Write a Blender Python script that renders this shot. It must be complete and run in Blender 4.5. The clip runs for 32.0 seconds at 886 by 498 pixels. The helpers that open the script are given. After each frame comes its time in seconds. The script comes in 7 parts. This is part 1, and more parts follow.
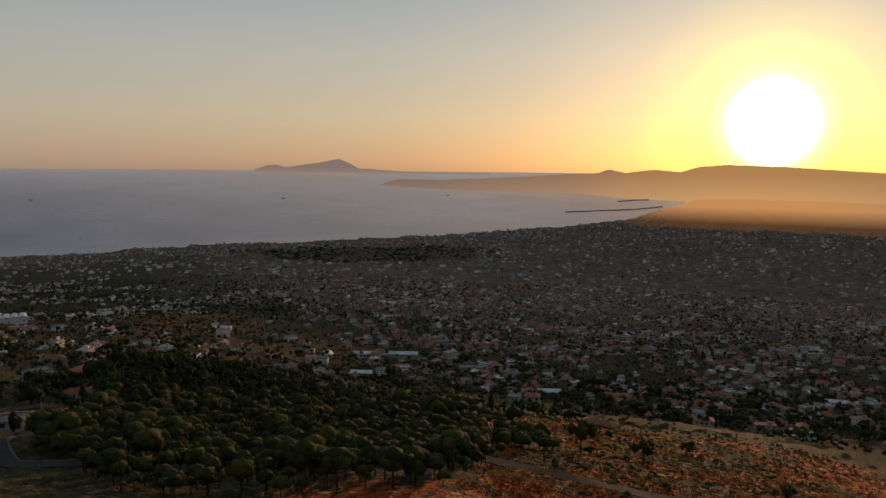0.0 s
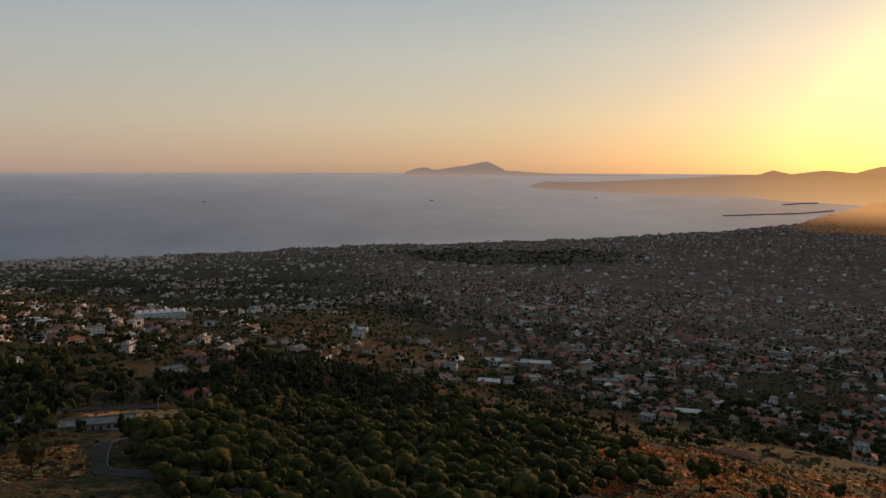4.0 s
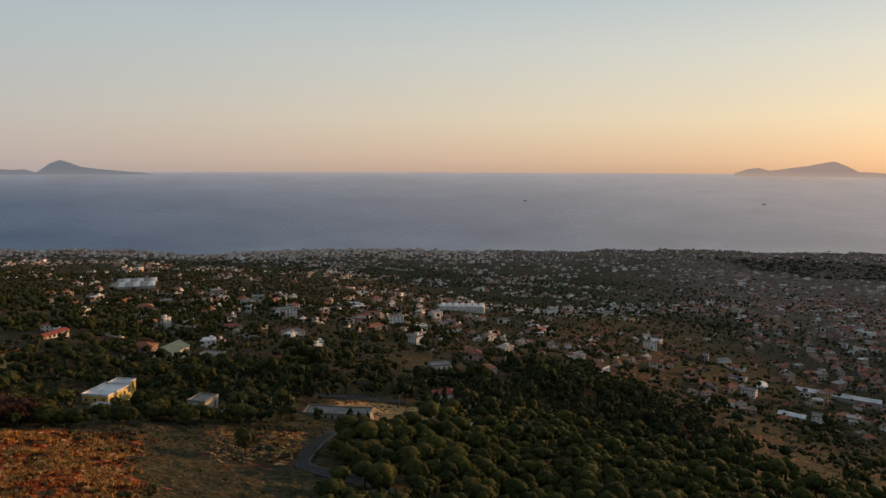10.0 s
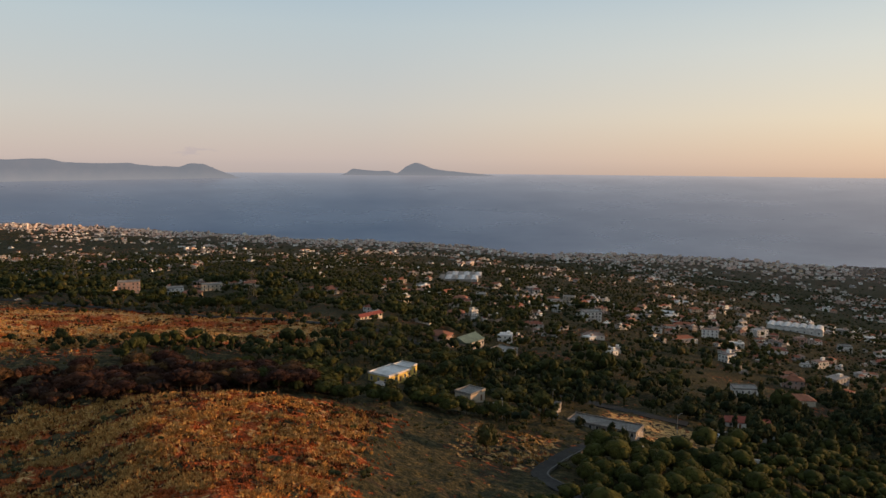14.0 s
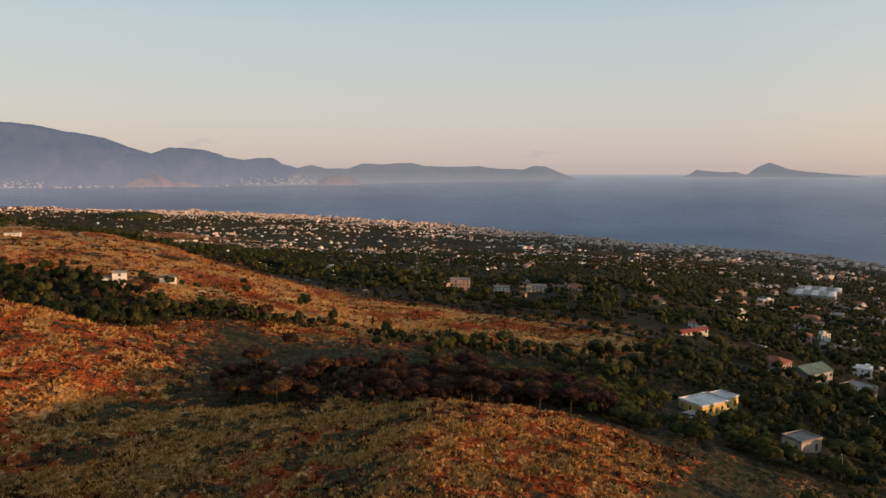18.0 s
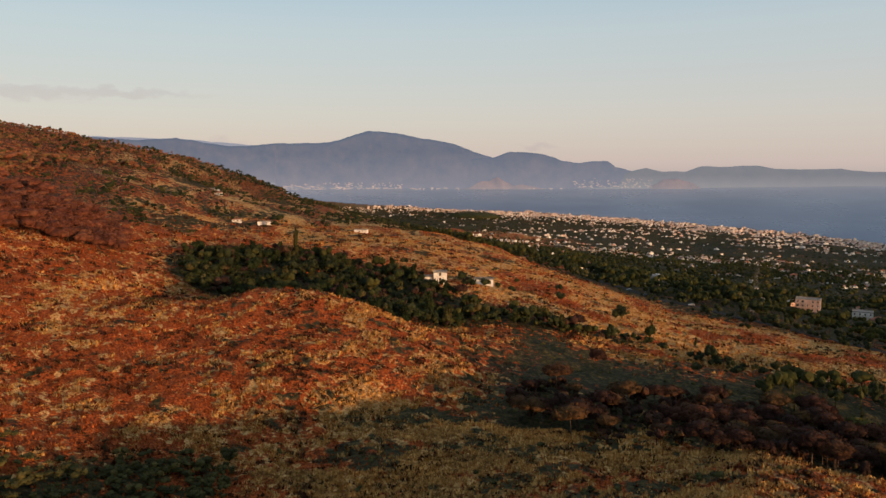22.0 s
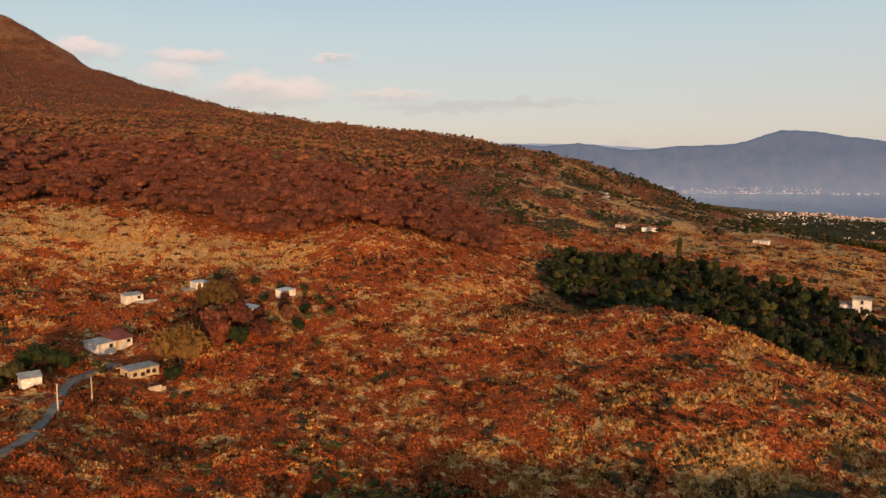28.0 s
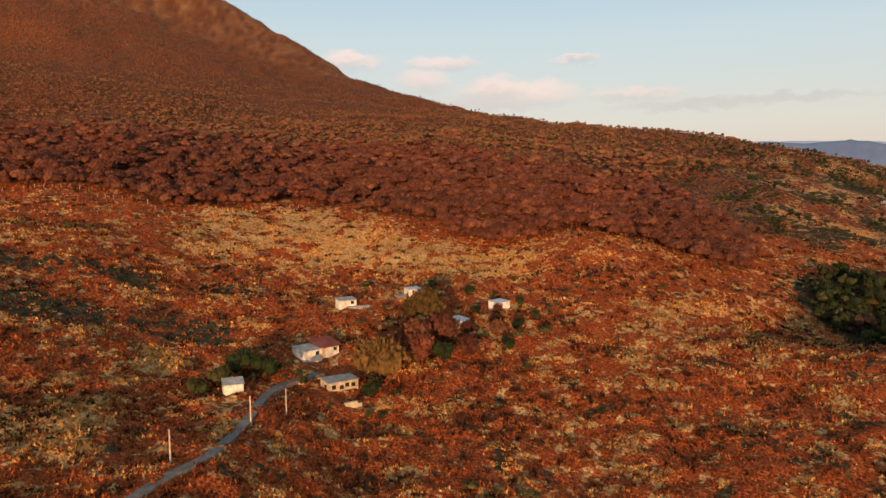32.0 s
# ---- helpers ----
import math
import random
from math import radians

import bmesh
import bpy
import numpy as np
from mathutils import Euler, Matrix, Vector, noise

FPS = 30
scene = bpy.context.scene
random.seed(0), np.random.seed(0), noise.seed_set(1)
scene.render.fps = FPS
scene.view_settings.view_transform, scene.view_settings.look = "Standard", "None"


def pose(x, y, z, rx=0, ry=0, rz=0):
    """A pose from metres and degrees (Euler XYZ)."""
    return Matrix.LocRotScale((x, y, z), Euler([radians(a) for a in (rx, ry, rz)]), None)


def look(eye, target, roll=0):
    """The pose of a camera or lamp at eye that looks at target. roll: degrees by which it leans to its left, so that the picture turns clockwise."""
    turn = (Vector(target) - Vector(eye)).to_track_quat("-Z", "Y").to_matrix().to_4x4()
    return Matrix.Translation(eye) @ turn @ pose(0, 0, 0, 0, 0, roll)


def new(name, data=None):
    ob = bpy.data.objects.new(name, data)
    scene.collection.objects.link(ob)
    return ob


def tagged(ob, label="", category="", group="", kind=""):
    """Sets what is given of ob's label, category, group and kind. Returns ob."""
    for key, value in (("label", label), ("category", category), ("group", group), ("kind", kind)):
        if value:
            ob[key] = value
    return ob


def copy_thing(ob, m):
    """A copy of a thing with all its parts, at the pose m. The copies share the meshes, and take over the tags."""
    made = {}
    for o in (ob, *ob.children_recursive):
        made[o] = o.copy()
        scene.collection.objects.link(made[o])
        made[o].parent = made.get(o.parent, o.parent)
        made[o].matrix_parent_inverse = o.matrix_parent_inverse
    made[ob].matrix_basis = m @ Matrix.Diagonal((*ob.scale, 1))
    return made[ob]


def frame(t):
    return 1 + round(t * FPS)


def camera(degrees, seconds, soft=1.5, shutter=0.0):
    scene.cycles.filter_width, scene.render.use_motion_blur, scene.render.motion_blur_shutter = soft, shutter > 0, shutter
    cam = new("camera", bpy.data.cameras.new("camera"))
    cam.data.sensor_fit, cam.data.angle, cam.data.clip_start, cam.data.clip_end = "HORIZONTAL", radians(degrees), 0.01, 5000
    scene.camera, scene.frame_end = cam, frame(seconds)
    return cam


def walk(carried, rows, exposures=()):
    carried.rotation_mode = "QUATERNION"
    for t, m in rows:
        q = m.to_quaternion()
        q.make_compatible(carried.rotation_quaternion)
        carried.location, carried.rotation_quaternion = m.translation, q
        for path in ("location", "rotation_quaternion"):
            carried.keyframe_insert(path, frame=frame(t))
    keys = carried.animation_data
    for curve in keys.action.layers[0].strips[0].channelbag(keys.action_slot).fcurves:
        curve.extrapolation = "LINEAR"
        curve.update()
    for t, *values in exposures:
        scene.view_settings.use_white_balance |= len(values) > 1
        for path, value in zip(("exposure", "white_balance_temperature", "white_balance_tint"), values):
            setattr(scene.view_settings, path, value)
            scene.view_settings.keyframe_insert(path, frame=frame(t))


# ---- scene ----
# flight path: seconds, x, y, z, heading (left of +y), pitch, lean
PATH = [
    (0.0, 86.99, -28.34, -2.98, 93.542, -6.482, 0.574),
    (0.5, 84.31, -27.03, -2.77, 94.978, -6.485, 0.508),
    (1.0, 81.71, -25.67, -2.51, 96.399, -6.490, 0.438),
    (1.5, 79.28, -24.14, -2.19, 97.815, -6.492, 0.367),
    (2.0, 76.97, -22.43, -1.82, 99.250, -6.482, 0.311),
    (2.5, 74.78, -20.51, -1.45, 100.681, -6.465, 0.271),
    (3.0, 72.71, -18.42, -1.10, 102.126, -6.447, 0.235),
    (3.5, 70.66, -16.26, -0.81, 103.565, -6.427, 0.199),
    (5.5, 62.91, -6.75, 1.23, 109.459, -6.420, 0.181),
    (6.0, 60.50, -4.80, 1.50, 111.065, -6.421, 0.188),
    (6.5, 58.02, -2.94, 1.69, 112.689, -6.419, 0.192),
    (7.0, 55.34, -1.17, 1.86, 114.299, -6.421, 0.176),
    (7.5, 52.47, 0.50, 2.01, 115.871, -6.429, 0.139),
    (8.0, 49.55, 2.08, 2.08, 117.543, -6.434, 0.106),
    (8.5, 46.62, 3.57, 2.08, 120.067, -6.445, 0.117),
    (9.0, 43.69, 4.91, 2.09, 123.241, -6.461, 0.149),
    (9.5, 40.74, 6.05, 2.05, 126.361, -6.472, 0.164),
    (10.0, 37.64, 7.00, 1.88, 129.533, -6.479, 0.167),
    (10.5, 34.47, 7.85, 1.61, 132.695, -6.484, 0.170),
    (11.0, 31.28, 8.71, 1.25, 135.823, -6.493, 0.175),
    (11.5, 28.11, 9.57, 0.84, 139.009, -6.502, 0.203),
    (12.0, 24.95, 10.37, 0.36, 142.194, -6.490, 0.265),
    (12.5, 21.80, 10.90, -0.08, 145.386, -6.458, 0.318),
    (13.0, 18.70, 11.08, -0.39, 148.448, -6.422, 0.359),
    (13.5, 15.70, 10.77, -0.56, 151.625, -6.384, 0.415),
    (14.0, 12.87, 10.05, -0.66, 154.765, -6.356, 0.439),
    (14.5, 10.17, 9.10, -0.71, 157.952, -6.342, 0.344),
    (16.5, 1.44, 2.51, -0.23, 170.887, -6.346, 0.178),
    (17.0, 0.00, 0.00, 0.00, 174.088, -6.354, 0.071),
    (17.5, -1.28, -2.50, 0.12, 177.283, -6.339, -0.003),
    (18.0, -2.50, -5.09, 0.08, 180.486, -6.293, -0.102),
    (18.5, -3.61, -7.84, -0.08, 183.677, -6.224, -0.187),
    (19.0, -4.39, -10.77, -0.14, 186.883, -6.157, -0.241),
    (19.5, -4.90, -13.77, -0.17, 190.073, -6.107, -0.266),
    (20.0, -5.12, -16.95, -0.18, 193.267, -6.062, -0.267),
    (20.5, -5.16, -20.12, -0.19, 196.432, -6.024, -0.262),
    (21.0, -5.07, -23.22, -0.17, 199.537, -6.001, -0.259),
    (21.5, -4.76, -26.30, -0.15, 202.590, -5.988, -0.249),
    (22.0, -4.37, -29.43, -0.14, 205.687, -5.979, -0.224),
    (22.5, -3.94, -32.69, -0.12, 208.742, -5.962, -0.220),
    (23.0, -3.45, -35.83, -0.11, 211.715, -5.925, -0.259),
    (23.5, -2.76, -38.80, -0.06, 213.786, -5.890, -0.322),
    (24.0, -2.01, -41.75, -0.06, 216.671, -5.867, -0.382),
    (24.5, -1.01, -44.63, -0.10, 219.311, -5.809, -0.421),
    (25.0, 0.24, -47.32, -0.19, 221.821, -5.721, -0.437),
    (25.5, 1.60, -49.80, -0.32, 224.159, -5.627, -0.431),
    (27.5, 9.06, -59.83, -0.89, 233.313, -5.549, -0.413),
    (28.0, 10.86, -62.34, -1.10, 235.647, -5.517, -0.420),
    (28.5, 12.69, -64.77, -1.16, 238.004, -5.485, -0.462),
    (29.0, 14.57, -66.97, -1.16, 240.308, -5.446, -0.512),
    (29.5, 16.53, -69.01, -0.99, 242.551, -5.427, -0.542),
    (30.0, 18.77, -70.72, -0.79, 244.777, -5.420, -0.548),
    (30.5, 21.07, -72.31, -0.65, 246.970, -5.415, -0.550),
    (31.0, 23.35, -74.01, -0.50, 249.280, -5.408, -0.543),
    (31.5, 25.63, -75.59, -0.35, 251.565, -5.382, -0.507),
    (32.0, 27.96, -76.96, -0.29, 253.848, -5.325, -0.428),
]
cam = camera(61.45, 32.0, soft=1.5)
walk(cam, [(t, pose(x, y, z, 90 + p, 0, h) @ pose(0, 0, 0, 0, 0, r)) for t, x, y, z, h, p, r in PATH],
     exposures=[(0.0, -0.75), (3.0, -0.60), (6.0, -0.38), (9.0, -0.20), (12.0, -0.05), (15.0, 0.05), (27.0, 0.08), (32.0, 0.22)])

# ---- sky and sun: a low evening sun in the west-north-west, 3 degrees up ----
SUN_AZ, SUN_EL = radians(70.0), radians(3.1)
SUN_DIR = Vector((-math.sin(SUN_AZ) * math.cos(SUN_EL), math.cos(SUN_AZ) * math.cos(SUN_EL), math.sin(SUN_EL)))

world = bpy.data.worlds.new("evening_sky")
scene.world = world
world.use_nodes = True
wn, wl = world.node_tree.nodes, world.node_tree.links
wn.clear()


def wnode(kind, **values):
    n = wn.new(kind)
    for key, v in values.items():
        n.inputs[key].default_value = v
    return n


def ramp_node(nodes, stops):
    n = nodes.new("ShaderNodeValToRGB")
    while len(n.color_ramp.elements) < len(stops):
        n.color_ramp.elements.new(0.5)
    for e, (p, c) in zip(n.color_ramp.elements, stops):
        e.position, e.color = p, (*c, 1)
    return n


sky = wn.new("ShaderNodeTexSky")
sky.sky_type, sky.sun_disc = "NISHITA", False
sky.sun_elevation, sky.sun_rotation = SUN_EL, -SUN_AZ
sky.altitude, sky.air_density, sky.dust_density, sky.ozone_density = 450, 1.0, 1.2, 1.2
coord = wn.new("ShaderNodeTexCoord")
split = wn.new("ShaderNodeSeparateXYZ")
wl.new(coord.outputs["Generated"], split.inputs[0])
# evening haze: cool above, cream and rose towards the horizon
height = wn.new("ShaderNodeMapRange")
height.inputs["From Min"].default_value, height.inputs["From Max"].default_value = -0.02, 0.34
wl.new(split.outputs["Z"], height.inputs["Value"])
cool = ramp_node(wn, [(0.0, (0.45, 0.385, 0.375)), (0.08, (0.53, 0.455, 0.44)), (0.25, (0.53, 0.50, 0.495)),
                      (0.55, (0.455, 0.515, 0.55)), (0.78, (0.335, 0.455, 0.56)), (1.0, (0.31, 0.365, 0.42))])
warm = ramp_node(wn, [(0.0, (0.54, 0.33, 0.21)), (0.06, (0.72, 0.49, 0.33)), (0.22, (0.80, 0.645, 0.475)),
                      (0.45, (0.70, 0.66, 0.585)), (0.75, (0.44, 0.525, 0.585)), (1.0, (0.30, 0.375, 0.44))])
for r in (cool, warm):
    wl.new(height.outputs[0], r.inputs[0])
sun_dot = wn.new("ShaderNodeVectorMath")
sun_dot.operation = "DOT_PRODUCT"
wl.new(coord.outputs["Generated"], sun_dot.inputs[0])
sun_dot.inputs[1].default_value = SUN_DIR
side = wn.new("ShaderNodeMapRange")
side.inputs["From Min"].default_value, side.inputs["From Max"].default_value = 0.0, 0.92
wl.new(sun_dot.outputs["Value"], side.inputs["Value"])
hazemix = wn.new("ShaderNodeMix")
hazemix.data_type = "RGBA"
wl.new(side.outputs[0], hazemix.inputs["Factor"])
wl.new(cool.outputs[0], hazemix.inputs["A"])
wl.new(warm.outputs[0], hazemix.inputs["B"])
# glow of the air round the low sun, and the sun itself behind it
glow = ramp_node(wn, [(0.0, (0, 0, 0)), (0.60, (0.0, 0.0, 0.0)), (0.74, (0.05, 0.035, 0.02)), (0.86, (0.18, 0.13, 0.06)), (0.908, (0.42, 0.34, 0.05)),
                      (0.938, (0.85, 0.85, 0.06)), (0.955, (1.3, 1.35, 0.5)), (0.962, (2.4, 2.4, 2.1)), (1.0, (7.0, 6.6, 5.6))])
near = wn.new("ShaderNodeMath")
near.operation = "ARCCOSINE"
wl.new(sun_dot.outputs["Value"], near.inputs[0])
turn = wn.new("ShaderNodeMapRange")
turn.inputs["From Min"].default_value, turn.inputs["From Max"].default_value = 1.25, 0.0
wl.new(near.outputs[0], turn.inputs["Value"])
wl.new(turn.outputs[0], glow.inputs[0])
# evening clouds low over the mountain in the south-east: bearing, elevation, half width, half height, warmth
CLOUDS = ((260.7, 8.8, 2.8, 0.85, 1.0), (253.9, 8.6, 3.4, 0.70, 0.9), (255.2, 7.2, 2.2, 1.2, 0.75), (246.6, 6.3, 3.6, 1.25, 0.85), (249.6, 6.5, 2.4, 1.4, 0.8), (243.9, 8.7, 2.2, 0.40, 0.8), (239.6, 6.1, 4.6, 0.55, 0.6),
          (250.5, 6.6, 3.0, 0.8, 0.6), (229.5, 5.5, 7.5, 0.42, 0.0), (236.0, 5.2, 6.0, 0.55, 0.0), (252.0, 5.6, 6.5, 0.7, 0.15), (222.5, 2.1, 2.6, 0.35, 0.1), (198.5, 1.85, 1.8, 0.25, 0.05), (173.3, 0.9, 1.9, 0.2, 0.05))
warp = wnode("ShaderNodeTexNoise", Scale=34.0, Detail=6, Roughness=0.6)
wmap = wn.new("ShaderNodeMapping")
wmap.inputs["Scale"].default_value = (1, 1, 2.2)
wl.new(coord.outputs["Generated"], wmap.inputs[0])
wl.new(wmap.outputs[0], warp.inputs["Vector"])
centred = wn.new("ShaderNodeVectorMath")
centred.operation = "MULTIPLY_ADD"
wl.new(warp.outputs["Color"], centred.inputs[0])
centred.inputs[1].default_value, centred.inputs[2].default_value = (0.05, 0.05, 0.03), (-0.025, -0.025, -0.015)
puffed = wn.new("ShaderNodeVectorMath")
wl.new(coord.outputs["Generated"], puffed.inputs[0])
wl.new(centred.outputs[0], puffed.inputs[1])
cloudy = hazemix.outputs["Result"]
for c_az, c_el, c_w, c_h, c_warm in CLOUDS:
    c_a, c_e = radians(c_az), radians(c_el)
    at = wn.new("ShaderNodeMapping")
    at.vector_type = "TEXTURE"
    at.inputs["Location"].default_value = (-math.sin(c_a) * math.cos(c_e), math.cos(c_a) * math.cos(c_e), math.sin(c_e))
    at.inputs["Rotation"].default_value = (0, 0, c_a)
    at.inputs["Scale"].default_value = (radians(c_w), 0.6, radians(c_h))
    wl.new(puffed.outputs[0], at.inputs[0])
    ball = wn.new("ShaderNodeTexGradient")
    ball.gradient_type = "SPHERICAL"
    wl.new(at.outputs[0], ball.inputs[0])
    amount = ramp_node(wn, [(0.0, (0, 0, 0)), (0.4, (0.55, 0.55, 0.55)), (0.8, (0.8, 0.8, 0.8))])
    wl.new(ball.outputs["Fac"], amount.inputs[0])
    # sunlit tops, grey-mauve undersides
    lift = wn.new("ShaderNodeSeparateXYZ")
    wl.new(at.outputs[0], lift.inputs[0])
    side_ = wn.new("ShaderNodeMapRange")
    side_.inputs["From Min"].default_value, side_.inputs["From Max"].default_value = -0.6, 0.5
    side_.inputs["To Max"].default_value = c_warm
    wl.new(lift.outputs["Z"], side_.inputs["Value"])
    tone = ramp_node(wn, [(0.0, (0.45, 0.405, 0.435)), (1.0, (0.90, 0.60, 0.53))])
    wl.new(side_.outputs[0], tone.inputs[0])
    laid = wn.new("ShaderNodeMix")
    laid.data_type = "RGBA"
    wl.new(amount.outputs[0], laid.inputs["Factor"])
    wl.new(cloudy, laid.inputs["A"])
    wl.new(tone.outputs[0], laid.inputs["B"])
    cloudy = laid.outputs["Result"]
addglow = wn.new("ShaderNodeMix")
addglow.data_type, addglow.blend_type = "RGBA", "ADD"
addglow.inputs["Factor"].default_value = 1
wl.new(cloudy, addglow.inputs["A"])
wl.new(glow.outputs[0], addglow.inputs["B"])
bg_sky, bg_haze = wnode("ShaderNodeBackground", Strength=0.05), wnode("ShaderNodeBackground", Strength=0.95)
wl.new(sky.outputs[0], bg_sky.inputs[0])
wl.new(addglow.outputs["Result"], bg_haze.inputs[0])
both = wn.new("ShaderNodeAddShader")
wl.new(bg_sky.outputs[0], both.inputs[0])
wl.new(bg_haze.outputs[0], both.inputs[1])
wout = wn.new("ShaderNodeOutputWorld")
wl.new(both.outputs[0], wout.inputs[0])

sun = new("sun", bpy.data.lights.new("sun", "SUN"))
sun.data.energy, sun.data.angle, sun.data.color = 5.0, radians(0.6), (1.0, 0.55, 0.26)
sun.matrix_world = look((0, 0, 300), Vector((0, 0, 300)) - SUN_DIR)


# ---- materials ----
def material(name, rough=0.9, metal=0.0, spec=0.3):
    m = bpy.data.materials.new(name)
    m.use_nodes = True
    b = m.node_tree.nodes["Principled BSDF"]
    b.inputs["Roughness"].default_value, b.inputs["Metallic"].default_value = rough, metal
    b.inputs["Specular IOR Level"].default_value = spec
    return m, m.node_tree.nodes, m.node_tree.links, b


def noise_tex(nodes, links, scale, detail=4, rough=0.55, coords="world", stretch=None):
    n = nodes.new("ShaderNodeTexNoise")
    n.inputs["Scale"].default_value, n.inputs["Detail"].default_value, n.inputs["Roughness"].default_value = scale, detail, rough
    src = nodes.new("ShaderNodeNewGeometry").outputs["Position"] if coords == "world" else nodes.new("ShaderNodeTexCoord").outputs["Object"]
    if stretch:
        mp = nodes.new("ShaderNodeMapping")
        mp.inputs["Scale"].default_value = stretch
        links.new(src, mp.inputs[0])
        src = mp.outputs[0]
    links.new(src, n.inputs["Vector"])
    return n.outputs["Fac"]


def mixed(nodes, links, fac, a, b, blend="MIX"):
    m = nodes.new("ShaderNodeMix")
    m.data_type, m.blend_type = "RGBA", blend
    for key, v in (("Factor", fac), ("A", a), ("B", b)):
        if isinstance(v, bpy.types.NodeSocket):
            links.new(v, m.inputs[key])
        else:
            m.inputs[key].default_value = v if key == "Factor" else (*v, 1)
    return m.outputs["Result"]


def ramped(nodes, links, fac, stops):
    r = ramp_node(nodes, stops)
    links.new(fac, r.inputs[0])
    return r.outputs[0]


def bump(nodes, links, fac, bsdf, strength, distance):
    b = nodes.new("ShaderNodeBump")
    b.inputs["Strength"].default_value, b.inputs["Distance"].default_value = strength, distance
    links.new(fac, b.inputs["Height"])
    links.new(b.outputs[0], bsdf.inputs["Normal"])


def surface(name, dark, light, scale=1.0, rough=0.9, metal=0.0, coarse=0.05, vary="object", amount=0.25, bumps=0.0, spec=0.3):
    """Grain between two colours, a coarser stain over it, and a tint of its own for each piece."""
    m, n, l, b = material(name, rough, metal, spec)
    fine = ramped(n, l, noise_tex(n, l, scale, 5), [(0.3, dark), (0.7, light)])
    stain = ramped(n, l, noise_tex(n, l, coarse, 3), [(0.35, (0.72, 0.72, 0.72)), (0.65, (1.1, 1.1, 1.1))])
    col = mixed(n, l, 1.0, fine, stain, "MULTIPLY")
    if vary == "object":
        rnd = n.new("ShaderNodeObjectInfo").outputs["Random"]
    else:
        rnd = n.new("ShaderNodeNewGeometry").outputs["Random Per Island"]
    tint = ramped(n, l, rnd, [(0.0, (1 - amount,) * 3), (1.0, (1 + amount,) * 3)])
    l.new(mixed(n, l, 1.0, col, tint, "MULTIPLY"), b.inputs["Base Color"])
    if bumps:
        bump(n, l, noise_tex(n, l, scale * 1.7, 4), b, 0.6, bumps)
    return m


def foliage(name, stops, vary="object"):
    """Leaves and needles: a tint for each tree from the stops, mottled in small clumps."""
    m, n, l, b = material(name, 0.9, spec=0.08)
    rnd = n.new("ShaderNodeObjectInfo").outputs["Random"] if vary == "object" else n.new("ShaderNodeNewGeometry").outputs["Random Per Island"]
    base = ramped(n, l, rnd, stops)
    mott = ramped(n, l, noise_tex(n, l, 0.55, 4, 0.65), [(0.3, (0.45, 0.45, 0.45)), (0.7, (1.35, 1.35, 1.35))])
    patch = ramped(n, l, noise_tex(n, l, 0.03, 3), [(0.35, (0.75, 0.8, 0.85)), (0.65, (1.2, 1.12, 1.0))])
    col = mixed(n, l, 1.0, mixed(n, l, 1.0, base, mott, "MULTIPLY"), patch, "MULTIPLY")
    l.new(col, b.inputs["Base Color"])
    bump(n, l, noise_tex(n, l, 1.5, 3, 0.6), b, 0.9, 0.5)
    return m


PINE = foliage("pine_needles", [(0.0, (0.022, 0.028, 0.008)), (0.5, (0.037, 0.043, 0.011)), (1.0, (0.060, 0.060, 0.016))])
BROAD = foliage("broad_leaves", [(0.0, (0.016, 0.026, 0.010)), (0.6, (0.030, 0.040, 0.014)), (1.0, (0.065, 0.060, 0.021))])
BURNT = foliage("scorched_needles", [(0.0, (0.088, 0.032, 0.020)), (0.6, (0.14, 0.050, 0.030)), (1.0, (0.19, 0.078, 0.042))])
BURNT_DARK = foliage("charred_needles", [(0.0, (0.028, 0.016, 0.013)), (0.5, (0.052, 0.024, 0.017)), (1.0, (0.075, 0.046, 0.020))])
PINE_F = foliage("pine_needles_wood", [(0.0, (0.019, 0.025, 0.009)), (0.5, (0.032, 0.038, 0.012)), (1.0, (0.055, 0.055, 0.016))], "island")
BROAD_F = foliage("broad_leaves_wood", [(0.0, (0.014, 0.021, 0.011)), (0.5, (0.027, 0.035, 0.015)), (0.85, (0.045, 0.048, 0.018)), (1.0, (0.09, 0.072, 0.028))], "island")
BURNT_F = foliage("scorched_needles_wood", [(0.0, (0.088, 0.032, 0.021)), (0.6, (0.14, 0.050, 0.031)), (1.0, (0.19, 0.078, 0.044))], "island")
MIXED_F = foliage("slope_wood_leaves", [(0.0, (0.150, 0.060, 0.037)), (0.4, (0.220, 0.093, 0.052)), (0.75, (0.165, 0.100, 0.044)), (1.0, (0.064, 0.058, 0.026))], "island")
BRACKEN = foliage("rust_bracken", [(0.0, (0.14, 0.032, 0.010)), (0.6, (0.31, 0.074, 0.019)), (1.0, (0.43, 0.125, 0.034))], "island")
STRAW = foliage("straw_grass", [(0.0, (0.32, 0.155, 0.045)), (0.6, (0.50, 0.275, 0.085)), (1.0, (0.62, 0.39, 0.14))], "island")
HEATH = foliage("heath_and_shadow", [(0.0, (0.030, 0.013, 0.008)), (0.6, (0.060, 0.024, 0.012)), (1.0, (0.062, 0.044, 0.018))], "island")
SCRUB = foliage("scrub_leaves", [(0.0, (0.03, 0.034, 0.016)), (0.6, (0.06, 0.06, 0.022)), (1.0, (0.10, 0.085, 0.03))], "island")
BURNT_DARK_F = foliage("charred_needles_wood", [(0.0, (0.026, 0.016, 0.013)), (0.6, (0.048, 0.024, 0.018)), (0.85, (0.065, 0.036, 0.021)), (1.0, (0.042, 0.042, 0.017))], "island")
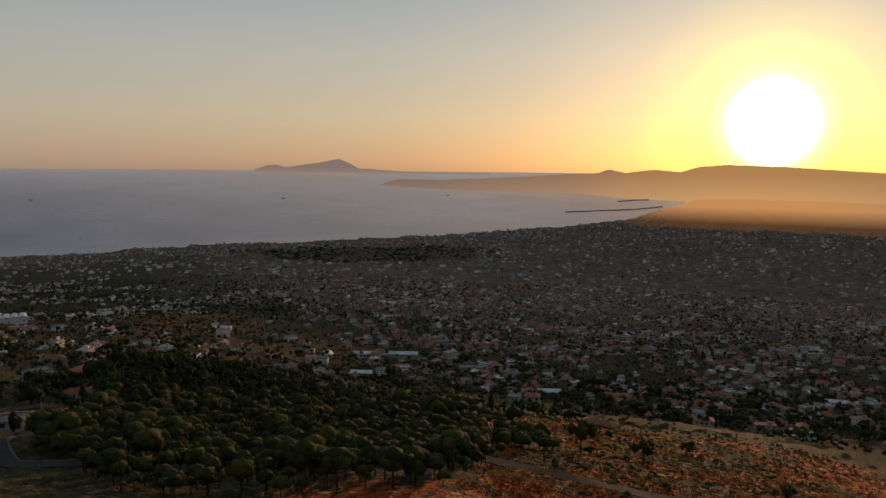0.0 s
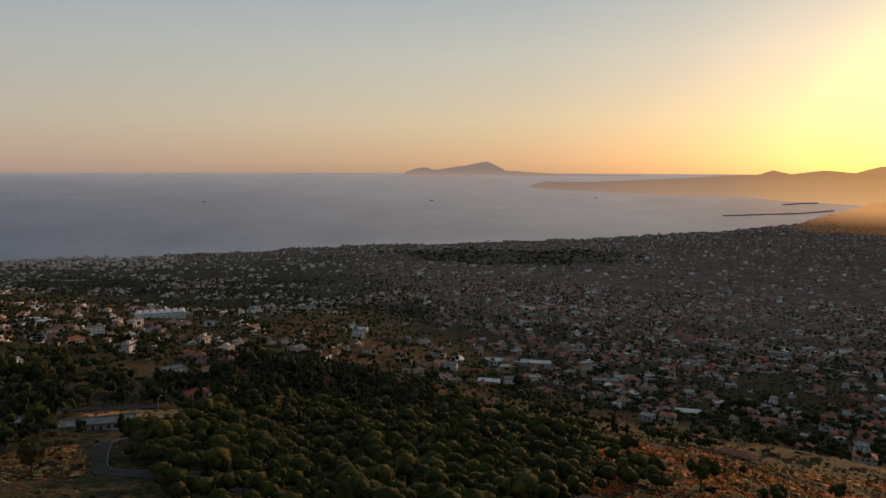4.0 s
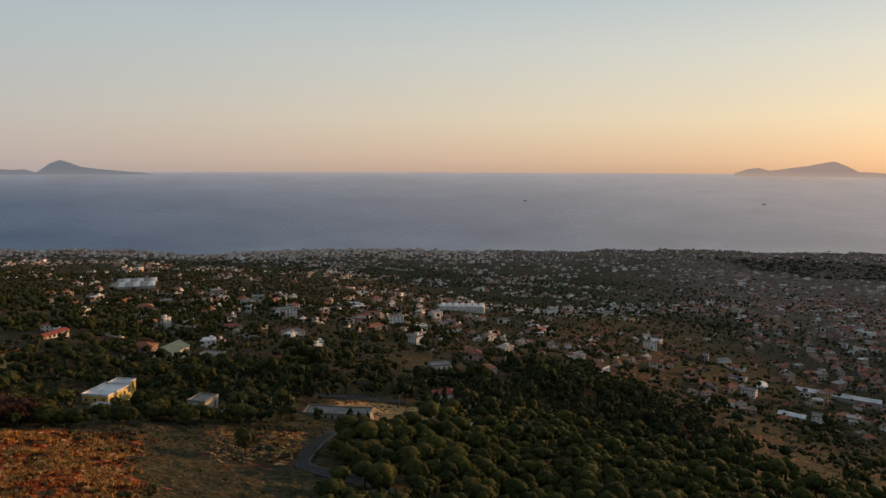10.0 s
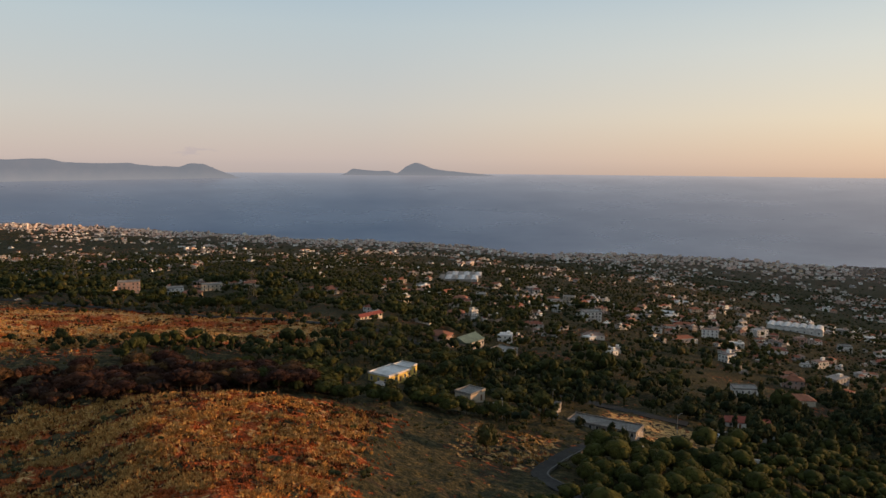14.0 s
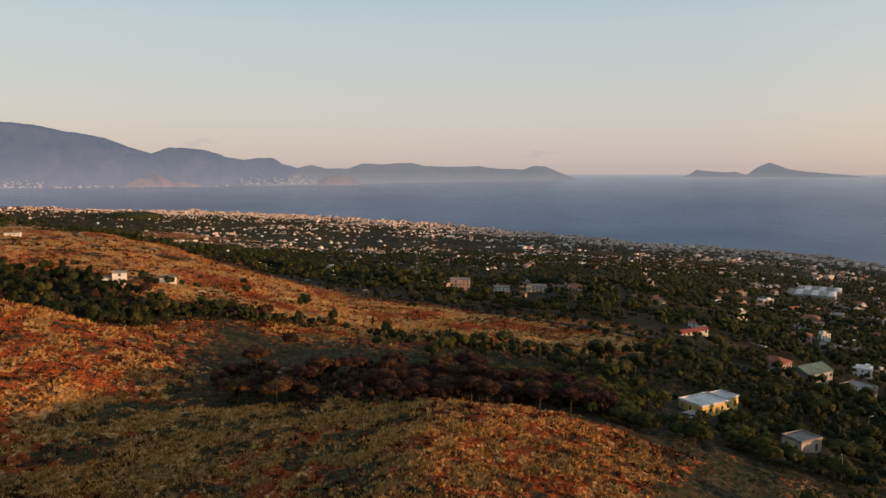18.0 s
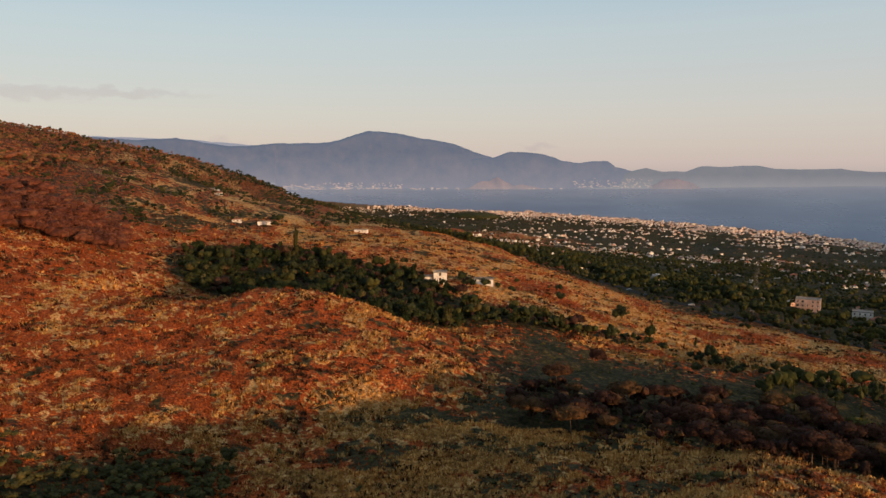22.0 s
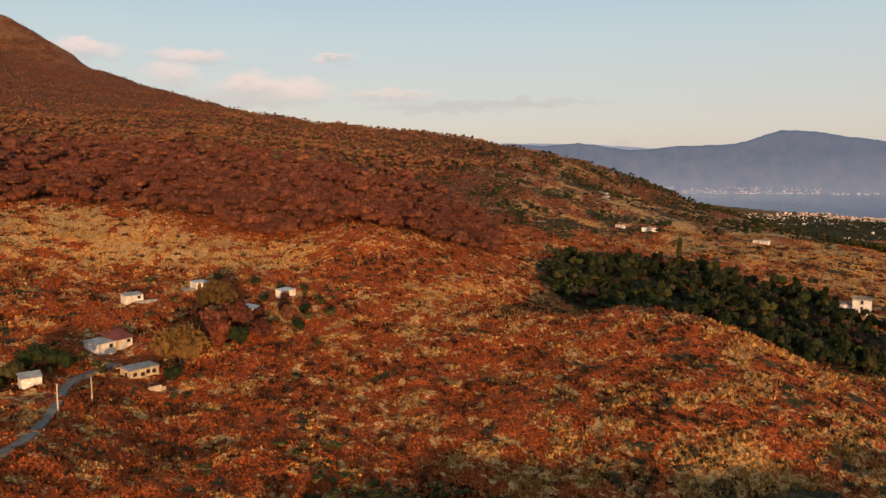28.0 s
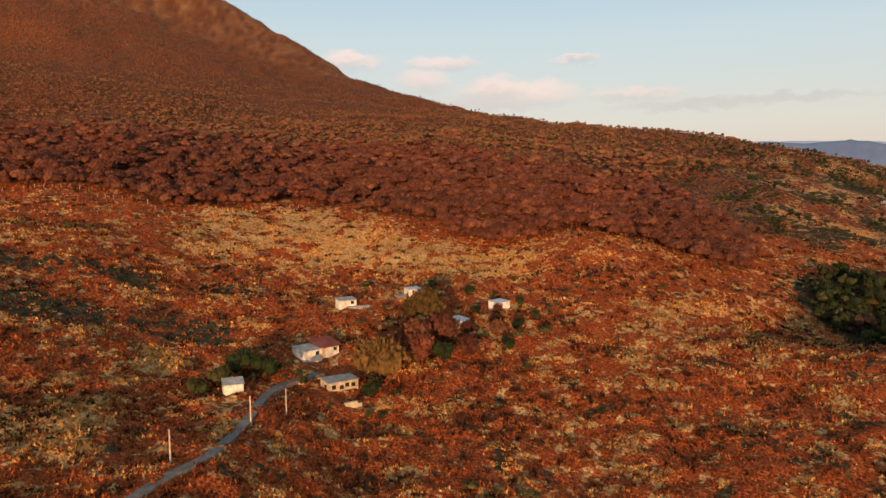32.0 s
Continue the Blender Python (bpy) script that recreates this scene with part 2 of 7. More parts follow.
BARK = surface("bark", (0.05, 0.03, 0.02), (0.13, 0.085, 0.055), 3.0, 0.95)


def ground_material():
    m, n, l, b = material("hillside_ground", 0.95, spec=0.08)
    at = n.new("ShaderNodeAttribute")
    at.attribute_name = "cover"
    sp = n.new("ShaderNodeSeparateColor")
    l.new(at.outputs["Color"], sp.inputs[0])
    rust_w, tan_w, green_w = sp.outputs[0], sp.outputs[1], sp.outputs[2]

    def ragged(weight, scale, lo, hi, stretch=None):
        """Breaks a patch up into flecks, more of them where the weight is high."""
        add = n.new("ShaderNodeMath"); add.operation = "MULTIPLY_ADD"
        l.new(weight, add.inputs[0])
        add.inputs[1].default_value = 0.36
        l.new(noise_tex(n, l, scale, 3, 0.55, stretch=stretch), add.inputs[2])
        return ramped(n, l, add.outputs[0], [(lo, (0, 0, 0)), (hi, (1, 1, 1))])
    soil = ramped(n, l, noise_tex(n, l, 0.05, 6, 0.65), [(0.3, (0.020, 0.018, 0.012)), (0.7, (0.058, 0.043, 0.026))])
    grain = n.new("ShaderNodeMix")
    l.new(noise_tex(n, l, 1.7, 3, 0.6), grain.inputs["A"])
    l.new(noise_tex(n, l, 0.2, 5, 0.7), grain.inputs["B"])
    grain.inputs["Factor"].default_value = 0.26
    # the darkest rust flecks are also painted shadow between the fronds
    rust = ramped(n, l, grain.outputs["Result"], [(0.35, (0.050, 0.014, 0.007)), (0.44, (0.17, 0.038, 0.012)), (0.54, (0.33, 0.076, 0.020)), (0.63, (0.45, 0.125, 0.032)), (0.72, (0.60, 0.28, 0.082))])
    tan = ramped(n, l, grain.outputs["Result"], [(0.36, (0.19, 0.095, 0.033)), (0.48, (0.44, 0.255, 0.095)), (0.62, (0.62, 0.41, 0.18))])
    green = ramped(n, l, noise_tex(n, l, 0.5, 6, 0.75), [(0.36, (0.014, 0.015, 0.010)), (0.5, (0.040, 0.038, 0.018)), (0.64, (0.11, 0.078, 0.034))])
    col = mixed(n, l, ragged(rust_w, 0.4, 0.54, 0.64), soil, rust)
    col = mixed(n, l, ragged(tan_w, 0.45, 0.635, 0.695), col, tan)
    col = mixed(n, l, ragged(green_w, 0.22, 0.62, 0.72), col, green)
    # streets and yards; their paleness also stands in for haze
    paved_hazed = ramped(n, l, noise_tex(n, l, 0.035, 5, 0.7), [(0.35, (0.075, 0.055, 0.045)), (0.65, (0.21, 0.155, 0.125))])
    col = mixed(n, l, at.outputs["Alpha"], col, paved_hazed)
    l.new(col, b.inputs["Base Color"])
    bump(n, l, noise_tex(n, l, 0.9, 3, 0.6), b, 1.0, 1.15)
    return m


GROUND = ground_material()

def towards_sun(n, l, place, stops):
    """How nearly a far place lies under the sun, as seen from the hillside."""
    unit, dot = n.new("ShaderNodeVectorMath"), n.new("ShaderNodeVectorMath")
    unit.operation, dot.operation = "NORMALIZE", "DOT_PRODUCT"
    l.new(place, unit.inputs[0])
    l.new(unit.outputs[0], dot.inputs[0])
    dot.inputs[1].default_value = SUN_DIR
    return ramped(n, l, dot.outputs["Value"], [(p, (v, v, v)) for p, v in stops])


def painted_haze_material(name, low, high, glow_top, glow_foot, top_z, sunward=None, foot_z=-120):
    """Far country with its evening haze painted as emission, thicker towards the sea and brighter towards the sun."""
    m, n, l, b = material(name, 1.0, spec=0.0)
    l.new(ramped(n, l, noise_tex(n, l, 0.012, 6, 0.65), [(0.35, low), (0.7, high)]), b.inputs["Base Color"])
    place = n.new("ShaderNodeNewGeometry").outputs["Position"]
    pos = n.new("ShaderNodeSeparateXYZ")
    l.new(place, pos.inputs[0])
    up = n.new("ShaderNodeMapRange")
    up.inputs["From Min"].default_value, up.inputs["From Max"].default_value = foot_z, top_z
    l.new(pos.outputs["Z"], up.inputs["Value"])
    # the haze is an emission ramp from foot to top
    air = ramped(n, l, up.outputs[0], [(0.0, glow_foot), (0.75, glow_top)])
    # painted sun glow: emission multiplied towards the sun's bearing
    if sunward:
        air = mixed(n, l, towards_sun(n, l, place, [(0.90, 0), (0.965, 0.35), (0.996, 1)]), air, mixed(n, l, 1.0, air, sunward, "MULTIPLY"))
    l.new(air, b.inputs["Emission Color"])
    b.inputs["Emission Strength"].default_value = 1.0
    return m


def sea_material():
    """The bay, standing for four to seventy kilometres off: blue water, calm and ruffled in bands, with haze and glow
    painted as emission towards the horizon and the sun.
    """
    m, n, l, b = material("sea_water_haze_glow", 0.3, spec=0.5)
    b.inputs["IOR"].default_value = 1.34
    l.new(ramped(n, l, noise_tex(n, l, 0.0022, 4), [(0.3, (0.045, 0.068, 0.105)), (0.7, (0.06, 0.08, 0.115))]), b.inputs["Base Color"])
    l.new(ramped(n, l, noise_tex(n, l, 0.0016, 5, 0.6, stretch=(1.0, 1.0, 6.0)), [(0.35, (0.24, 0.24, 0.24)), (0.65, (0.36, 0.36, 0.36))]), b.inputs["Roughness"])
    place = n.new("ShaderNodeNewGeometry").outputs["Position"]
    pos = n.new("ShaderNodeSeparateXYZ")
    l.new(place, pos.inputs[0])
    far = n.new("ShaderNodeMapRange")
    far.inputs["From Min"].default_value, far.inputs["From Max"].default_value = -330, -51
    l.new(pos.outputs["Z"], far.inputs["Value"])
    # haze colours emitted by the water: cool ones, and warm ones sunward
    cool_haze_glow = ramped(n, l, far.outputs[0], [(0.0, (0.012, 0.020, 0.042)), (0.45, (0.055, 0.065, 0.090)), (0.75, (0.125, 0.130, 0.152)), (0.92, (0.205, 0.195, 0.21)), (1.0, (0.30, 0.275, 0.285))])
    warm_haze_glow = ramped(n, l, far.outputs[0], [(0.0, (0.25, 0.190, 0.150)), (0.45, (0.35, 0.270, 0.220)), (0.8, (0.42, 0.325, 0.265)), (1.0, (0.49, 0.37, 0.29))])
    air = mixed(n, l, towards_sun(n, l, place, [(0.0, 0), (0.35, 0.22), (0.62, 0.42), (0.83, 0.74), (0.94, 1.0)]), cool_haze_glow, warm_haze_glow)
    # faint bands of gleam painted into the emission
    painted_gleam = ramped(n, l, noise_tex(n, l, 0.0035, 5, 0.6, stretch=(1.0, 1.0, 9.0)), [(0.35, (0.93, 0.93, 0.93)), (0.65, (1.06, 1.06, 1.06))])
    l.new(mixed(n, l, 1.0, air, painted_gleam, "MULTIPLY"), b.inputs["Emission Color"])
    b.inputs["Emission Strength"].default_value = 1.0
    return m


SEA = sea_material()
# mountains, headland and islands emit their haze colour
FAR_BLUE = painted_haze_material("far_mountain_haze_glow", (0.010, 0.010, 0.012), (0.045, 0.038, 0.034), (0.115, 0.138, 0.190), (0.205, 0.217, 0.265), 200)
FAR_PALE = painted_haze_material("far_ridge_haze_glow", (0.01, 0.01, 0.01), (0.02, 0.02, 0.02), (0.30, 0.30, 0.35), (0.30, 0.30, 0.34), 200)
FAR_ROSE = painted_haze_material("far_island_haze_glow", (0.01, 0.01, 0.01), (0.02, 0.02, 0.02), (0.38, 0.28, 0.24), (0.60, 0.44, 0.35), 0)
FAR_GREY = painted_haze_material("far_cape_haze_glow", (0.01, 0.01, 0.01), (0.03, 0.026, 0.024), (0.190, 0.198, 0.225), (0.285, 0.28, 0.295), 0)
# cape and plain emit orange haze, stronger below the sun
FAR_WARM = painted_haze_material("far_shore_haze_glow", (0.01, 0.01, 0.01), (0.02, 0.015, 0.01), (0.31, 0.205, 0.155), (0.46, 0.325, 0.255), 10, (2.3, 1.75, 0.9), -200)
FAR_PLAIN = painted_haze_material("far_plain_haze_glow", (0.03, 0.02, 0.015), (0.09, 0.06, 0.04), (0.48, 0.30, 0.21), (0.075, 0.045, 0.033), -185, (2.0, 1.45, 0.7), -274)


# ---- the lie of the land: height against distance, sector by sector, about the turning point of the flight ----
CX, CY, SEA_Z = 20.0, -25.0, -430.0
PLAIN, REACH = 2200.0, 1900.0       # beyond PLAIN far country is pulled in and shrunk to fit the camera's view

WEST = {
    40: ((100, -80), (300, -150), (900, -260), (2200, -380)),
    64: ((100, -85), (200, -112), (400, -168), (520, -197), (860, -256), (1150, -275), (2120, -375), (3000, -400)),
    73: ((100, -82), (209, -113), (400, -167), (480, -184), (515, -202), (858, -264), (1150, -276), (2120, -378), (3000, -402)),
    84: ((100, -78), (180, -101), (330, -140), (507, -194), (900, -256), (2120, -380), (3000, -402)),
    95: ((100, -74), (180, -100), (300, -125), (520, -190), (786, -230), (938, -256), (1332, -284), (2120, -362)),
}
SOUTHWEST = {
    105: ((100, -73), (170, -98), (216, -102), (400, -150), (600, -194), (1040, -230), (1330, -264), (2200, -350)),
    117: ((100, -73), (174, -97), (240, -107), (380, -133), (425, -130), (500, -152), (680, -178), (1000, -208), (2000, -325)),
    127: ((100, -72), (200, -90), (237, -100), (319, -112), (417, -127), (680, -168), (960, -197), (2000, -315)),
    137: ((100, -68), (205, -88), (238, -95), (275, -99), (393, -117), (780, -158), (1200, -205), (2300, -310)),
    147: ((100, -64), (182, -80), (246, -90), (320, -102), (400, -114), (613, -134), (1200, -190), (2300, -290)),
}
SOUTH = {
    157: ((100, -58), (150, -66), (193, -74), (274, -89), (427, -97), (613, -122), (1200, -175), (2386, -282)),
    165: ((80, -52), (132, -61), (170, -63), (200, -72), (270, -85), (434, -97), (710, -118), (1200, -165), (2400, -270)),
    173: ((80, -54), (156, -60), (175, -63), (210, -74), (300, -83), (380, -88), (657, -116), (1200, -160), (2400, -265)),
    180: ((80, -56), (160, -64), (200, -71), (301, -79), (388, -86), (560, -98), (794, -121), (1500, -185), (3000, -300)),
    188: ((80, -57), (150, -64), (199, -69), (300, -74), (354, -75), (410, -77), (600, -95), (779, -112), (1500, -180), (3000, -290)),
}
SOUTHEAST = {
    196: ((80, -60), (196, -68), (303, -67), (393, -64), (524, -67), (620, -80), (900, -105), (1600, -170), (3000, -270)),
    202: ((80, -62), (196, -67), (226, -58), (262, -56), (300, -66), (373, -58), (514, -53), (620, -56), (780, -78), (1200, -120), (3000, -240), (5500, -350)),
    208: ((80, -64), (170, -66), (230, -55), (255, -47), (272, -46), (302, -61), (340, -57), (450, -48), (503, -48), (700, -50), (900, -64), (1600, -125), (3000, -225)),
    214: ((80, -66), (170, -64), (240, -50), (262, -41.5), (275, -42.5), (305, -57), (380, -48), (452, -43), (600, -42), (900, -40), (1200, -65), (2000, -135), (4000, -280), (6500, -395), (9000, -428)),
}
EAST = {
    220: ((80, -66), (170, -61), (214, -54), (262, -44.5), (300, -53), (400, -42), (582, -36), (800, -20), (1000, -3), (1300, -21), (2500, -160), (5000, -350), (9000, -428)),
    227: ((80, -64), (183, -57), (214, -50), (252, -45), (314, -40), (378, -32), (450, -26), (573, -15), (800, 6), (1100, 33), (1500, 17), (3000, -150), (5000, -330), (9000, -425)),
    235: ((80, -62), (151, -54), (223, -46), (270, -38), (319, -24), (380, -19), (573, -4), (900, 30), (1300, 67), (1800, 55), (3000, -100), (6000, -380)),
    242: ((80, -60), (151, -52), (254, -40), (320, -26), (363, -16), (600, 8), (900, 38), (1500, 101), (2000, 99), (3200, 0), (6000, -300)),
}
CONE = {
    249: ((80, -55), (135, -46), (166, -45), (181, -44), (260, -38), (320, -22), (363, -11), (500, 5), (792, 42), (1200, 90), (1700, 145), (2500, 162)),
    256: ((80, -52), (135, -45), (200, -43), (260, -34), (309, -27), (370, -10), (500, 3), (800, 42), (1400, 116), (2200, 252), (3000, 264)),
    263: ((80, -50), (166, -41), (250, -32), (290, -22), (360, -10), (600, 18), (1200, 97), (1900, 234), (2600, 446), (3300, 478)),
    270: ((80, -50), (166, -40), (250, -24), (320, -11), (400, 0), (800, 50), (1500, 175), (2200, 410), (2800, 682), (3400, 770)),
}
SUMMIT = {
    284: ((80, -52), (200, -25), (350, -8), (500, 10), (900, 70), (1600, 230), (2400, 640), (3000, 890), (3500, 930)),
    300: ((80, -55), (250, -25), (500, 15), (1000, 110), (1800, 330), (2600, 700), (3200, 800)),
    330: ((80, -58), (300, -60), (800, -40), (2000, 100), (3000, 200)),
}
SHORE = ((0, 9500), (75, 9500), (75.3, 8670), (79.2, 6160), (84, 5250), (93, 4480), (104, 4060), (114, 3930), (121, 3720), (131, 3690),
         (139, 3780), (145.5, 3660), (148.5, 3650), (152, 3920), (156, 4130), (165, 4310), (176.6, 5130), (187, 6200), (197.5, 7620), (204, 8000),
         (212, 10000), (218, 12500), (222, 60000), (360, 60000))

PROFILES = {}
for table in (WEST, SOUTHWEST, SOUTH, SOUTHEAST, EAST, CONE, SUMMIT):
    PROFILES.update(table)


def lattice(seed):
    return np.random.RandomState(seed).rand(256, 256)


LATTICES = [lattice(s) for s in range(8)]


def vnoise(x, y, seed=0):
    """Smooth noise from 0 to 1 with a cell of 1."""
    t = LATTICES[seed % 8]
    xi, yi = np.floor(x).astype(int), np.floor(y).astype(int)
    fx, fy = x - xi, y - yi
    fx, fy = fx * fx * (3 - 2 * fx), fy * fy * (3 - 2 * fy)
    a, b = t[xi % 256, yi % 256], t[(xi + 1) % 256, yi % 256]
    c, d = t[xi % 256, (yi + 1) % 256], t[(xi + 1) % 256, (yi + 1) % 256]
    return (a * (1 - fx) + b * fx) * (1 - fy) + (c * (1 - fx) + d * fx) * fy


def fbm(x, y, seed=0, octaves=4):
    s, amp, tot = 0, 1.0, 0
    for o in range(octaves):
        s = s + amp * vnoise(x * 2 ** o + 17.3 * o, y * 2 ** o - 9.1 * o, seed + o)
        tot += amp
        amp *= 0.5
    return s / tot


def shore(az):
    return np.interp(az, [a for a, r in SHORE], [r for a, r in SHORE])


BASE_RINGS = np.exp(np.linspace(math.log(15), math.log(16000), 225))
RINGS = np.concatenate([BASE_RINGS[BASE_RINGS < 100], np.exp(np.linspace(math.log(101), math.log(430), 160)), BASE_RINGS[BASE_RINGS > 436]])
BEARINGS = np.concatenate([np.arange(0, 54, 3.0), np.arange(54, 296, 0.31), np.arange(296, 360, 3.0)])


def land_grid():
    keys = sorted(PROFILES)
    prof = []
    for a in keys:
        p = ((15, -50),) + PROFILES[a]
        rs, zs = [q[0] for q in p], [q[1] for q in p]
        edge = float(shore(a))
        if edge < 9400:
            rs, zs = rs + [edge, edge * 1.5], zs + [SEA_Z + 2, SEA_Z - 60]
        elif a < 100:
            rs, zs = rs + [9000, 16000], zs + [SEA_Z + 20, SEA_Z + 30]
        row = np.interp(np.log(BASE_RINGS), np.log(rs), zs)
        k = np.array([1, 2, 3, 2, 1]) / 9.0
        row = np.convolve(np.pad(row, 2, mode="edge"), k, mode="valid")
        prof.append(np.interp(np.log(RINGS), np.log(BASE_RINGS), row))
    prof = np.array(prof)
    ext_a = np.array([keys[-1] - 360] + keys + [keys[0] + 360, keys[1] + 360], float)
    ext = np.concatenate([prof[-1:], prof, prof[:2]])
    grid = np.zeros((len(BEARINGS), len(RINGS)))
    slope = np.gradient(ext, ext_a, axis=0)
    for i, a in enumerate(BEARINGS):
        j = int(np.clip(np.searchsorted(ext_a, a) - 1, 0, len(ext_a) - 2))
        h = ext_a[j + 1] - ext_a[j]
        t = (a - ext_a[j]) / h
        grid[i] = ((2 * t ** 3 - 3 * t * t + 1) * ext[j] + (t ** 3 - 2 * t * t + t) * h * slope[j]
                   + (3 * t * t - 2 * t ** 3) * ext[j + 1] + (t ** 3 - t * t) * h * slope[j + 1])
    a, r = np.radians(BEARINGS)[:, None], RINGS[None, :]
    x, y = -np.sin(a) * r, np.cos(a) * r
    rough = np.interp(RINGS, [15, 120, 300, 800, 3000, 6000], [0.6, 1.0, 1.3, 2.0, 4.0, 5.0])[None, :]
    rise = np.interp(BEARINGS, [0, 150, 200, 230, 300, 360], [0.8, 0.8, 1.2, 1.7, 1.8, 1.0])[:, None]
    bumps = (fbm(x / 38, y / 38, 1, 4) - 0.5) * 4.5 + (fbm(x / 9, y / 9, 3, 3) - 0.5) * 1.5 * (RINGS[None, :] < 700)
    bumps = bumps + (fbm(x / 160, y / 160, 5, 4) - 0.5) * 9 * (r > 600)
    wash = np.abs(fbm(x / 55 + 3, y / 55, 6, 3) - 0.5) * -9.0 * np.clip((r - 900) / 900, 0, 1) * np.clip((BEARINGS[:, None] - 235) / 20, 0, 1)
    tussock = (fbm(x / 3.4, y / 3.4, 2, 2) - 0.5) * 1.7 * np.clip((460 - r) / 60, 0, 1) * np.clip((r - 80) / 40, 0, 1)
    grid = grid + bumps * rough * rise * 0.75 + wash + tussock
    for i, az in enumerate(BEARINGS):
        edge = float(shore(az))
        grid[i] = np.where(RINGS < edge, np.maximum(grid[i], SEA_Z + 2), (SEA_Z - 12) * np.maximum(RINGS / edge, 1) * 1.012)
    return grid


LAND = land_grid()


def drawn(r):
    """Distance at which the scene shows what truly lies r away."""
    r = np.asarray(r, float)
    return np.where(r < PLAIN, r, PLAIN + REACH * (1 - np.exp(-(np.maximum(r, PLAIN) - PLAIN) / REACH)))


def land_z(az, r):
    az, r = np.asarray(az, float) % 360, np.asarray(r, float)
    i = np.clip(np.searchsorted(BEARINGS, az) - 1, 0, len(BEARINGS) - 2)
    j = np.clip(np.searchsorted(RINGS, r) - 1, 0, len(RINGS) - 2)
    u = np.clip((az - BEARINGS[i]) / (BEARINGS[i + 1] - BEARINGS[i]), 0, 1)
    v = np.clip((drawn(r) - drawn(RINGS[j])) / (drawn(RINGS[j + 1]) - drawn(RINGS[j])), 0, 1)
    g = lambda a, b: LAND[a, b] * drawn(RINGS[b]) / RINGS[b]
    z = (g(i, j) * (1 - v) + g(i, j + 1) * v) * (1 - u) + (g(i + 1, j) * (1 - v) + g(i + 1, j + 1) * v) * u
    return z * r / drawn(r)


def spots(az, r):
    """World places on the ground, and the scale of things there (1 up to PLAIN)."""
    a, k = np.radians(np.asarray(az, float)), drawn(r) / np.asarray(r, float)
    d = drawn(r)
    return np.stack([CX - np.sin(a) * d, CY + np.cos(a) * d, land_z(az, r) * k], -1), k


def polar(x, y):
    x, y = np.asarray(x, float) - CX, np.asarray(y, float) - CY
    return np.degrees(np.arctan2(-x, y)) % 360, np.hypot(x, y)


def ground_at(x, y):
    az, r = polar(x, y)
    return float(land_z(az, r))


def mesh_of(name, verts, faces, mat, smooth=False):
    """A mesh from arrays; all faces have the same number of corners."""
    verts, faces = np.asarray(verts, np.float32), np.asarray(faces, np.int32)
    me = bpy.data.meshes.new(name)
    n = faces.shape[1]
    me.vertices.add(len(verts)); me.loops.add(faces.size); me.polygons.add(len(faces))
    me.vertices.foreach_set("co", verts.ravel())
    me.loops.foreach_set("vertex_index", faces.ravel())
    me.polygons.foreach_set("loop_start", np.arange(0, faces.size, n, dtype=np.int32))
    me.polygons.foreach_set("loop_total", np.full(len(faces), n, np.int32))
    me.polygons.foreach_set("use_smooth", np.full(len(faces), smooth))
    me.update(calc_edges=True)
    if mat:
        me.materials.append(mat)
    return me


def strip_faces(rows, cols, closed=False):
    i = np.arange(rows - (0 if closed else 1))[:, None]
    j = np.arange(cols - 1)[None, :]
    i2 = (i + 1) % rows
    return np.stack([i * cols + j, i2 * cols + j, i2 * cols + j + 1, i * cols + j + 1], -1).reshape(-1, 4)


def soft(x, a, b, w):
    """1 between a and b, falling to 0 over w on both sides."""
    return np.clip((x - a) / w + 0.5, 0, 1) * np.clip((b - x) / w + 0.5, 0, 1)


FOREST_EDGE = lambda az: np.interp(az, [224, 231, 244, 252, 257, 265, 274, 284, 300], [352, 335, 325, 345, 365, 338, 385, 400, 400])


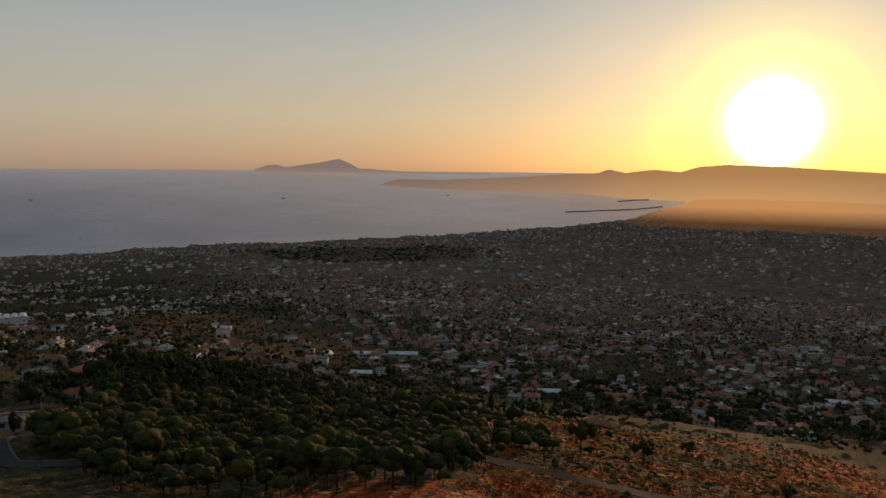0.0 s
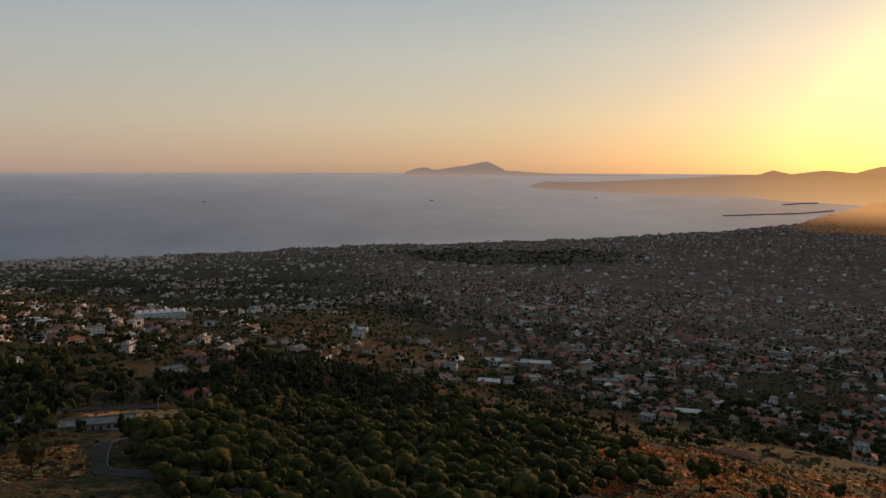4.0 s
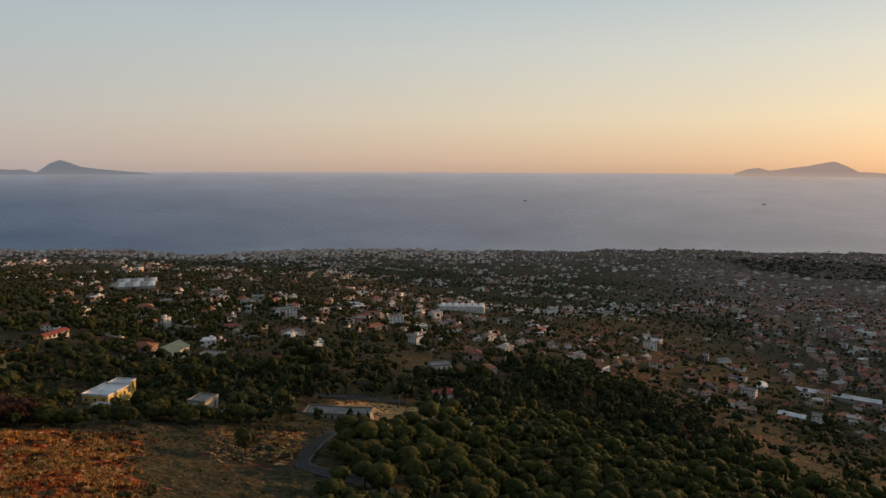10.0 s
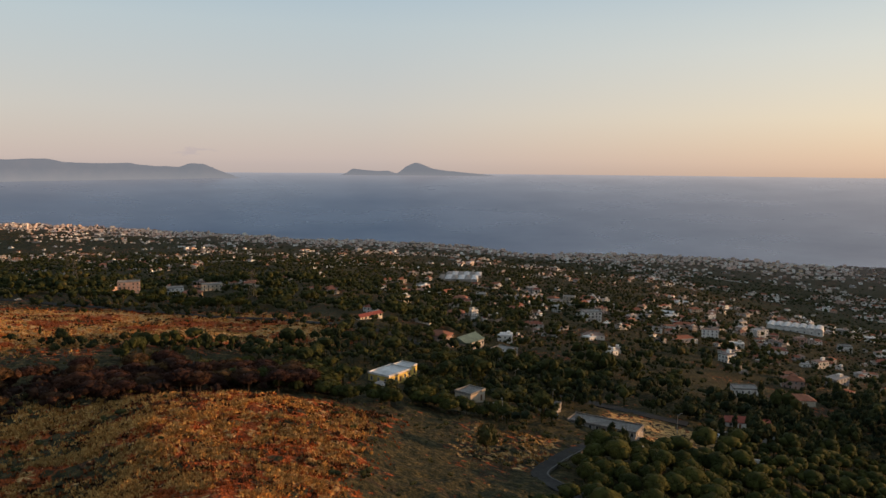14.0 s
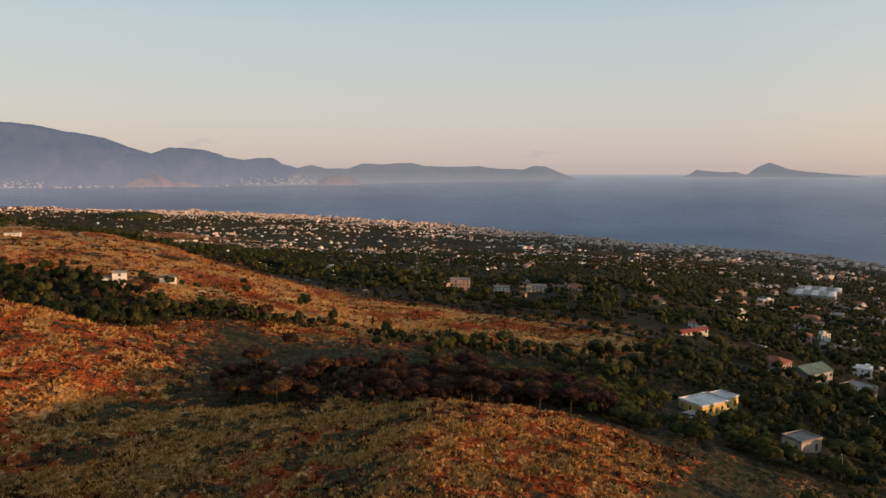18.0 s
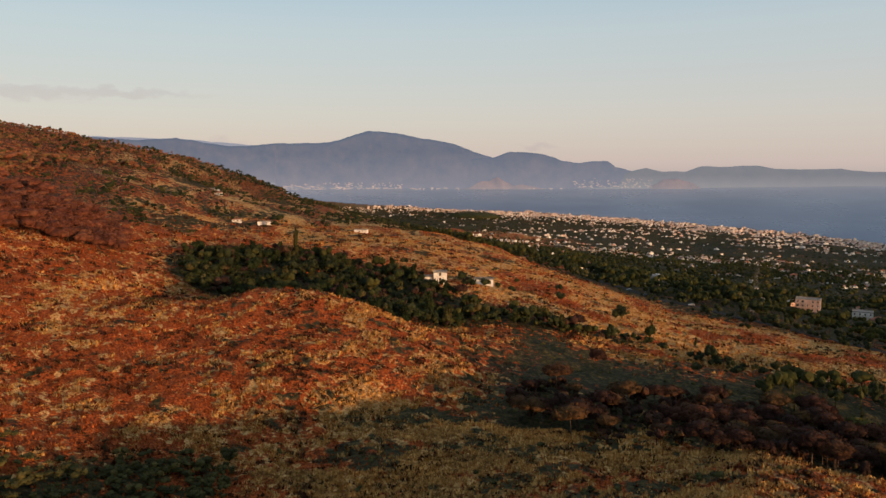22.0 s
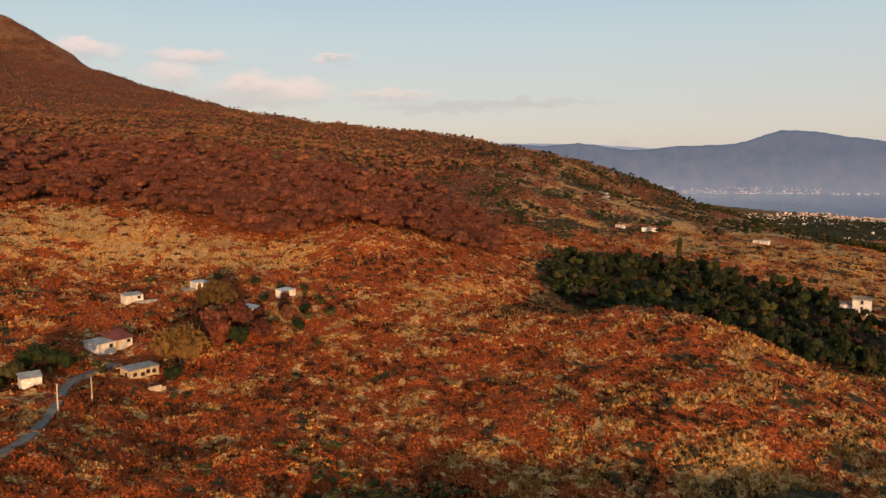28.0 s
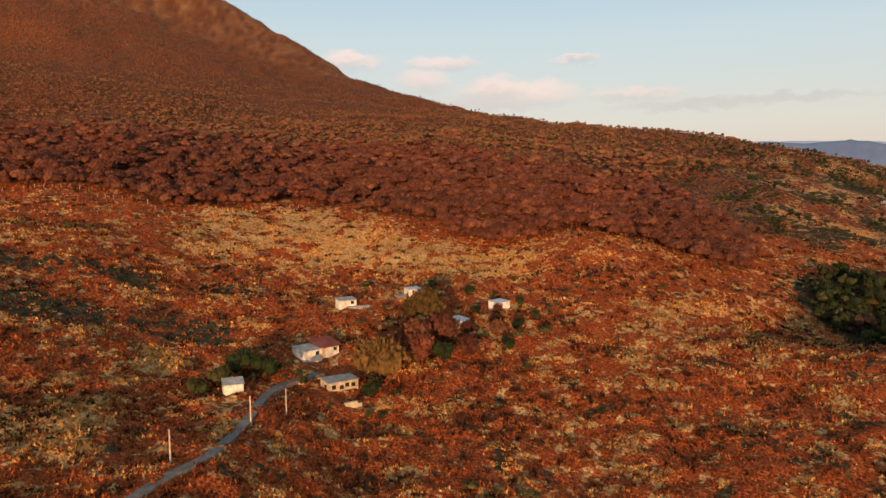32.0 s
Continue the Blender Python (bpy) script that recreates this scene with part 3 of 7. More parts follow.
def cover(az, r):
    """How much rust bracken, dry grass and green a place carries."""
    a = np.radians(az)
    x, y = -np.sin(a) * r, np.cos(a) * r
    big, mid, small = fbm(x / 90, y / 90, 2, 4), fbm(x / 26, y / 26, 4, 4), fbm(x / 8, y / 8, 6, 3)
    wob = (big - 0.5) * 30
    tuft, patch = fbm(x / 3.6, y / 5.0, 3, 3), fbm(x / 17, y / 12, 1, 4)
    hill = soft(az + wob * 0.15, 196, 310, 5) * (r < 2900) + soft(az, 153, 197, 5) * (r + wob < 196) + soft(az, 20, 92, 4) * (r + wob < np.interp(az, [60, 89], [440, 330]))
    hill = np.clip(np.maximum(hill, (98 - r) / 15), 0, 1)
    wooded = np.clip((r - FOREST_EDGE(az)) / 20, 0, 1) * soft(az, 226, 310, 4)
    field = soft(az + wob * 0.1, 160, 217, 4) * soft(r + wob, np.interp(az, [160, 175, 184, 190, 200, 205, 217], [345, 330, 290, 300, 370, 440, 440]), np.interp(az, [160, 170, 184, 195, 207, 217], [430, 480, 500, 560, 640, 560]), 60)
    lower = soft(az, 172, 211, 9) * np.clip((np.interp(az, [172, 185, 205, 215, 232], [205, 225, 212, 185, 150]) - r - wob * 0.5) / 25 + 0.5, 0, 1) * np.clip((r - 80) / 20, 0, 1)
    shoulder = soft(az + wob * 0.25, 200, 228, 9) * np.clip((r + wob - np.interp(az, [202, 208, 214, 220, 226, 236], [800, 640, 580, 480, 430, 620])) / 40, 0, 1) * (r < 1700)
    gully = soft(az, 186, 223, 3) * soft(r, np.interp(az, [186, 190, 194, 198, 202, 206, 211, 217, 222], [330, 325, 318, 312, 288, 290, 292, 290, 330]), np.interp(az, [186, 190, 194, 198, 203, 206, 212, 218, 222], [338, 336, 334, 342, 368, 390, 415, 398, 372]), 12)
    gold = soft(az + wob * 0.1, 250, 263, 4) * soft(r + wob * 0.5, 285, 352, 26) + soft(az, 238, 252, 5) * soft(r, 282, 320, 25)
    rust = hill * np.clip(0.92 + (mid - 0.45) * 1.6, 0, 1) * (1 - 0.75 * wooded)
    rust = np.maximum(rust * (1 - 0.38 * soft(az, 146, 210, 8) * (r < 270)), field * 0.85)
    straw = np.clip(0.22 + (tuft - 0.5) * 1.6 + (mid - 0.5) * 0.5 + (patch - 0.5) * 0.3, 0, 1)
    straw = np.clip(straw + 0.12 * soft(az, 150, 206, 8), 0, 1)
    tan = np.maximum(field * np.clip(0.42 + (patch - 0.45) * 4, 0, 0.9), lower * np.clip(0.48 + (patch - 0.47) * 3.5, 0, 0.9))
    tan = np.maximum(np.maximum(tan, gold * np.clip(0.75 + (tuft - 0.45) * 4, 0, 1)), hill * straw * (1 - 0.8 * wooded) * np.interp(az, [196, 214], [1.0, 0.92]))
    lawn = soft(az, 50, 190, 6) * (r > 260) * np.clip((fbm(x / 75, y / 75, 7, 3) - 0.60) * 6, 0, 0.14)
    tan = np.clip(tan + lawn, 0, 1)
    green = np.clip(1 - hill - field, 0, 1) * np.clip(0.75 + (mid - 0.45) * 2.0, 0, 1) * (1 - lawn)
    dark = np.clip((fbm(x / 13 + 9, y / 9, 0, 4) - 0.5) * 2.4, 0, 0.55)
    green = green + lower * np.clip(0.22 + (fbm(x / 10, y / 8 + 5, 6, 4) - 0.5) * 4, 0, 0.85) + hill * dark * (1 - lower) * (1 - wooded) * np.interp(az, [212, 226], [1.0, 0.45]) + field * dark * 0.8
    green = green + soft(az, 20, 93, 4) * (r > 110) * (r < 460) * np.clip(0.35 + (fbm(x / 16, y / 16, 5, 4) - 0.5) * 4.0, 0, 0.9)
    green = np.clip(green + hill * np.clip((mid - 0.55) * 4, 0, 0.4) * (r > 500), 0, 1)
    green = np.maximum(green, shoulder * np.clip(0.22 + (mid - 0.5) * 4, 0, 1))
    bush = soft(az, 214, 249, 4) * soft(r + wob * 0.3, 80, np.interp(az, [216, 223, 228, 235, 240, 248], [156, 156, 148, 134, 116, 106]), 8)
    green = np.maximum(np.maximum(green, gully), bush * np.clip(0.9 + (patch - 0.5) * 2, 0, 1))
    vale = soft(az, 136, 170, 4) * soft(r, 205, 440, 20) * (1 - field)
    green = np.maximum(green, vale * 0.9)
    hollow = soft(az + wob * 0.05, 256, 300, 4) * (soft(r + wob * 0.4, 205, 224, 7) + soft(r + wob * 0.4, 244, 256, 6))
    green = np.maximum(green, hollow * np.clip(0.62 + (patch - 0.5) * 3, 0, 1))
    tan = np.maximum(tan, soft(az, 257, 300, 4) * soft(r + wob * 0.4, 138, 202, 18) * np.clip(0.30 + (patch - 0.48) * 4 + (tuft - 0.5) * 1.5, 0, 0.95))
    # first yard: brown field, its low tan also standing in for shade
    yard = soft(az, 138, 147, 2) * soft(r, 168, 216, 8) + soft(az, 127, 136.5, 2) * soft(r, 250, 288, 8) * 1.8
    tan, green = np.maximum(tan, yard * 0.3), green * (1 - 0.6 * yard)
    rust = rust * (1 - 0.65 * shoulder)
    tan = np.maximum(tan * (1 - 0.4 * shoulder), shoulder * np.clip((patch - 0.42) * 4, 0, 0.8) * (r < 950))
    bare = soft(az, 258, 310, 6) * np.clip((r - 1900) / 300, 0, 1) * np.clip((patch - 0.36) * 5, 0, 1)
    return np.clip(rust + bare * 0.12, 0, 1), np.clip(tan + bare * 0.28, 0, 1), green * (1 - bare)


verts_a, verts_r = np.meshgrid(BEARINGS, RINGS, indexing="ij")
k_grid = drawn(verts_r) / verts_r
rad = np.radians(verts_a)
gv = np.stack([CX - np.sin(rad) * drawn(verts_r), CY + np.cos(rad) * drawn(verts_r), LAND * k_grid], -1).reshape(-1, 3)
ground = new("ground", mesh_of("ground", gv, strip_faces(len(BEARINGS), len(RINGS), closed=True)[:, ::-1], GROUND, True))
tagged(ground, "dry volcanic hillside of rust bracken and straw grass running down to a dark plain", "ground", kind="structure")
cv = cover(verts_a.ravel(), verts_r.ravel())
attr = ground.data.attributes.new("cover", "FLOAT_COLOR", "POINT")
# built-up paleness grows with distance, partly standing in for haze
built = soft(verts_a.ravel(), 30, 114, 10) * np.clip((verts_r.ravel() - 800) / 1100, 0, 1) * 0.85
built = np.maximum(built, soft(verts_a.ravel(), 30, 215, 8) * np.clip(1 - (shore(verts_a.ravel()) - verts_r.ravel()) / 1500, 0, 1) * 0.85)
attr.data.foreach_set("color", np.stack([*cv, built], -1).astype(np.float32).ravel())
# the hub under the flight, closed with a fan
hub = bmesh.new()
hv = [hub.verts.new(gv[i * len(RINGS)]) for i in range(len(BEARINGS))]
hc = hub.verts.new((CX, CY, -52))
for i in range(len(hv)):
    hub.faces.new((hv[i], hv[(i + 1) % len(hv)], hc))
hub_me = bpy.data.meshes.new("ground_hub")
hub.to_mesh(hub_me)
hub_me.materials.append(GROUND)
hub_attr = hub_me.attributes.new("cover", "FLOAT_COLOR", "POINT")
hub_attr.data.foreach_set("color", np.tile(np.array([0.9, 0.25, 0.08, 0.0], np.float32), len(hub_me.vertices)))
tagged(new("ground_hub", hub_me), "rust bracken hillside under the flight", "ground", kind="structure")

# the far coastal plain under the sun: a sheet over the ground emitting painted haze
fa, fr = np.meshgrid(np.arange(48, 80.1, 0.4), np.linspace(0, 1, 24), indexing="ij")
fr = 4900 + fr * (np.minimum(shore(fa), 9400) * 0.985 - 4900)
fp_ = spots(fa.ravel(), fr.ravel())[0] + np.array([0, 0, 1.0])
fp_[:, 2] += np.interp(fr.ravel(), [4900, 5300, 9400], [-6, 7, 10]) - np.interp(fa.ravel(), [74, 80], [0, 9])
tagged(new("backdrop_plain", mesh_of("backdrop_plain", fp_, strip_faces(fa.shape[0], fa.shape[1])[:, ::-1], FAR_PLAIN, True)), "far coastal plain under a glowing sheet of painted orange haze", "plain", kind="structure")

# the sea, from the shore out to the horizon; the sheet rises to fit the camera's view
SEA_B = np.arange(75.4, 218, 0.5)
SEA_T = np.linspace(-0.15, 1, 80)       # 0 at the shore, 1 at the horizon


def sea_d(az, el):
    """Drawn distance of the water seen el degrees below the level."""
    edge = np.clip(shore(az), 0, 15000.0)
    e0, d0 = np.degrees(np.arctan(-SEA_Z / edge)), drawn(edge) + 3
    return d0 + (4895 - d0) * np.clip((e0 - el) / (e0 - 0.6), 0, 1)


sa, st_ = np.meshgrid(np.radians(SEA_B), SEA_T, indexing="ij")
edge = np.minimum(shore(SEA_B), 15000.0)[:, None]
edge_e, edge_d = np.arctan(-SEA_Z / edge), drawn(edge) + 3
se = edge_e + (radians(0.6) - edge_e) * st_
inshore = edge * (1 + np.minimum(st_, 0) * 0.6)
sd = np.where(st_ < 0, drawn(inshore) + 3, edge_d + (4895 - edge_d) * st_)
sz = np.where(st_ < 0, SEA_Z * sd / inshore, -np.tan(se) * sd)
sv = np.stack([CX - np.sin(sa) * sd, CY + np.cos(sa) * sd, sz], -1).reshape(-1, 3)
tagged(new("water", mesh_of("water", sv, strip_faces(len(SEA_B), len(SEA_T))[:, ::-1], SEA, True)), "calm grey-blue evening sea with painted haze and a faint pale sheen", "sea", kind="structure")


# ---- far mountains and islands ----
def far_ridge(name, crest, base, deep, mat, label, seed, jag=0.05, rows=12):
    """A mountain range: crest and foot as (bearing, elevation) in degrees, standing in the water, so many metres deep, with gullies."""
    az = np.arange(crest[-1][0], crest[0][0], 0.12) if crest[0][0] > crest[-1][0] else np.arange(crest[0][0], crest[-1][0], 0.12)
    ca, ce = zip(*sorted(crest))
    ba, be = zip(*sorted(base))
    top = np.interp(az, ca, ce)
    top = np.convolve(np.pad(top, 1, mode="edge"), np.array([1, 2, 1]) / 4.0, mode="valid")
    top = top + (fbm(az * 1.6, az * 0 + seed, seed, 5) - 0.5) * jag * 2.4
    foot = np.minimum(np.interp(az, ba, be), top - 0.02)
    near_d = (np.where((az > 75.2) & (az < 218), sea_d(az, -foot), np.where(az < 100, 4170.0, 4480.0)) - 6)[:, None]
    far_d = near_d + deep
    t = np.linspace(0, 1, rows)[None, :]
    shape = t ** 0.85
    el = foot[:, None] + (top - foot)[:, None] * shape
    gul = fbm(az[:, None] * 0.55 + 0 * t, t * 1.6 + seed + 0 * az[:, None], seed + 2, 4) - 0.5
    d = near_d + (far_d - near_d) * t + gul * (far_d - near_d) * 0.45 * np.sin(np.pi * t)
    back = np.minimum(far_d + 40, 4985) * np.ones((len(az), 1))
    d = np.concatenate([d, back], 1)
    el = np.concatenate([el, foot[:, None] - 0.3], 1)
    a = np.radians(az)[:, None]
    v = np.stack([CX - np.sin(a) * d, CY + np.cos(a) * d, np.tan(np.radians(el)) * d], -1).reshape(-1, 3)
    ob = new(name, mesh_of(name, v, strip_faces(len(az), rows + 1)[:, ::-1], mat, True))
    return tagged(ob, label, "mountain", kind="structure")


LATTARI = ((230.5, 2.46), (227.8, 2.28), (224.9, 2.42), (221.2, 1.85), (217.3, 2.1), (214, 2.14), (212.3, 2.68), (211, 3.06), (209, 2.89), (206.8, 2.45),
           (204.5, 2.06), (203, 1.46), (201.8, 1.05), (200.2, 0.6), (198.0, 0.2))
LATTARI_BACK = ((204, 0.8), (202.6, 0.92), (201.5, 0.99), (200.3, 1.42), (199.0, 1.38), (197.6, 1.19), (196.5, 0.78), (195.1, 0.5), (194.1, 0.68), (192.95, 0.70), (192.4, 0.25), (191.4, -0.06), (190, -0.3), (188, -0.5))
POINT = ((195, -1.25), (192.4, -0.5), (191.4, -0.1), (190.2, 0.14), (189.0, -0.12), (187.4, -0.10), (186.4, 0.26), (185.1, 0.20), (182.6, 0.30), (181.6, 0.06), (179.2, 0.0), (177.5, 0.05), (176.0, -0.17), (174.1, -0.21), (173.4, 0.02), (172.4, 0.04), (171.3, -0.46), (169.9, -0.92))
far_ridge("backdrop_range", LATTARI, ((240, -1.0), (214, -1.16), (203, -1.4), (198, -1.38)), 150, FAR_BLUE, "blue mountain range across the bay with painted haze", 1)
far_ridge("backdrop_ridge", LATTARI_BACK, ((214, -1.2), (203, -1.38), (190, -1.36), (186, -1.3)), 90, FAR_BLUE, "lower ridge with painted haze and a lit quarry face above the shore", 3)
far_ridge("backdrop_point", POINT, ((196, -1.4), (190, -1.36), (177.6, -1.15), (169.5, -1.0)), 70, FAR_GREY, "long grey headland fading into painted sea haze", 4, 0.03)
far_ridge("backdrop_hills", ((240, 2.2), (230.5, 2.45), (224.9, 2.38), (219, 1.9), (212, 1.9), (207, 1.7)), ((240, -1), (207, -1)), 300, FAR_PALE, "palest ridge behind the mountain range, paled by painted haze", 5)
far_ridge("backdrop_isle", ((162.4, -0.72), (162.0, -0.62), (161.46, -0.24), (160.6, -0.36), (159.5, -0.43), (158.8, -0.38), (158.1, -0.62), (157.3, 0.0), (156.64, 0.26), (156.05, 0.06), (155.36, -0.22), (154.2, -0.38), (152.2, -0.56), (150.5, -0.7)), ((163, -0.75), (150, -0.75)), 30, FAR_GREY, "grey double-peaked island with painted haze on the sea horizon", 6, 0.02)
far_ridge("backdrop_island", ((108.1, -0.56), (107.1, -0.25), (106.4, -0.16), (105.7, -0.37), (103.2, 0), (101.7, 0.31), (101, 0.02), (100.2, -0.4), (96, -0.66), (90, -0.7)), ((108.2, -0.75), (90, -0.8)), 30, FAR_ROSE, "rose-grey island with one peak in painted evening haze", 7, 0.02)
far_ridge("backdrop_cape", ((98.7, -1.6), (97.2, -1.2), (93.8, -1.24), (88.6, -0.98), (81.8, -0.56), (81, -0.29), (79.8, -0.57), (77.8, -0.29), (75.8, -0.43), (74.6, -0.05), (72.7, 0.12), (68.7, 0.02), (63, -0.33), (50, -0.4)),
          ((98.8, -1.66), (96.4, -1.84), (88.6, -2.1), (83, -2.2), (80.1, -2.46), (76, -2.6), (50, -2.7)), 80, FAR_WARM, "warm brown cape and low hills with painted sun glow", 8, 0.03)

# cliffs and towns across the bay glow faintly with painted haze
FAR_CLIFF = painted_haze_material("far_cliff_haze_glow", (0.03, 0.022, 0.018), (0.12, 0.075, 0.058), (0.165, 0.165, 0.198), (0.235, 0.225, 0.248), -20)
FAR_TOWN = painted_haze_material("far_town_haze_glow", (0.08, 0.065, 0.05), (0.34, 0.25, 0.19), (0.20, 0.20, 0.22), (0.26, 0.26, 0.28), 0)
far_ridge("backdrop_cliff", ((203.9, -1.36), (203.2, -1.1), (202.4, -0.7), (201.9, -0.85), (201.2, -0.45), (200.7, -0.8), (200.0, -1.1), (199.4, -0.95), (198.3, -1.2), (197.6, -1.38)), ((204, -1.42), (197, -1.42)), 16, FAR_CLIFF, "pale rock cliff with painted haze where the range meets the sea", 2, 0.13)
far_ridge("backdrop_quarry", ((189.9, -1.2), (189.2, -0.75), (188.2, -0.6), (187.2, -0.8), (186.4, -1.25)), ((190, -1.40), (186, -1.38)), 12, FAR_CLIFF, "pale quarried headland with painted haze above the water", 6, 0.10)


def bay_towns():
    rs = np.random.RandomState(77)
    V, F = [], []
    quads = np.array([[0, 1, 5, 4], [1, 2, 6, 5], [2, 3, 7, 6], [3, 0, 4, 7], [4, 5, 6, 7]])
    for a0, a1, e0, e1, n in ((208.5, 217.5, -1.34, -0.85, 190), (189.6, 195.5, -1.25, -0.55, 110), (196, 208, -1.38, -1.22, 60)):
        for _ in range(n):
            az, q = rs.uniform(a0, a1), rs.rand() ** 2.0
            el = e0 + (e1 - e0) * q
            d = float(sea_d(az, 1.40)) - 10 + 40 * q
            w, h = rs.uniform(2, 6), rs.uniform(0.8, 2.4)
            a = radians(az)
            c = np.array([CX - math.sin(a) * d, CY + math.cos(a) * d, math.tan(radians(el)) * d])
            u, o = np.array([math.cos(a), math.sin(a), 0]), np.array([-math.sin(a), math.cos(a), 0])
            base = [c - u * w - o * 4, c + u * w - o * 4, c + u * w + o * 4, c - u * w + o * 4]
            F.append(quads + 8 * len(F))
            V += [b_ - np.array([0, 0, 3]) for b_ in base] + [b_ + np.array([0, 0, h]) for b_ in base]
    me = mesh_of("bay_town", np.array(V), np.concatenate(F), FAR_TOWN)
    tagged(new("bay_town", me), "tiny pale towns with painted haze along the foot of the range across the bay", "houses", kind="stuff")


bay_towns()


# ---- helpers for things ----
def part(name, bm, mat, parent, label=""):
    """Links a bmesh as one mesh object under a thing or a part."""
    me = bpy.data.meshes.new(name)
    bm.to_mesh(me)
    bm.free()
    for m in mat if isinstance(mat, (list, tuple)) else [mat]:
        me.materials.append(m)
    ob = new(name, me)
    ob.parent = parent
    if label:
        ob["label"] = label
    return ob


def shared(name, me, parent, m=None):
    ob = new(name, me)
    ob.parent = parent
    if m is not None:
        ob.matrix_basis = m
    return ob


def thing(name, label, category, group="", m=None):
    ob = new(name)
    ob.empty_display_size = 0.5
    if m is not None:
        ob.matrix_basis = m
    return tagged(ob, label, category, group)


def box(bm, cx, cy, cz, sx, sy, sz, bevel=0.0, mat=0):
    geo = bmesh.ops.create_cube(bm, size=1.0, matrix=Matrix.Translation((cx, cy, cz)) @ Matrix.Diagonal((sx, sy, sz, 1)))
    for v in geo["verts"]:
        for f in v.link_faces:
            f.material_index = mat
    if bevel:
        bmesh.ops.bevel(bm, geom=list({e for v in geo["verts"] for e in v.link_edges}), offset=bevel, segments=1, affect="EDGES")
    return bm


def tube(bm, a, b, ra, rb, sides=6):
    a, b = Vector(a), Vector(b)
    q = (b - a).to_track_quat("Z", "Y").to_matrix()
    rings = []
    for p, r in ((a, ra), (b, rb)):
        rings.append([bm.verts.new(p + q @ Vector((math.cos(2 * math.pi * i / sides) * r, math.sin(2 * math.pi * i / sides) * r, 0))) for i in range(sides)])
    for i in range(sides):
        bm.faces.new((rings[0][i], rings[0][(i + 1) % sides], rings[1][(i + 1) % sides], rings[1][i]))
    bm.faces.new(rings[1])
    bm.faces.new(rings[0][::-1])
    return bm


def scatter(n, az0, az1, r0, r1, seed):
    rs = np.random.RandomState(seed)
    return rs.uniform(az0, az1, n), np.sqrt(rs.uniform(r0 * r0, r1 * r1, n)), rs


def clumps(name, template, pos, scale, turn, mat, label, category, lean=None, smooth=False):
    """Many small plants as one mesh of kind stuff."""
    tv, tf = template
    c, s = np.cos(turn)[:, None], np.sin(turn)[:, None]
    v = tv[None] * scale[:, None, :]
    x, y = v[..., 0] * c - v[..., 1] * s, v[..., 0] * s + v[..., 1] * c
    v = np.stack([x, y, v[..., 2]], -1) + pos[:, None, :]
    f = tf[None] + (np.arange(len(pos)) * len(tv))[:, None, None]
    ob = new(name, mesh_of(name, v.reshape(-1, 3), f.reshape(-1, tf.shape[1]), mat, smooth))
    return tagged(ob, label, category, kind="stuff")


def ico(level):
    bm = bmesh.new()
    bmesh.ops.create_icosphere(bm, subdivisions=level, radius=1.0)
    v = np.array([x.co[:] for x in bm.verts])
    f = np.array([[x.index for x in y.verts] for y in bm.faces])
    bm.free()
    return v, f


ICO1, ICO2 = ico(1), ico(2)
HALF = (ICO1[0], ICO1[1][ICO1[0][ICO1[1]][:, :, 2].mean(1) > -0.7])


def lumpy(base, seed, amount):
    rs = np.random.RandomState(seed)
    v, f = base
    return v * (1 + rs.uniform(-amount, amount, (len(v), 1))), f


def leaves_on(centre, radii, n, size, rs):
    """Loose leaf sprays standing out of an ellipsoid."""
    d = rs.normal(size=(n, 3))
    d[:, 2] = np.abs(d[:, 2]) * 1.0 - 0.15
    d /= np.linalg.norm(d, axis=1)[:, None]
    p = centre + d * radii * rs.uniform(0.85, 1.12, (n, 1))
    a = rs.normal(size=(n, 3)); b = rs.normal(size=(n, 3))
    a /= np.linalg.norm(a, axis=1)[:, None]; b /= np.linalg.norm(b, axis=1)[:, None]
    sz = size * rs.uniform(0.6, 1.3, (n, 1))
    v = np.stack([p - a * sz * 0.5, p + a * sz * 0.5, p + b * sz * 0.9 + d * sz * 0.3], 1).reshape(-1, 3)
    return v, np.arange(3 * n).reshape(-1, 3)


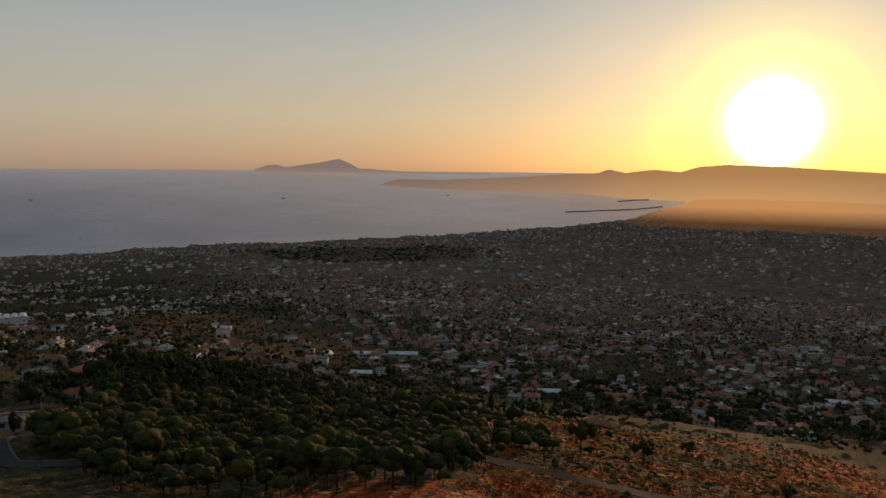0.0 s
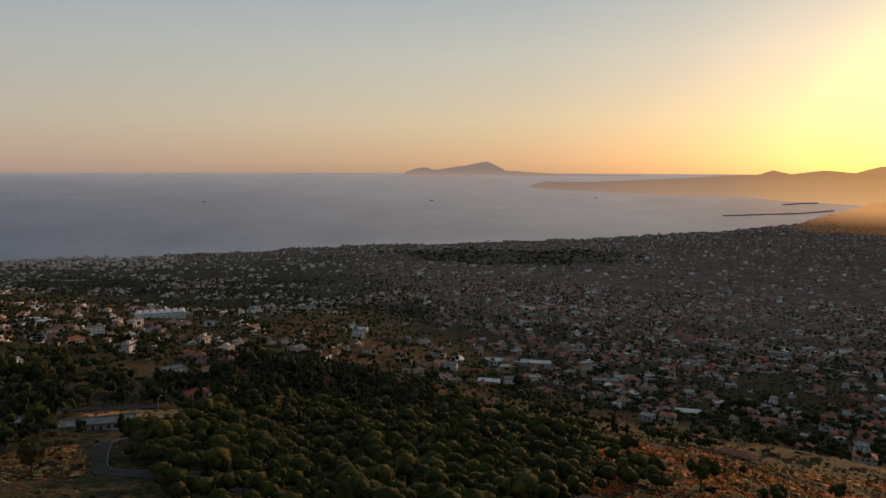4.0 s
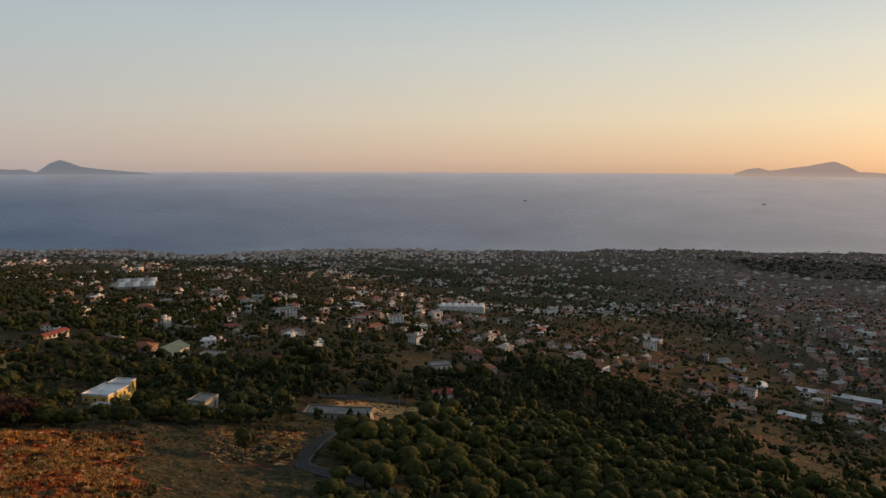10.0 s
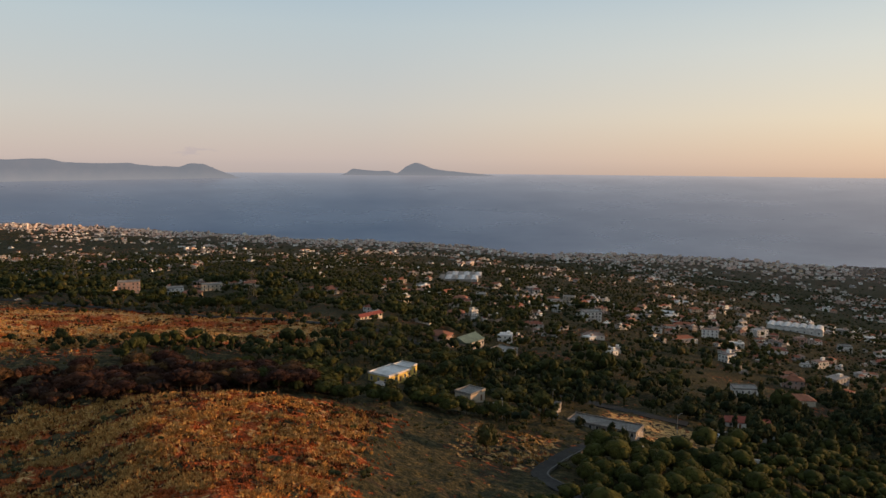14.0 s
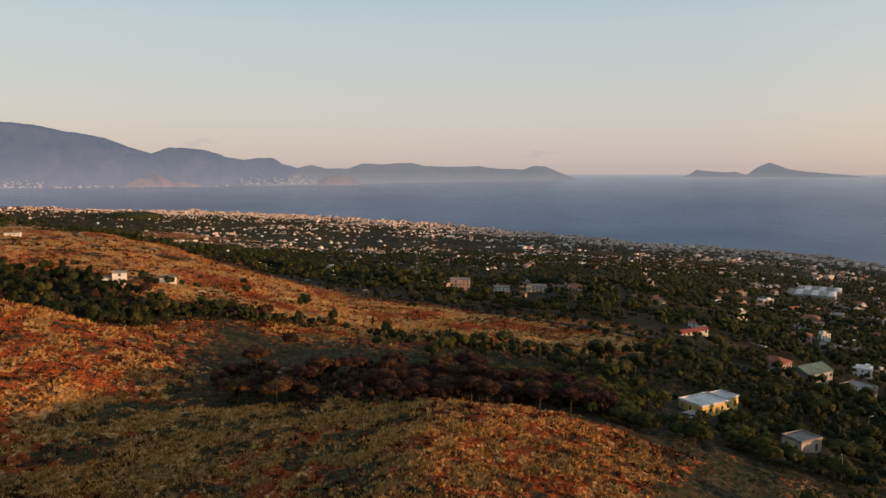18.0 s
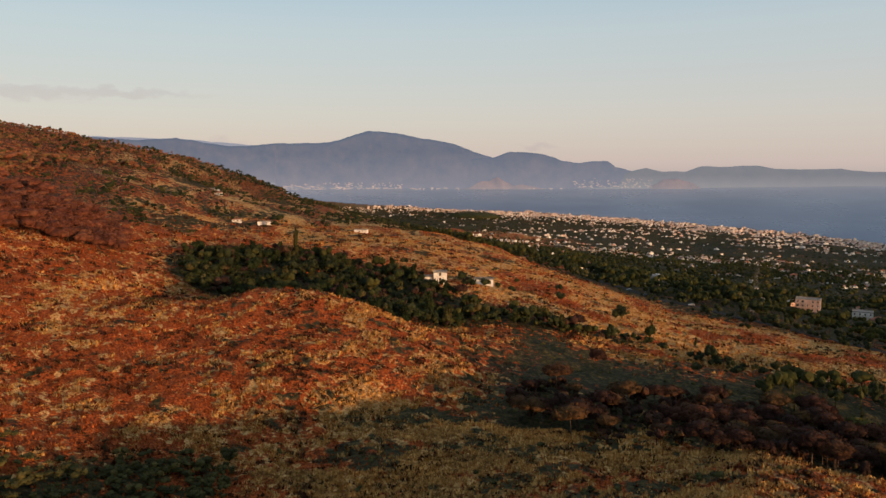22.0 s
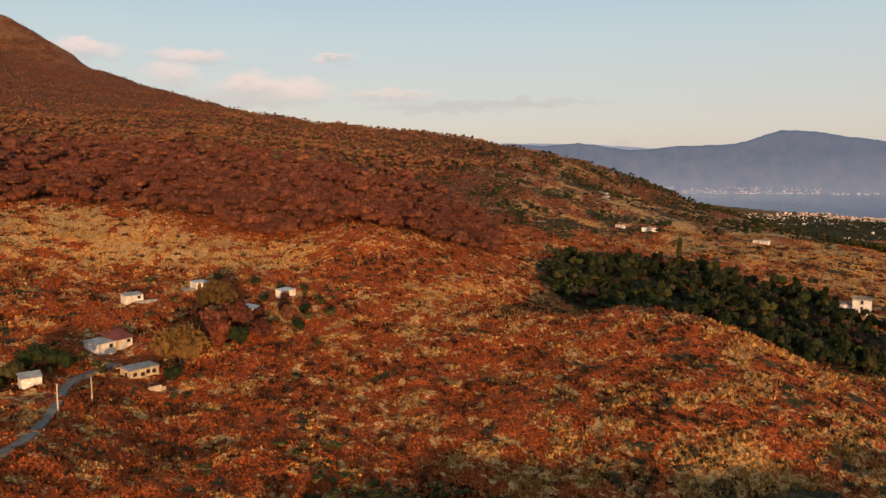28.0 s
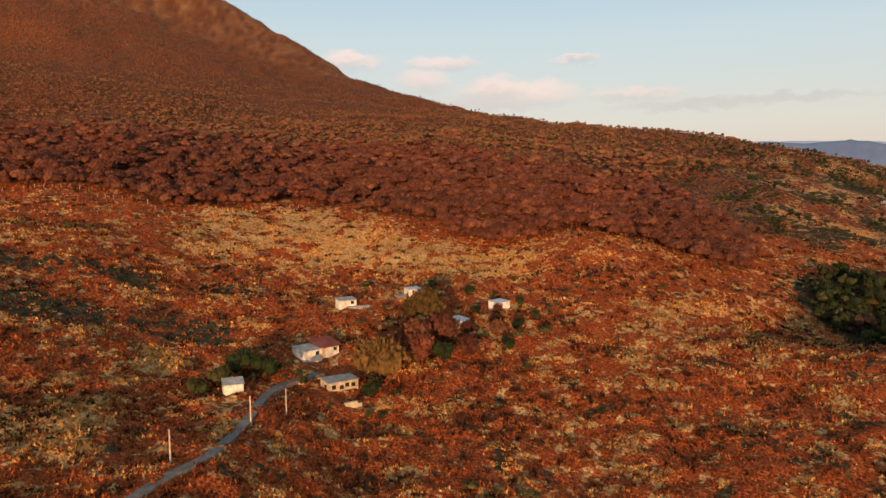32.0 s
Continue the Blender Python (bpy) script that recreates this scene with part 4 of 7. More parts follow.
def crown_template(kind, seed, blobs, leaf_n, leaf, base=ICO1):
    """A crown of clumps with ragged leaf sprays: umbrella, round, tall or bare."""
    rs = np.random.RandomState(seed)
    vs, fs, off = [], [], 0
    for i in range(blobs):
        t = 2 * math.pi * (i * 0.618 + rs.uniform(0, 0.1))
        if kind == "umbrella":
            q = math.sqrt((i + 0.4) / blobs) * 0.72
            c = np.array([math.cos(t) * q, math.sin(t) * q, 0.80 - 0.22 * q * q + rs.uniform(-0.04, 0.04)])
            rad_ = np.array([0.37, 0.37, 0.30]) * rs.uniform(0.8, 1.15)
        elif kind == "dome":
            q = 0.0 if i == 0 else 0.56
            c = np.array([math.cos(t) * q, math.sin(t) * q, 0.62 if i == 0 else 0.52 + rs.uniform(-0.05, 0.05)])
            rad_ = np.array([0.74, 0.74, 0.40]) if i == 0 else np.array([0.42, 0.42, 0.28]) * rs.uniform(0.85, 1.15)
        elif kind == "round":
            q = math.sqrt((i + 0.3) / blobs) * 0.55
            c = np.array([math.cos(t) * q, math.sin(t) * q, 0.62 + rs.uniform(-0.25, 0.2) * (1 - q)])
            rad_ = np.array([0.44, 0.44, 0.34]) * rs.uniform(0.7, 1.1)
        else:
            q = rs.uniform(0, 0.3)
            h = (i + 0.5) / blobs
            c = np.array([math.cos(t) * q, math.sin(t) * q, 0.25 + 0.7 * h])
            rad_ = np.array([0.42, 0.42, 0.30]) * (1.15 - 0.6 * h) * rs.uniform(0.8, 1.1)
        v, f = lumpy(base, seed * 31 + i, 0.22)
        vs.append(c + v * rad_ * 0.93); fs.append(f + off); off += len(v)
        if leaf_n:
            v, f = leaves_on(c, rad_, leaf_n, leaf, rs)
            vs.append(v); fs.append(f + off); off += len(v)
    return np.concatenate(vs), np.concatenate(fs)


def trunk_bm(height, r, seed, limbs, spread, top):
    rs = random.Random(seed)
    bm = bmesh.new()
    bend = Vector((rs.uniform(-0.4, 0.4), rs.uniform(-0.4, 0.4), 0))
    fork = Vector((0, 0, height)) + bend
    tube(bm, (0, 0, -1.5), fork, r, r * 0.6, 6)
    for i in range(limbs):
        t = 2 * math.pi * (i + rs.uniform(-0.2, 0.2)) / limbs
        end = fork + Vector((math.cos(t) * spread, math.sin(t) * spread, top * rs.uniform(0.6, 1.0)))
        tube(bm, fork, end, r * 0.4, r * 0.12, 4)
    return bm


def tree_kind(name, kind, seed, h, w, mat, label, category="tree", group="", leaf_n=46, blobs=10, clear=0.55, limbs=6, tall=0.68, leaf=0.12, base=None):
    """A tree as a thing: tapered trunk with limbs, and a crown of ragged clumps."""
    root = thing(name, label, category, group)
    part("trunk", trunk_bm(h * clear, max(0.12, h * 0.022), seed, limbs, w * 0.33, h * (0.9 - clear)), BARK, root)
    v, f = crown_template(kind, seed, blobs, leaf_n, leaf, base or ICO1)
    v = v * np.array([w / 2, w / 2, h * tall])
    v[:, 2] += h - v[:, 2].max()
    ob = new("crown", mesh_of("crown", v, f, mat, kind == "dome"))
    ob.parent = root
    return root


def plant(kinds, az, r, rs, scale=(0.8, 1.2), sink=0.2):
    """Puts copies of the given trees at polar places; the first copy of each kind is the original itself."""
    p, k = spots(az, r)
    for i in range(len(p)):
        src = kinds[rs.randint(len(kinds))]
        s = rs.uniform(*scale)
        m = pose(*(p[i] - np.array([0, 0, sink])), rs.uniform(-3, 3), rs.uniform(-3, 3), rs.uniform(0, 360)) @ Matrix.Diagonal((s * rs.uniform(0.9, 1.1), s, s, 1))
        if src.get("used") is None:
            src["used"] = 1
            src.matrix_basis = m
        else:
            ob = copy_thing(src, m)
            ob.matrix_basis = m
            ob.matrix_basis = m
            del ob["used"]


def tidy(kinds):
    for k in kinds:
        if k.get("used") is not None:
            del k["used"]
        else:
            for c in list(k.children_recursive):
                bpy.data.objects.remove(c)
            bpy.data.objects.remove(k)


# ---- places kept free of plants: houses, yards, roads and sight lines to houses (x, y, radius) ----
YARDS = [(-100, -271, 13), (-113, -232, 9), (-235, -216, 12), (-310, -280, 11), (161, -370, 9), (147, -397, 8), (-146, -440, 16), (-196, -398, 15), (-214, -385, 14), (-155, -205, 13),
         (-176, -184, 13), (-150, -226, 10), (-163, -212, 10), (-178, -208, 14), (-166, -190, 10), (206, -99, 9), (185, -100, 7), (178, -76, 5), (248, -110, 6), (256, -133, 6), (220, -137, 5), (238, -155, 6),
         (-195, -215, 14), (-88, -292, 10), (-86, -256, 9), (-76, -241, 7)]
# the camera's side of the valley road houses, the villas and the workshops is cleared so they show
for hx, hy, hr in ((-50, -674, 14), (-84, -694, 15), (-62, -652, 14), (-12, -650, 14), (-118, -684, 12), (43, -824, 18), (148, -800, 11), (-410, -558, 14), (-335, -268, 14), (-196, -398, 12), (-760, -617, 40), (-495, -1010, 40), (-560, -1120, 40), (-128, -424, 10)):
    hd = math.hypot(hx, hy)
    YARDS += [(hx, hy, hr), (hx * (1 - hr * 1.3 / hd), hy * (1 - hr * 1.3 / hd), hr * 0.9)]


def clear_of(x, y, extra=0.0):
    ok = np.ones(len(x), bool)
    for a, b, r in YARDS:
        ok &= (x - a) ** 2 + (y - b) ** 2 > (r + extra) ** 2
    return ok


# ---- roads: ribbons laid on the ground ----
ASPHALT = surface("asphalt", (0.036, 0.035, 0.034), (0.066, 0.062, 0.058), 1.2, 0.95, coarse=0.08, amount=0.05, spec=0.05)
CONCRETE = surface("concrete", (0.20, 0.19, 0.175), (0.36, 0.34, 0.31), 1.0, 0.9, coarse=0.15, amount=0.12)
KERB = surface("kerb_stone", (0.07, 0.066, 0.062), (0.14, 0.13, 0.12), 1.6, 0.9, amount=0.1)
TRACK_MAT = surface("worn_track", (0.12, 0.10, 0.085), (0.24, 0.21, 0.18), 0.9, 0.95, coarse=0.2, amount=0.05)
STEEL = surface("galvanised_steel", (0.26, 0.27, 0.28), (0.42, 0.43, 0.44), 2.0, 0.45, 0.8, amount=0.08)


def smooth_path(points, step=3.0):
    pts = np.array(points, float)
    t = np.arange(len(pts))
    tt = np.linspace(0, len(pts) - 1, 400)
    out = []
    for s in tt:
        i = int(min(s, len(pts) - 2))
        u = s - i
        p0, p1, p2, p3 = pts[max(i - 1, 0)], pts[i], pts[i + 1], pts[min(i + 2, len(pts) - 1)]
        out.append(0.5 * (2 * p1 + (p2 - p0) * u + (2 * p0 - 5 * p1 + 4 * p2 - p3) * u * u + (3 * p1 - p0 - 3 * p2 + p3) * u ** 3))
    out = np.array(out)
    d = np.concatenate([[0], np.cumsum(np.linalg.norm(np.diff(out, axis=0), axis=1))])
    s = np.arange(0, d[-1], step)
    return np.stack([np.interp(s, d, out[:, 0]), np.interp(s, d, out[:, 1])], -1)


def ribbon(name, path, width, lift, mat, label, category, offset=0.0, height=0.0):
    """A strip along a path in plan, level across, with skirts down into the ground."""
    tang = np.gradient(path, axis=0)
    tang /= np.linalg.norm(tang, axis=1)[:, None]
    nrm = np.stack([-tang[:, 1], tang[:, 0]], -1)
    mid = path + nrm * offset
    z = np.array([max(ground_at(*(m + n * s)) for s in (-width / 2, 0, width / 2)) for m, n in zip(path, nrm)])
    k = np.ones(5) / 5
    z = np.convolve(np.pad(z, 2, mode="edge"), k, mode="valid") + lift
    a, b = mid + nrm * width / 2, mid - nrm * width / 2
    rows = np.stack([np.column_stack([a, z - 3.0]), np.column_stack([a, z + height]), np.column_stack([b, z + height]), np.column_stack([b, z - 3.0])], 1)
    me = mesh_of(name, rows.reshape(-1, 3), strip_faces(len(path), 4), mat)
    tagged(new(name, me), label, category, kind="structure")
    for p in mid[::2]:
        YARDS.append((p[0], p[1], width * 0.6 + 0.6))
    return mid, z


WEST_ROAD = smooth_path([(-126, 52), (-127, 38), (-124, 20), (-119, 4), (-119, -6), (-123, -15), (-134, -25), (-145, -35)])
ribbon("road_west", WEST_ROAD, 5.0, 0.25, ASPHALT, "narrow asphalt road curving round the dry hillside", "road")
ribbon("kerb_west", WEST_ROAD, 0.35, 0.25, KERB, "pale stone kerb along the hillside road", "kerb", 2.8, 0.25)
VALLEY_ROAD = smooth_path([(-84, -100), (-88, -112), (-93, -124), (-90, -140), (-91, -150), (-103, -161), (-120, -174), (-131, -180), (-142, -176), (-148, -172)])
ribbon("road_valley", VALLEY_ROAD, 4.2, 0.25, ASPHALT, "grey asphalt road bending up between pines", "road")
ribbon("kerb_valley", VALLEY_ROAD, 0.35, 0.25, KERB, "pale kerb along the bend of the road", "kerb", -2.3, 0.3)
UPPER_ROAD = smooth_path([(-205, -215), (-175, -255), (-165, -300), (-157, -345), (-146, -371), (-120, -410), (-80, -455), (-12, -517), (91, -569), (148, -650), (190, -720)], 5.0)
ribbon("road_upper", UPPER_ROAD, 5.0, 0.3, ASPHALT, "straight asphalt road through trees and yards", "road")
TRACK = smooth_path([(112, -44), (128, -55), (140, -63), (146, -67), (153, -73), (164, -77), (172, -80), (183, -83), (191, -87), (196, -93), (200, -97)], 2.0)
ribbon("road_track", TRACK, 2.0, 0.12, TRACK_MAT, "worn pale concrete track climbing to the huts", "track")

# ---- woods ----
PINES = [tree_kind("umbrella_pine", "dome", 11 + i, h, w, PINE, "green umbrella pine with a domed crown", "pine tree", "pines of the hillside grove", 95, b, 0.6, 6, 0.66, leaf=0.085, base=ICO2)
         for i, (h, w, b) in enumerate(((8.5, 7.4, 8), (7.6, 6.2, 7), (9.4, 8.4, 9), (7.0, 5.6, 7)))]


def pine_zone(az, r):
    inner = np.interp(az, [84, 90, 93, 97, 128, 135, 137], [200, 170, 115, 82, 82, 104, 108])
    outer = np.interp(az, [84, 88, 94, 100, 108, 118, 126, 130, 132, 135, 136.2, 136.6], [205, 260, 300, 310, 330, 335, 268, 218, 202, 190, 150, 108])
    return (r > inner) & (r < outer)


rs = np.random.RandomState(3)
ga, gr = [], []
for ring in np.arange(80, 345, 5.3):
    step = math.degrees(5.6 / ring)
    a = np.arange(83, 148, step) + rs.uniform(0, step)
    a = a + rs.uniform(-0.3, 0.3, len(a)) * step
    ga.append(a); gr.append(ring + rs.uniform(-1.8, 1.8, len(a)))
ga, gr = np.concatenate(ga), np.concatenate(gr)
pxy = spots(ga, gr)[0]
keep = pine_zone(ga, gr) & clear_of(pxy[:, 0], pxy[:, 1], 0.3) & (rs.rand(len(ga)) < 0.94)
ga, gr = ga[keep], gr[keep]
order = np.argsort(gr)
near_i, far_i = order[180:480], np.concatenate([order[:180], order[480:]])
plant(PINES, ga[near_i], gr[near_i], rs, (0.60, 1.12))
tidy(PINES)


def far_template(kind, seed, w, h, clear, blobs=3, leaf_n=8, base=ICO1, stem=True):
    v, f = crown_template(kind, seed, blobs, leaf_n, 0.18, base)
    v = v * np.array([w / 2, w / 2, h * {"umbrella": 0.78, "dome": 0.6}.get(kind, 0.7)])
    v[:, 2] += h - v[:, 2].max()
    if stem:
        bm = tube(bmesh.new(), (0, 0, -1), (0, 0, h * 0.8), 0.25, 0.15, 4)
        sv = np.array([x.co[:] for x in bm.verts])
        bm.verts.index_update()
        bmesh.ops.triangulate(bm, faces=bm.faces[:])
        sf = np.array([[x.index for x in y.verts] for y in bm.faces])
        bm.free()
        f = np.concatenate([f, sf + len(v)])
        v = np.concatenate([v, sv])
    return v, f


def wood(name, templates, az, r, rs, smin, smax, mat, label, category="wood", sink=0.3, flat=1.0, smooth=False):
    p, k = spots(az, r)
    which = rs.randint(len(templates), size=len(p))
    for j, t in enumerate(templates):
        q = which == j
        s = rs.uniform(smin, smax, q.sum()) * k[q]
        s = s * np.where(rs.rand(len(s)) < 0.14, 1.45, np.where(rs.rand(len(s)) < 0.3, 0.7, 1.0))
        sc = np.stack([s * rs.uniform(0.85, 1.2, len(s)), s, s * rs.uniform(0.8, 1.15, len(s)) * flat], -1)
        pos = p[q] - np.array([0, 0, sink])
        clumps(name, t, pos, sc, rs.uniform(0, 6.28, len(s)), mat, label, category, smooth=smooth)


PINE_W = foliage("pine_needles_slope", [(0.0, (0.022, 0.028, 0.008)), (0.5, (0.037, 0.043, 0.011)), (1.0, (0.060, 0.060, 0.016))], "island")
DOME_F = [far_template("dome", 44 + i, 6.6, 8, 0.5, 5, 7) for i in range(3)]
UMB_M = [far_template("umbrella", 47 + i, 9.5, 9, 0.5, 4, 4, HALF) for i in range(3)]
TINY = [far_template("round", 40 + i, 9, 6.5, 0.3, 1, 2, HALF, stem=False) for i in range(3)]
UMB_S = [far_template("umbrella", 54 + i, 9.5, 8, 0.5, 3, 3, HALF, stem=False) for i in range(2)]
RND_S = [far_template("round", 57 + i, 8, 7, 0.3, 2, 3, HALF, stem=False) for i in range(3)]
RND = [far_template("round", 60 + i, 7.5, 7.5, 0.3, 5, 15, HALF, stem=False) for i in range(3)]
TALL = [far_template("tall", 66 + i, 5.5, 10, 0.2, 4, 12, stem=False) for i in range(2)]
LOW = [far_template("round", 70 + i, 6, 4.5, 0.1, 2, 4, HALF, stem=False) for i in range(3)]
wood("pine_wood", DOME_F, ga[far_i], gr[far_i], rs, 0.62, 1.08, PINE_W, "dense green umbrella pines on the slope", smooth=True)

# dark mixed wood on the knoll beyond the pines, and its brown fringe
az, r, rs = scatter(2600, 102, 132, 250, 540, 21)
lim = np.interp(az, [102, 106, 112, 120, 126, 132], [330, 440, 520, 520, 430, 300])
q = (r < lim) & ~pine_zone(az, r)
xy = spots(az, r)[0]
q &= clear_of(xy[:, 0], xy[:, 1], 3)
wood("mixed_wood", RND + TALL[:1], az[q], r[q], rs, 0.6, 1.15, BROAD_F, "dark evergreen wood on the knoll above the plain")

# trees between the yards of the plain
az, r, rs = scatter(48000, 57, 206, 205, 2250, 22)
a_ = np.radians(az)
x, y = -np.sin(a_) * r, np.cos(a_) * r
m = fbm(x / 120, y / 120, 3, 4)
dens = np.where(az < 106, np.clip((m - 0.34) * 3.6, 0.22, 0.85), np.clip((m - 0.28) * 4.5, 0.3, 0.98))
dens = dens * np.where((az > 146) & (r < np.interp(az, [146, 160, 185, 206], [215, 225, 300, 330])), 0.0, 1) * np.interp(r, [300, 600, 1400, 2250], [1, 1, 0.75, 0.6])
dens = dens * np.where((az < 92) & (r < np.interp(az, [57, 75, 92], [470, 440, 320])), 0.06, 1)
dens = dens * np.where((az > 161) & (r > np.interp(az, [161, 182, 206], [345, 300, 330])) & (r < np.interp(az, [161, 170, 182, 195, 206], [420, 470, 490, 580, 680])), 0.03, 1)
dens = dens * np.where(pine_zone(az, r), 0, 1) * np.where((az > 104) & (az < 132) & (r < 500), 0.2, 1)
dens = dens * np.where((az > 94) & (az < 112) & (r > 600) & (r < 1150), 0.9, 1)
xy = spots(az, r)[0]
q = (rs.rand(len(az)) < dens) & clear_of(xy[:, 0], xy[:, 1], 2.0)
az, r = az[q], r[q]
kind = vnoise(x[q] / 60, y[q] / 60, 5)
for lo, hi, near_t, far_t, mat, lab in ((0.0, 0.42, RND, RND_S, BROAD_F, "dark evergreen trees between the yards of the plain"), (0.42, 0.72, UMB_M, UMB_S, PINE_F, "umbrella pines among the houses of the plain"), (0.72, 1.01, LOW + TALL[:1], LOW, BROAD_F, "low orchard trees and hedges of the plain")):
    for tmpl, w_ in ((near_t, (kind >= lo) & (kind < hi) & (r < 400)), (far_t, (kind >= lo) & (kind < hi) & (r >= 400) & (r < 800)), (TINY, (kind >= lo) & (kind < hi) & (r >= 800))):
        wood("plain_wood", tmpl, az[w_], r[w_], rs, 0.6, 1.3, mat, lab)

# farther green, up to the shore
az, r, rs = scatter(24000, 57, 222, 2150, 6500, 23)
a_ = np.radians(az)
m = fbm(-np.sin(a_) * r / 300, np.cos(a_) * r / 300, 4, 4)
q = (r < shore(az) * 0.985) & (rs.rand(len(az)) < np.clip((m - 0.34) * 4, 0.12, 0.95) * np.clip((shore(az) - r) / np.interp(az, [80, 110, 150, 185, 215], [1400, 900, 800, 1100, 1700]), 0.12, 1) * np.interp(az, [60, 95, 110], [0.55, 0.6, 1])) & ~((az > 205) & (r < 1500))
wood("far_plain_wood", [far_template("round", 80 + i, 14, 7, 0, 1, 3, HALF, stem=False) for i in range(3)], az[q], r[q], rs, 0.8, 1.9, BROAD_F, "dark groves of the far coastal plain", flat=0.7)
az, r, rs = scatter(5200, 199, 222, 1000, 5600, 137)
q = (r > np.interp(az, [199, 206, 214, 222], [1000, 1100, 1400, 1600])) & (fbm(az * 1.3, r / 240, 2, 3) > 0.40)
wood("slope_wood", TINY, az[q], r[q], rs, 0.8, 1.7, BROAD_F, "dark wood on the lower mountain slope above the far plain")
# the dark park above the coast town
az, r, rs = scatter(1500, 89, 110, 2750, 3650, 24)
a_ = np.radians(az)
q = (((az - 99.5) / 9.5) ** 2 + ((r - 3200) / 380) ** 2 + (fbm(-np.sin(a_) * r / 150, np.cos(a_) * r / 150, 6, 3) - 0.5) * 3.0) < 0.85
az, r = az[q], r[q]
wood("park_wood", [far_template("umbrella", 84, 14, 11, 0, 3, 5, stem=False)], az, r, rs, 0.8, 1.4, BROAD_F, "dark park wood above the coast town")

# scorched pines near the crest, in the hollow between two bare slopes
GROVE = [tree_kind("scorched_pine", "dome", 31 + i, h, w, BURNT_DARK, "scorched umbrella pine with brown needles", "pine tree", "scorched pines in the hollow", 95, 9, 0.6, 7, 0.5, leaf=0.13)
         for i, (h, w) in enumerate(((8.5, 9.0), (7.5, 8.0), (9, 10)))]
az, r, rs = scatter(520, 160, 194, 176, 275, 31)
lo = np.interp(az, [160, 166, 176, 186, 190, 197], [210, 202, 186, 179, 190, 212])
hi = np.interp(az, [160, 166, 172, 180, 190, 197], [255, 266, 268, 250, 234, 226])
xy = spots(az, r)[0]
q = (r > lo) & (r < hi) & clear_of(xy[:, 0], xy[:, 1], 2.5)
az, r = az[q][:140], r[q][:140]
plant(GROVE, az, r, rs, (0.6, 1.1))
tidy(GROVE)
az, r, rs = scatter(480, 159, 194, 178, 280, 131)
lo = np.interp(az, [159, 166, 176, 186, 190, 197], [216, 206, 190, 184, 194, 216])
hi = np.interp(az, [159, 166, 172, 180, 190, 197], [256, 270, 274, 254, 236, 226])
xy = spots(az, r)[0]
q = (r > lo) & (r < hi) & clear_of(xy[:, 0], xy[:, 1], 2.0)
wood("scorched_brush", UMB_M, az[q], r[q], rs, 0.30, 0.7, BURNT_DARK_F, "dark maroon scorched thicket filling the hollow", "thicket", 0.6, 0.85)
az, r, rs = scatter(260, 172, 200, 288, 345, 132)
hl = np.interp(az, [172, 178, 186, 192, 200], [318, 322, 334, 330, 322])
q = np.abs(r - hl) < 7
wood("hedge_wood", RND, az[q], r[q], rs, 0.35, 0.75, BROAD_F, "dark hedge running across the dry field", "hedge")
az, r, rs = scatter(15000, 146, 206, 430, 1700, 133)
q = (r > np.interp(az, [148, 160, 170, 182, 195, 206], [430, 450, 500, 520, 600, 700])) & (fbm(r / 60, az / 3, 3, 3) > 0.40)
xy = spots(az, r)[0]
q &= clear_of(xy[:, 0], xy[:, 1], 5.0)
for t_, w_ in ((UMB_S, q & (r < 800)), (TINY, q & (r >= 800))):
    wood("valley_wood", t_, az[w_], r[w_], rs, 0.6, 1.15, PINE_F, "dark pine wood in the valley beyond the fields")
# green pines round the yellow house
POOL = [tree_kind("garden_pine", "dome", 36 + i, h, w, PINE, "dark green umbrella pine beside a yellow house", "pine tree", "pines round the yellow house", 38, 11) for i, (h, w) in enumerate(((8, 8.5), (7, 7)))]
az, r, rs = scatter(340, 143, 172, 203, 300, 32)
xy = spots(az, r)[0]
q = clear_of(xy[:, 0], xy[:, 1], 5.0) & (r > np.interp(az, [143, 153, 160, 166, 172], [218, 212, 205, 214, 236])) & (r < np.interp(az, [143, 156, 165, 172], [262, 285, 285, 280]))
plant(POOL, az[q][:115], r[q][:115], rs, (0.6, 1.05))
tidy(POOL)

# dark trees filling the vale round the yellow house and the road
rs = np.random.RandomState(134)
ga, gr = [], []
for ring in np.arange(216, 450, 6.4):
    step = math.degrees(6.8 / ring)
    a = np.arange(138, 172, step)
    ga.append(a + rs.uniform(-0.45, 0.45, len(a)) * step); gr.append(ring + rs.uniform(-2.6, 2.6, len(a)))
az, r = np.concatenate(ga), np.concatenate(gr)
xy = spots(az, r)[0]
lo = np.interp(az, [138, 142, 146, 155, 162, 166, 172], [235, 222, 218, 226, 262, 290, 322])
hi = np.interp(az, [138, 150, 158, 162, 166, 172], [440, 440, 400, 352, 335, 328])
q = (r > lo) & (r < hi) & clear_of(xy[:, 0], xy[:, 1], 1.5) & (fbm(xy[:, 0] / 30, xy[:, 1] / 30, 2, 3) > 0.34)
q &= ~((az > 142) & (az < 152) & (r < 262)) | (rs.rand(len(az)) < 0.5)
pick = rs.rand(len(az)) < 0.55
wood("vale_wood", DOME_F, az[q & pick], r[q & pick], rs, 0.6, 1.1, PINE_F, "dark dome-crowned pines filling the vale")
wood("vale_wood", RND, az[q & ~pick], r[q & ~pick], rs, 0.45, 0.95, BROAD_F, "dark evergreen trees filling the vale")
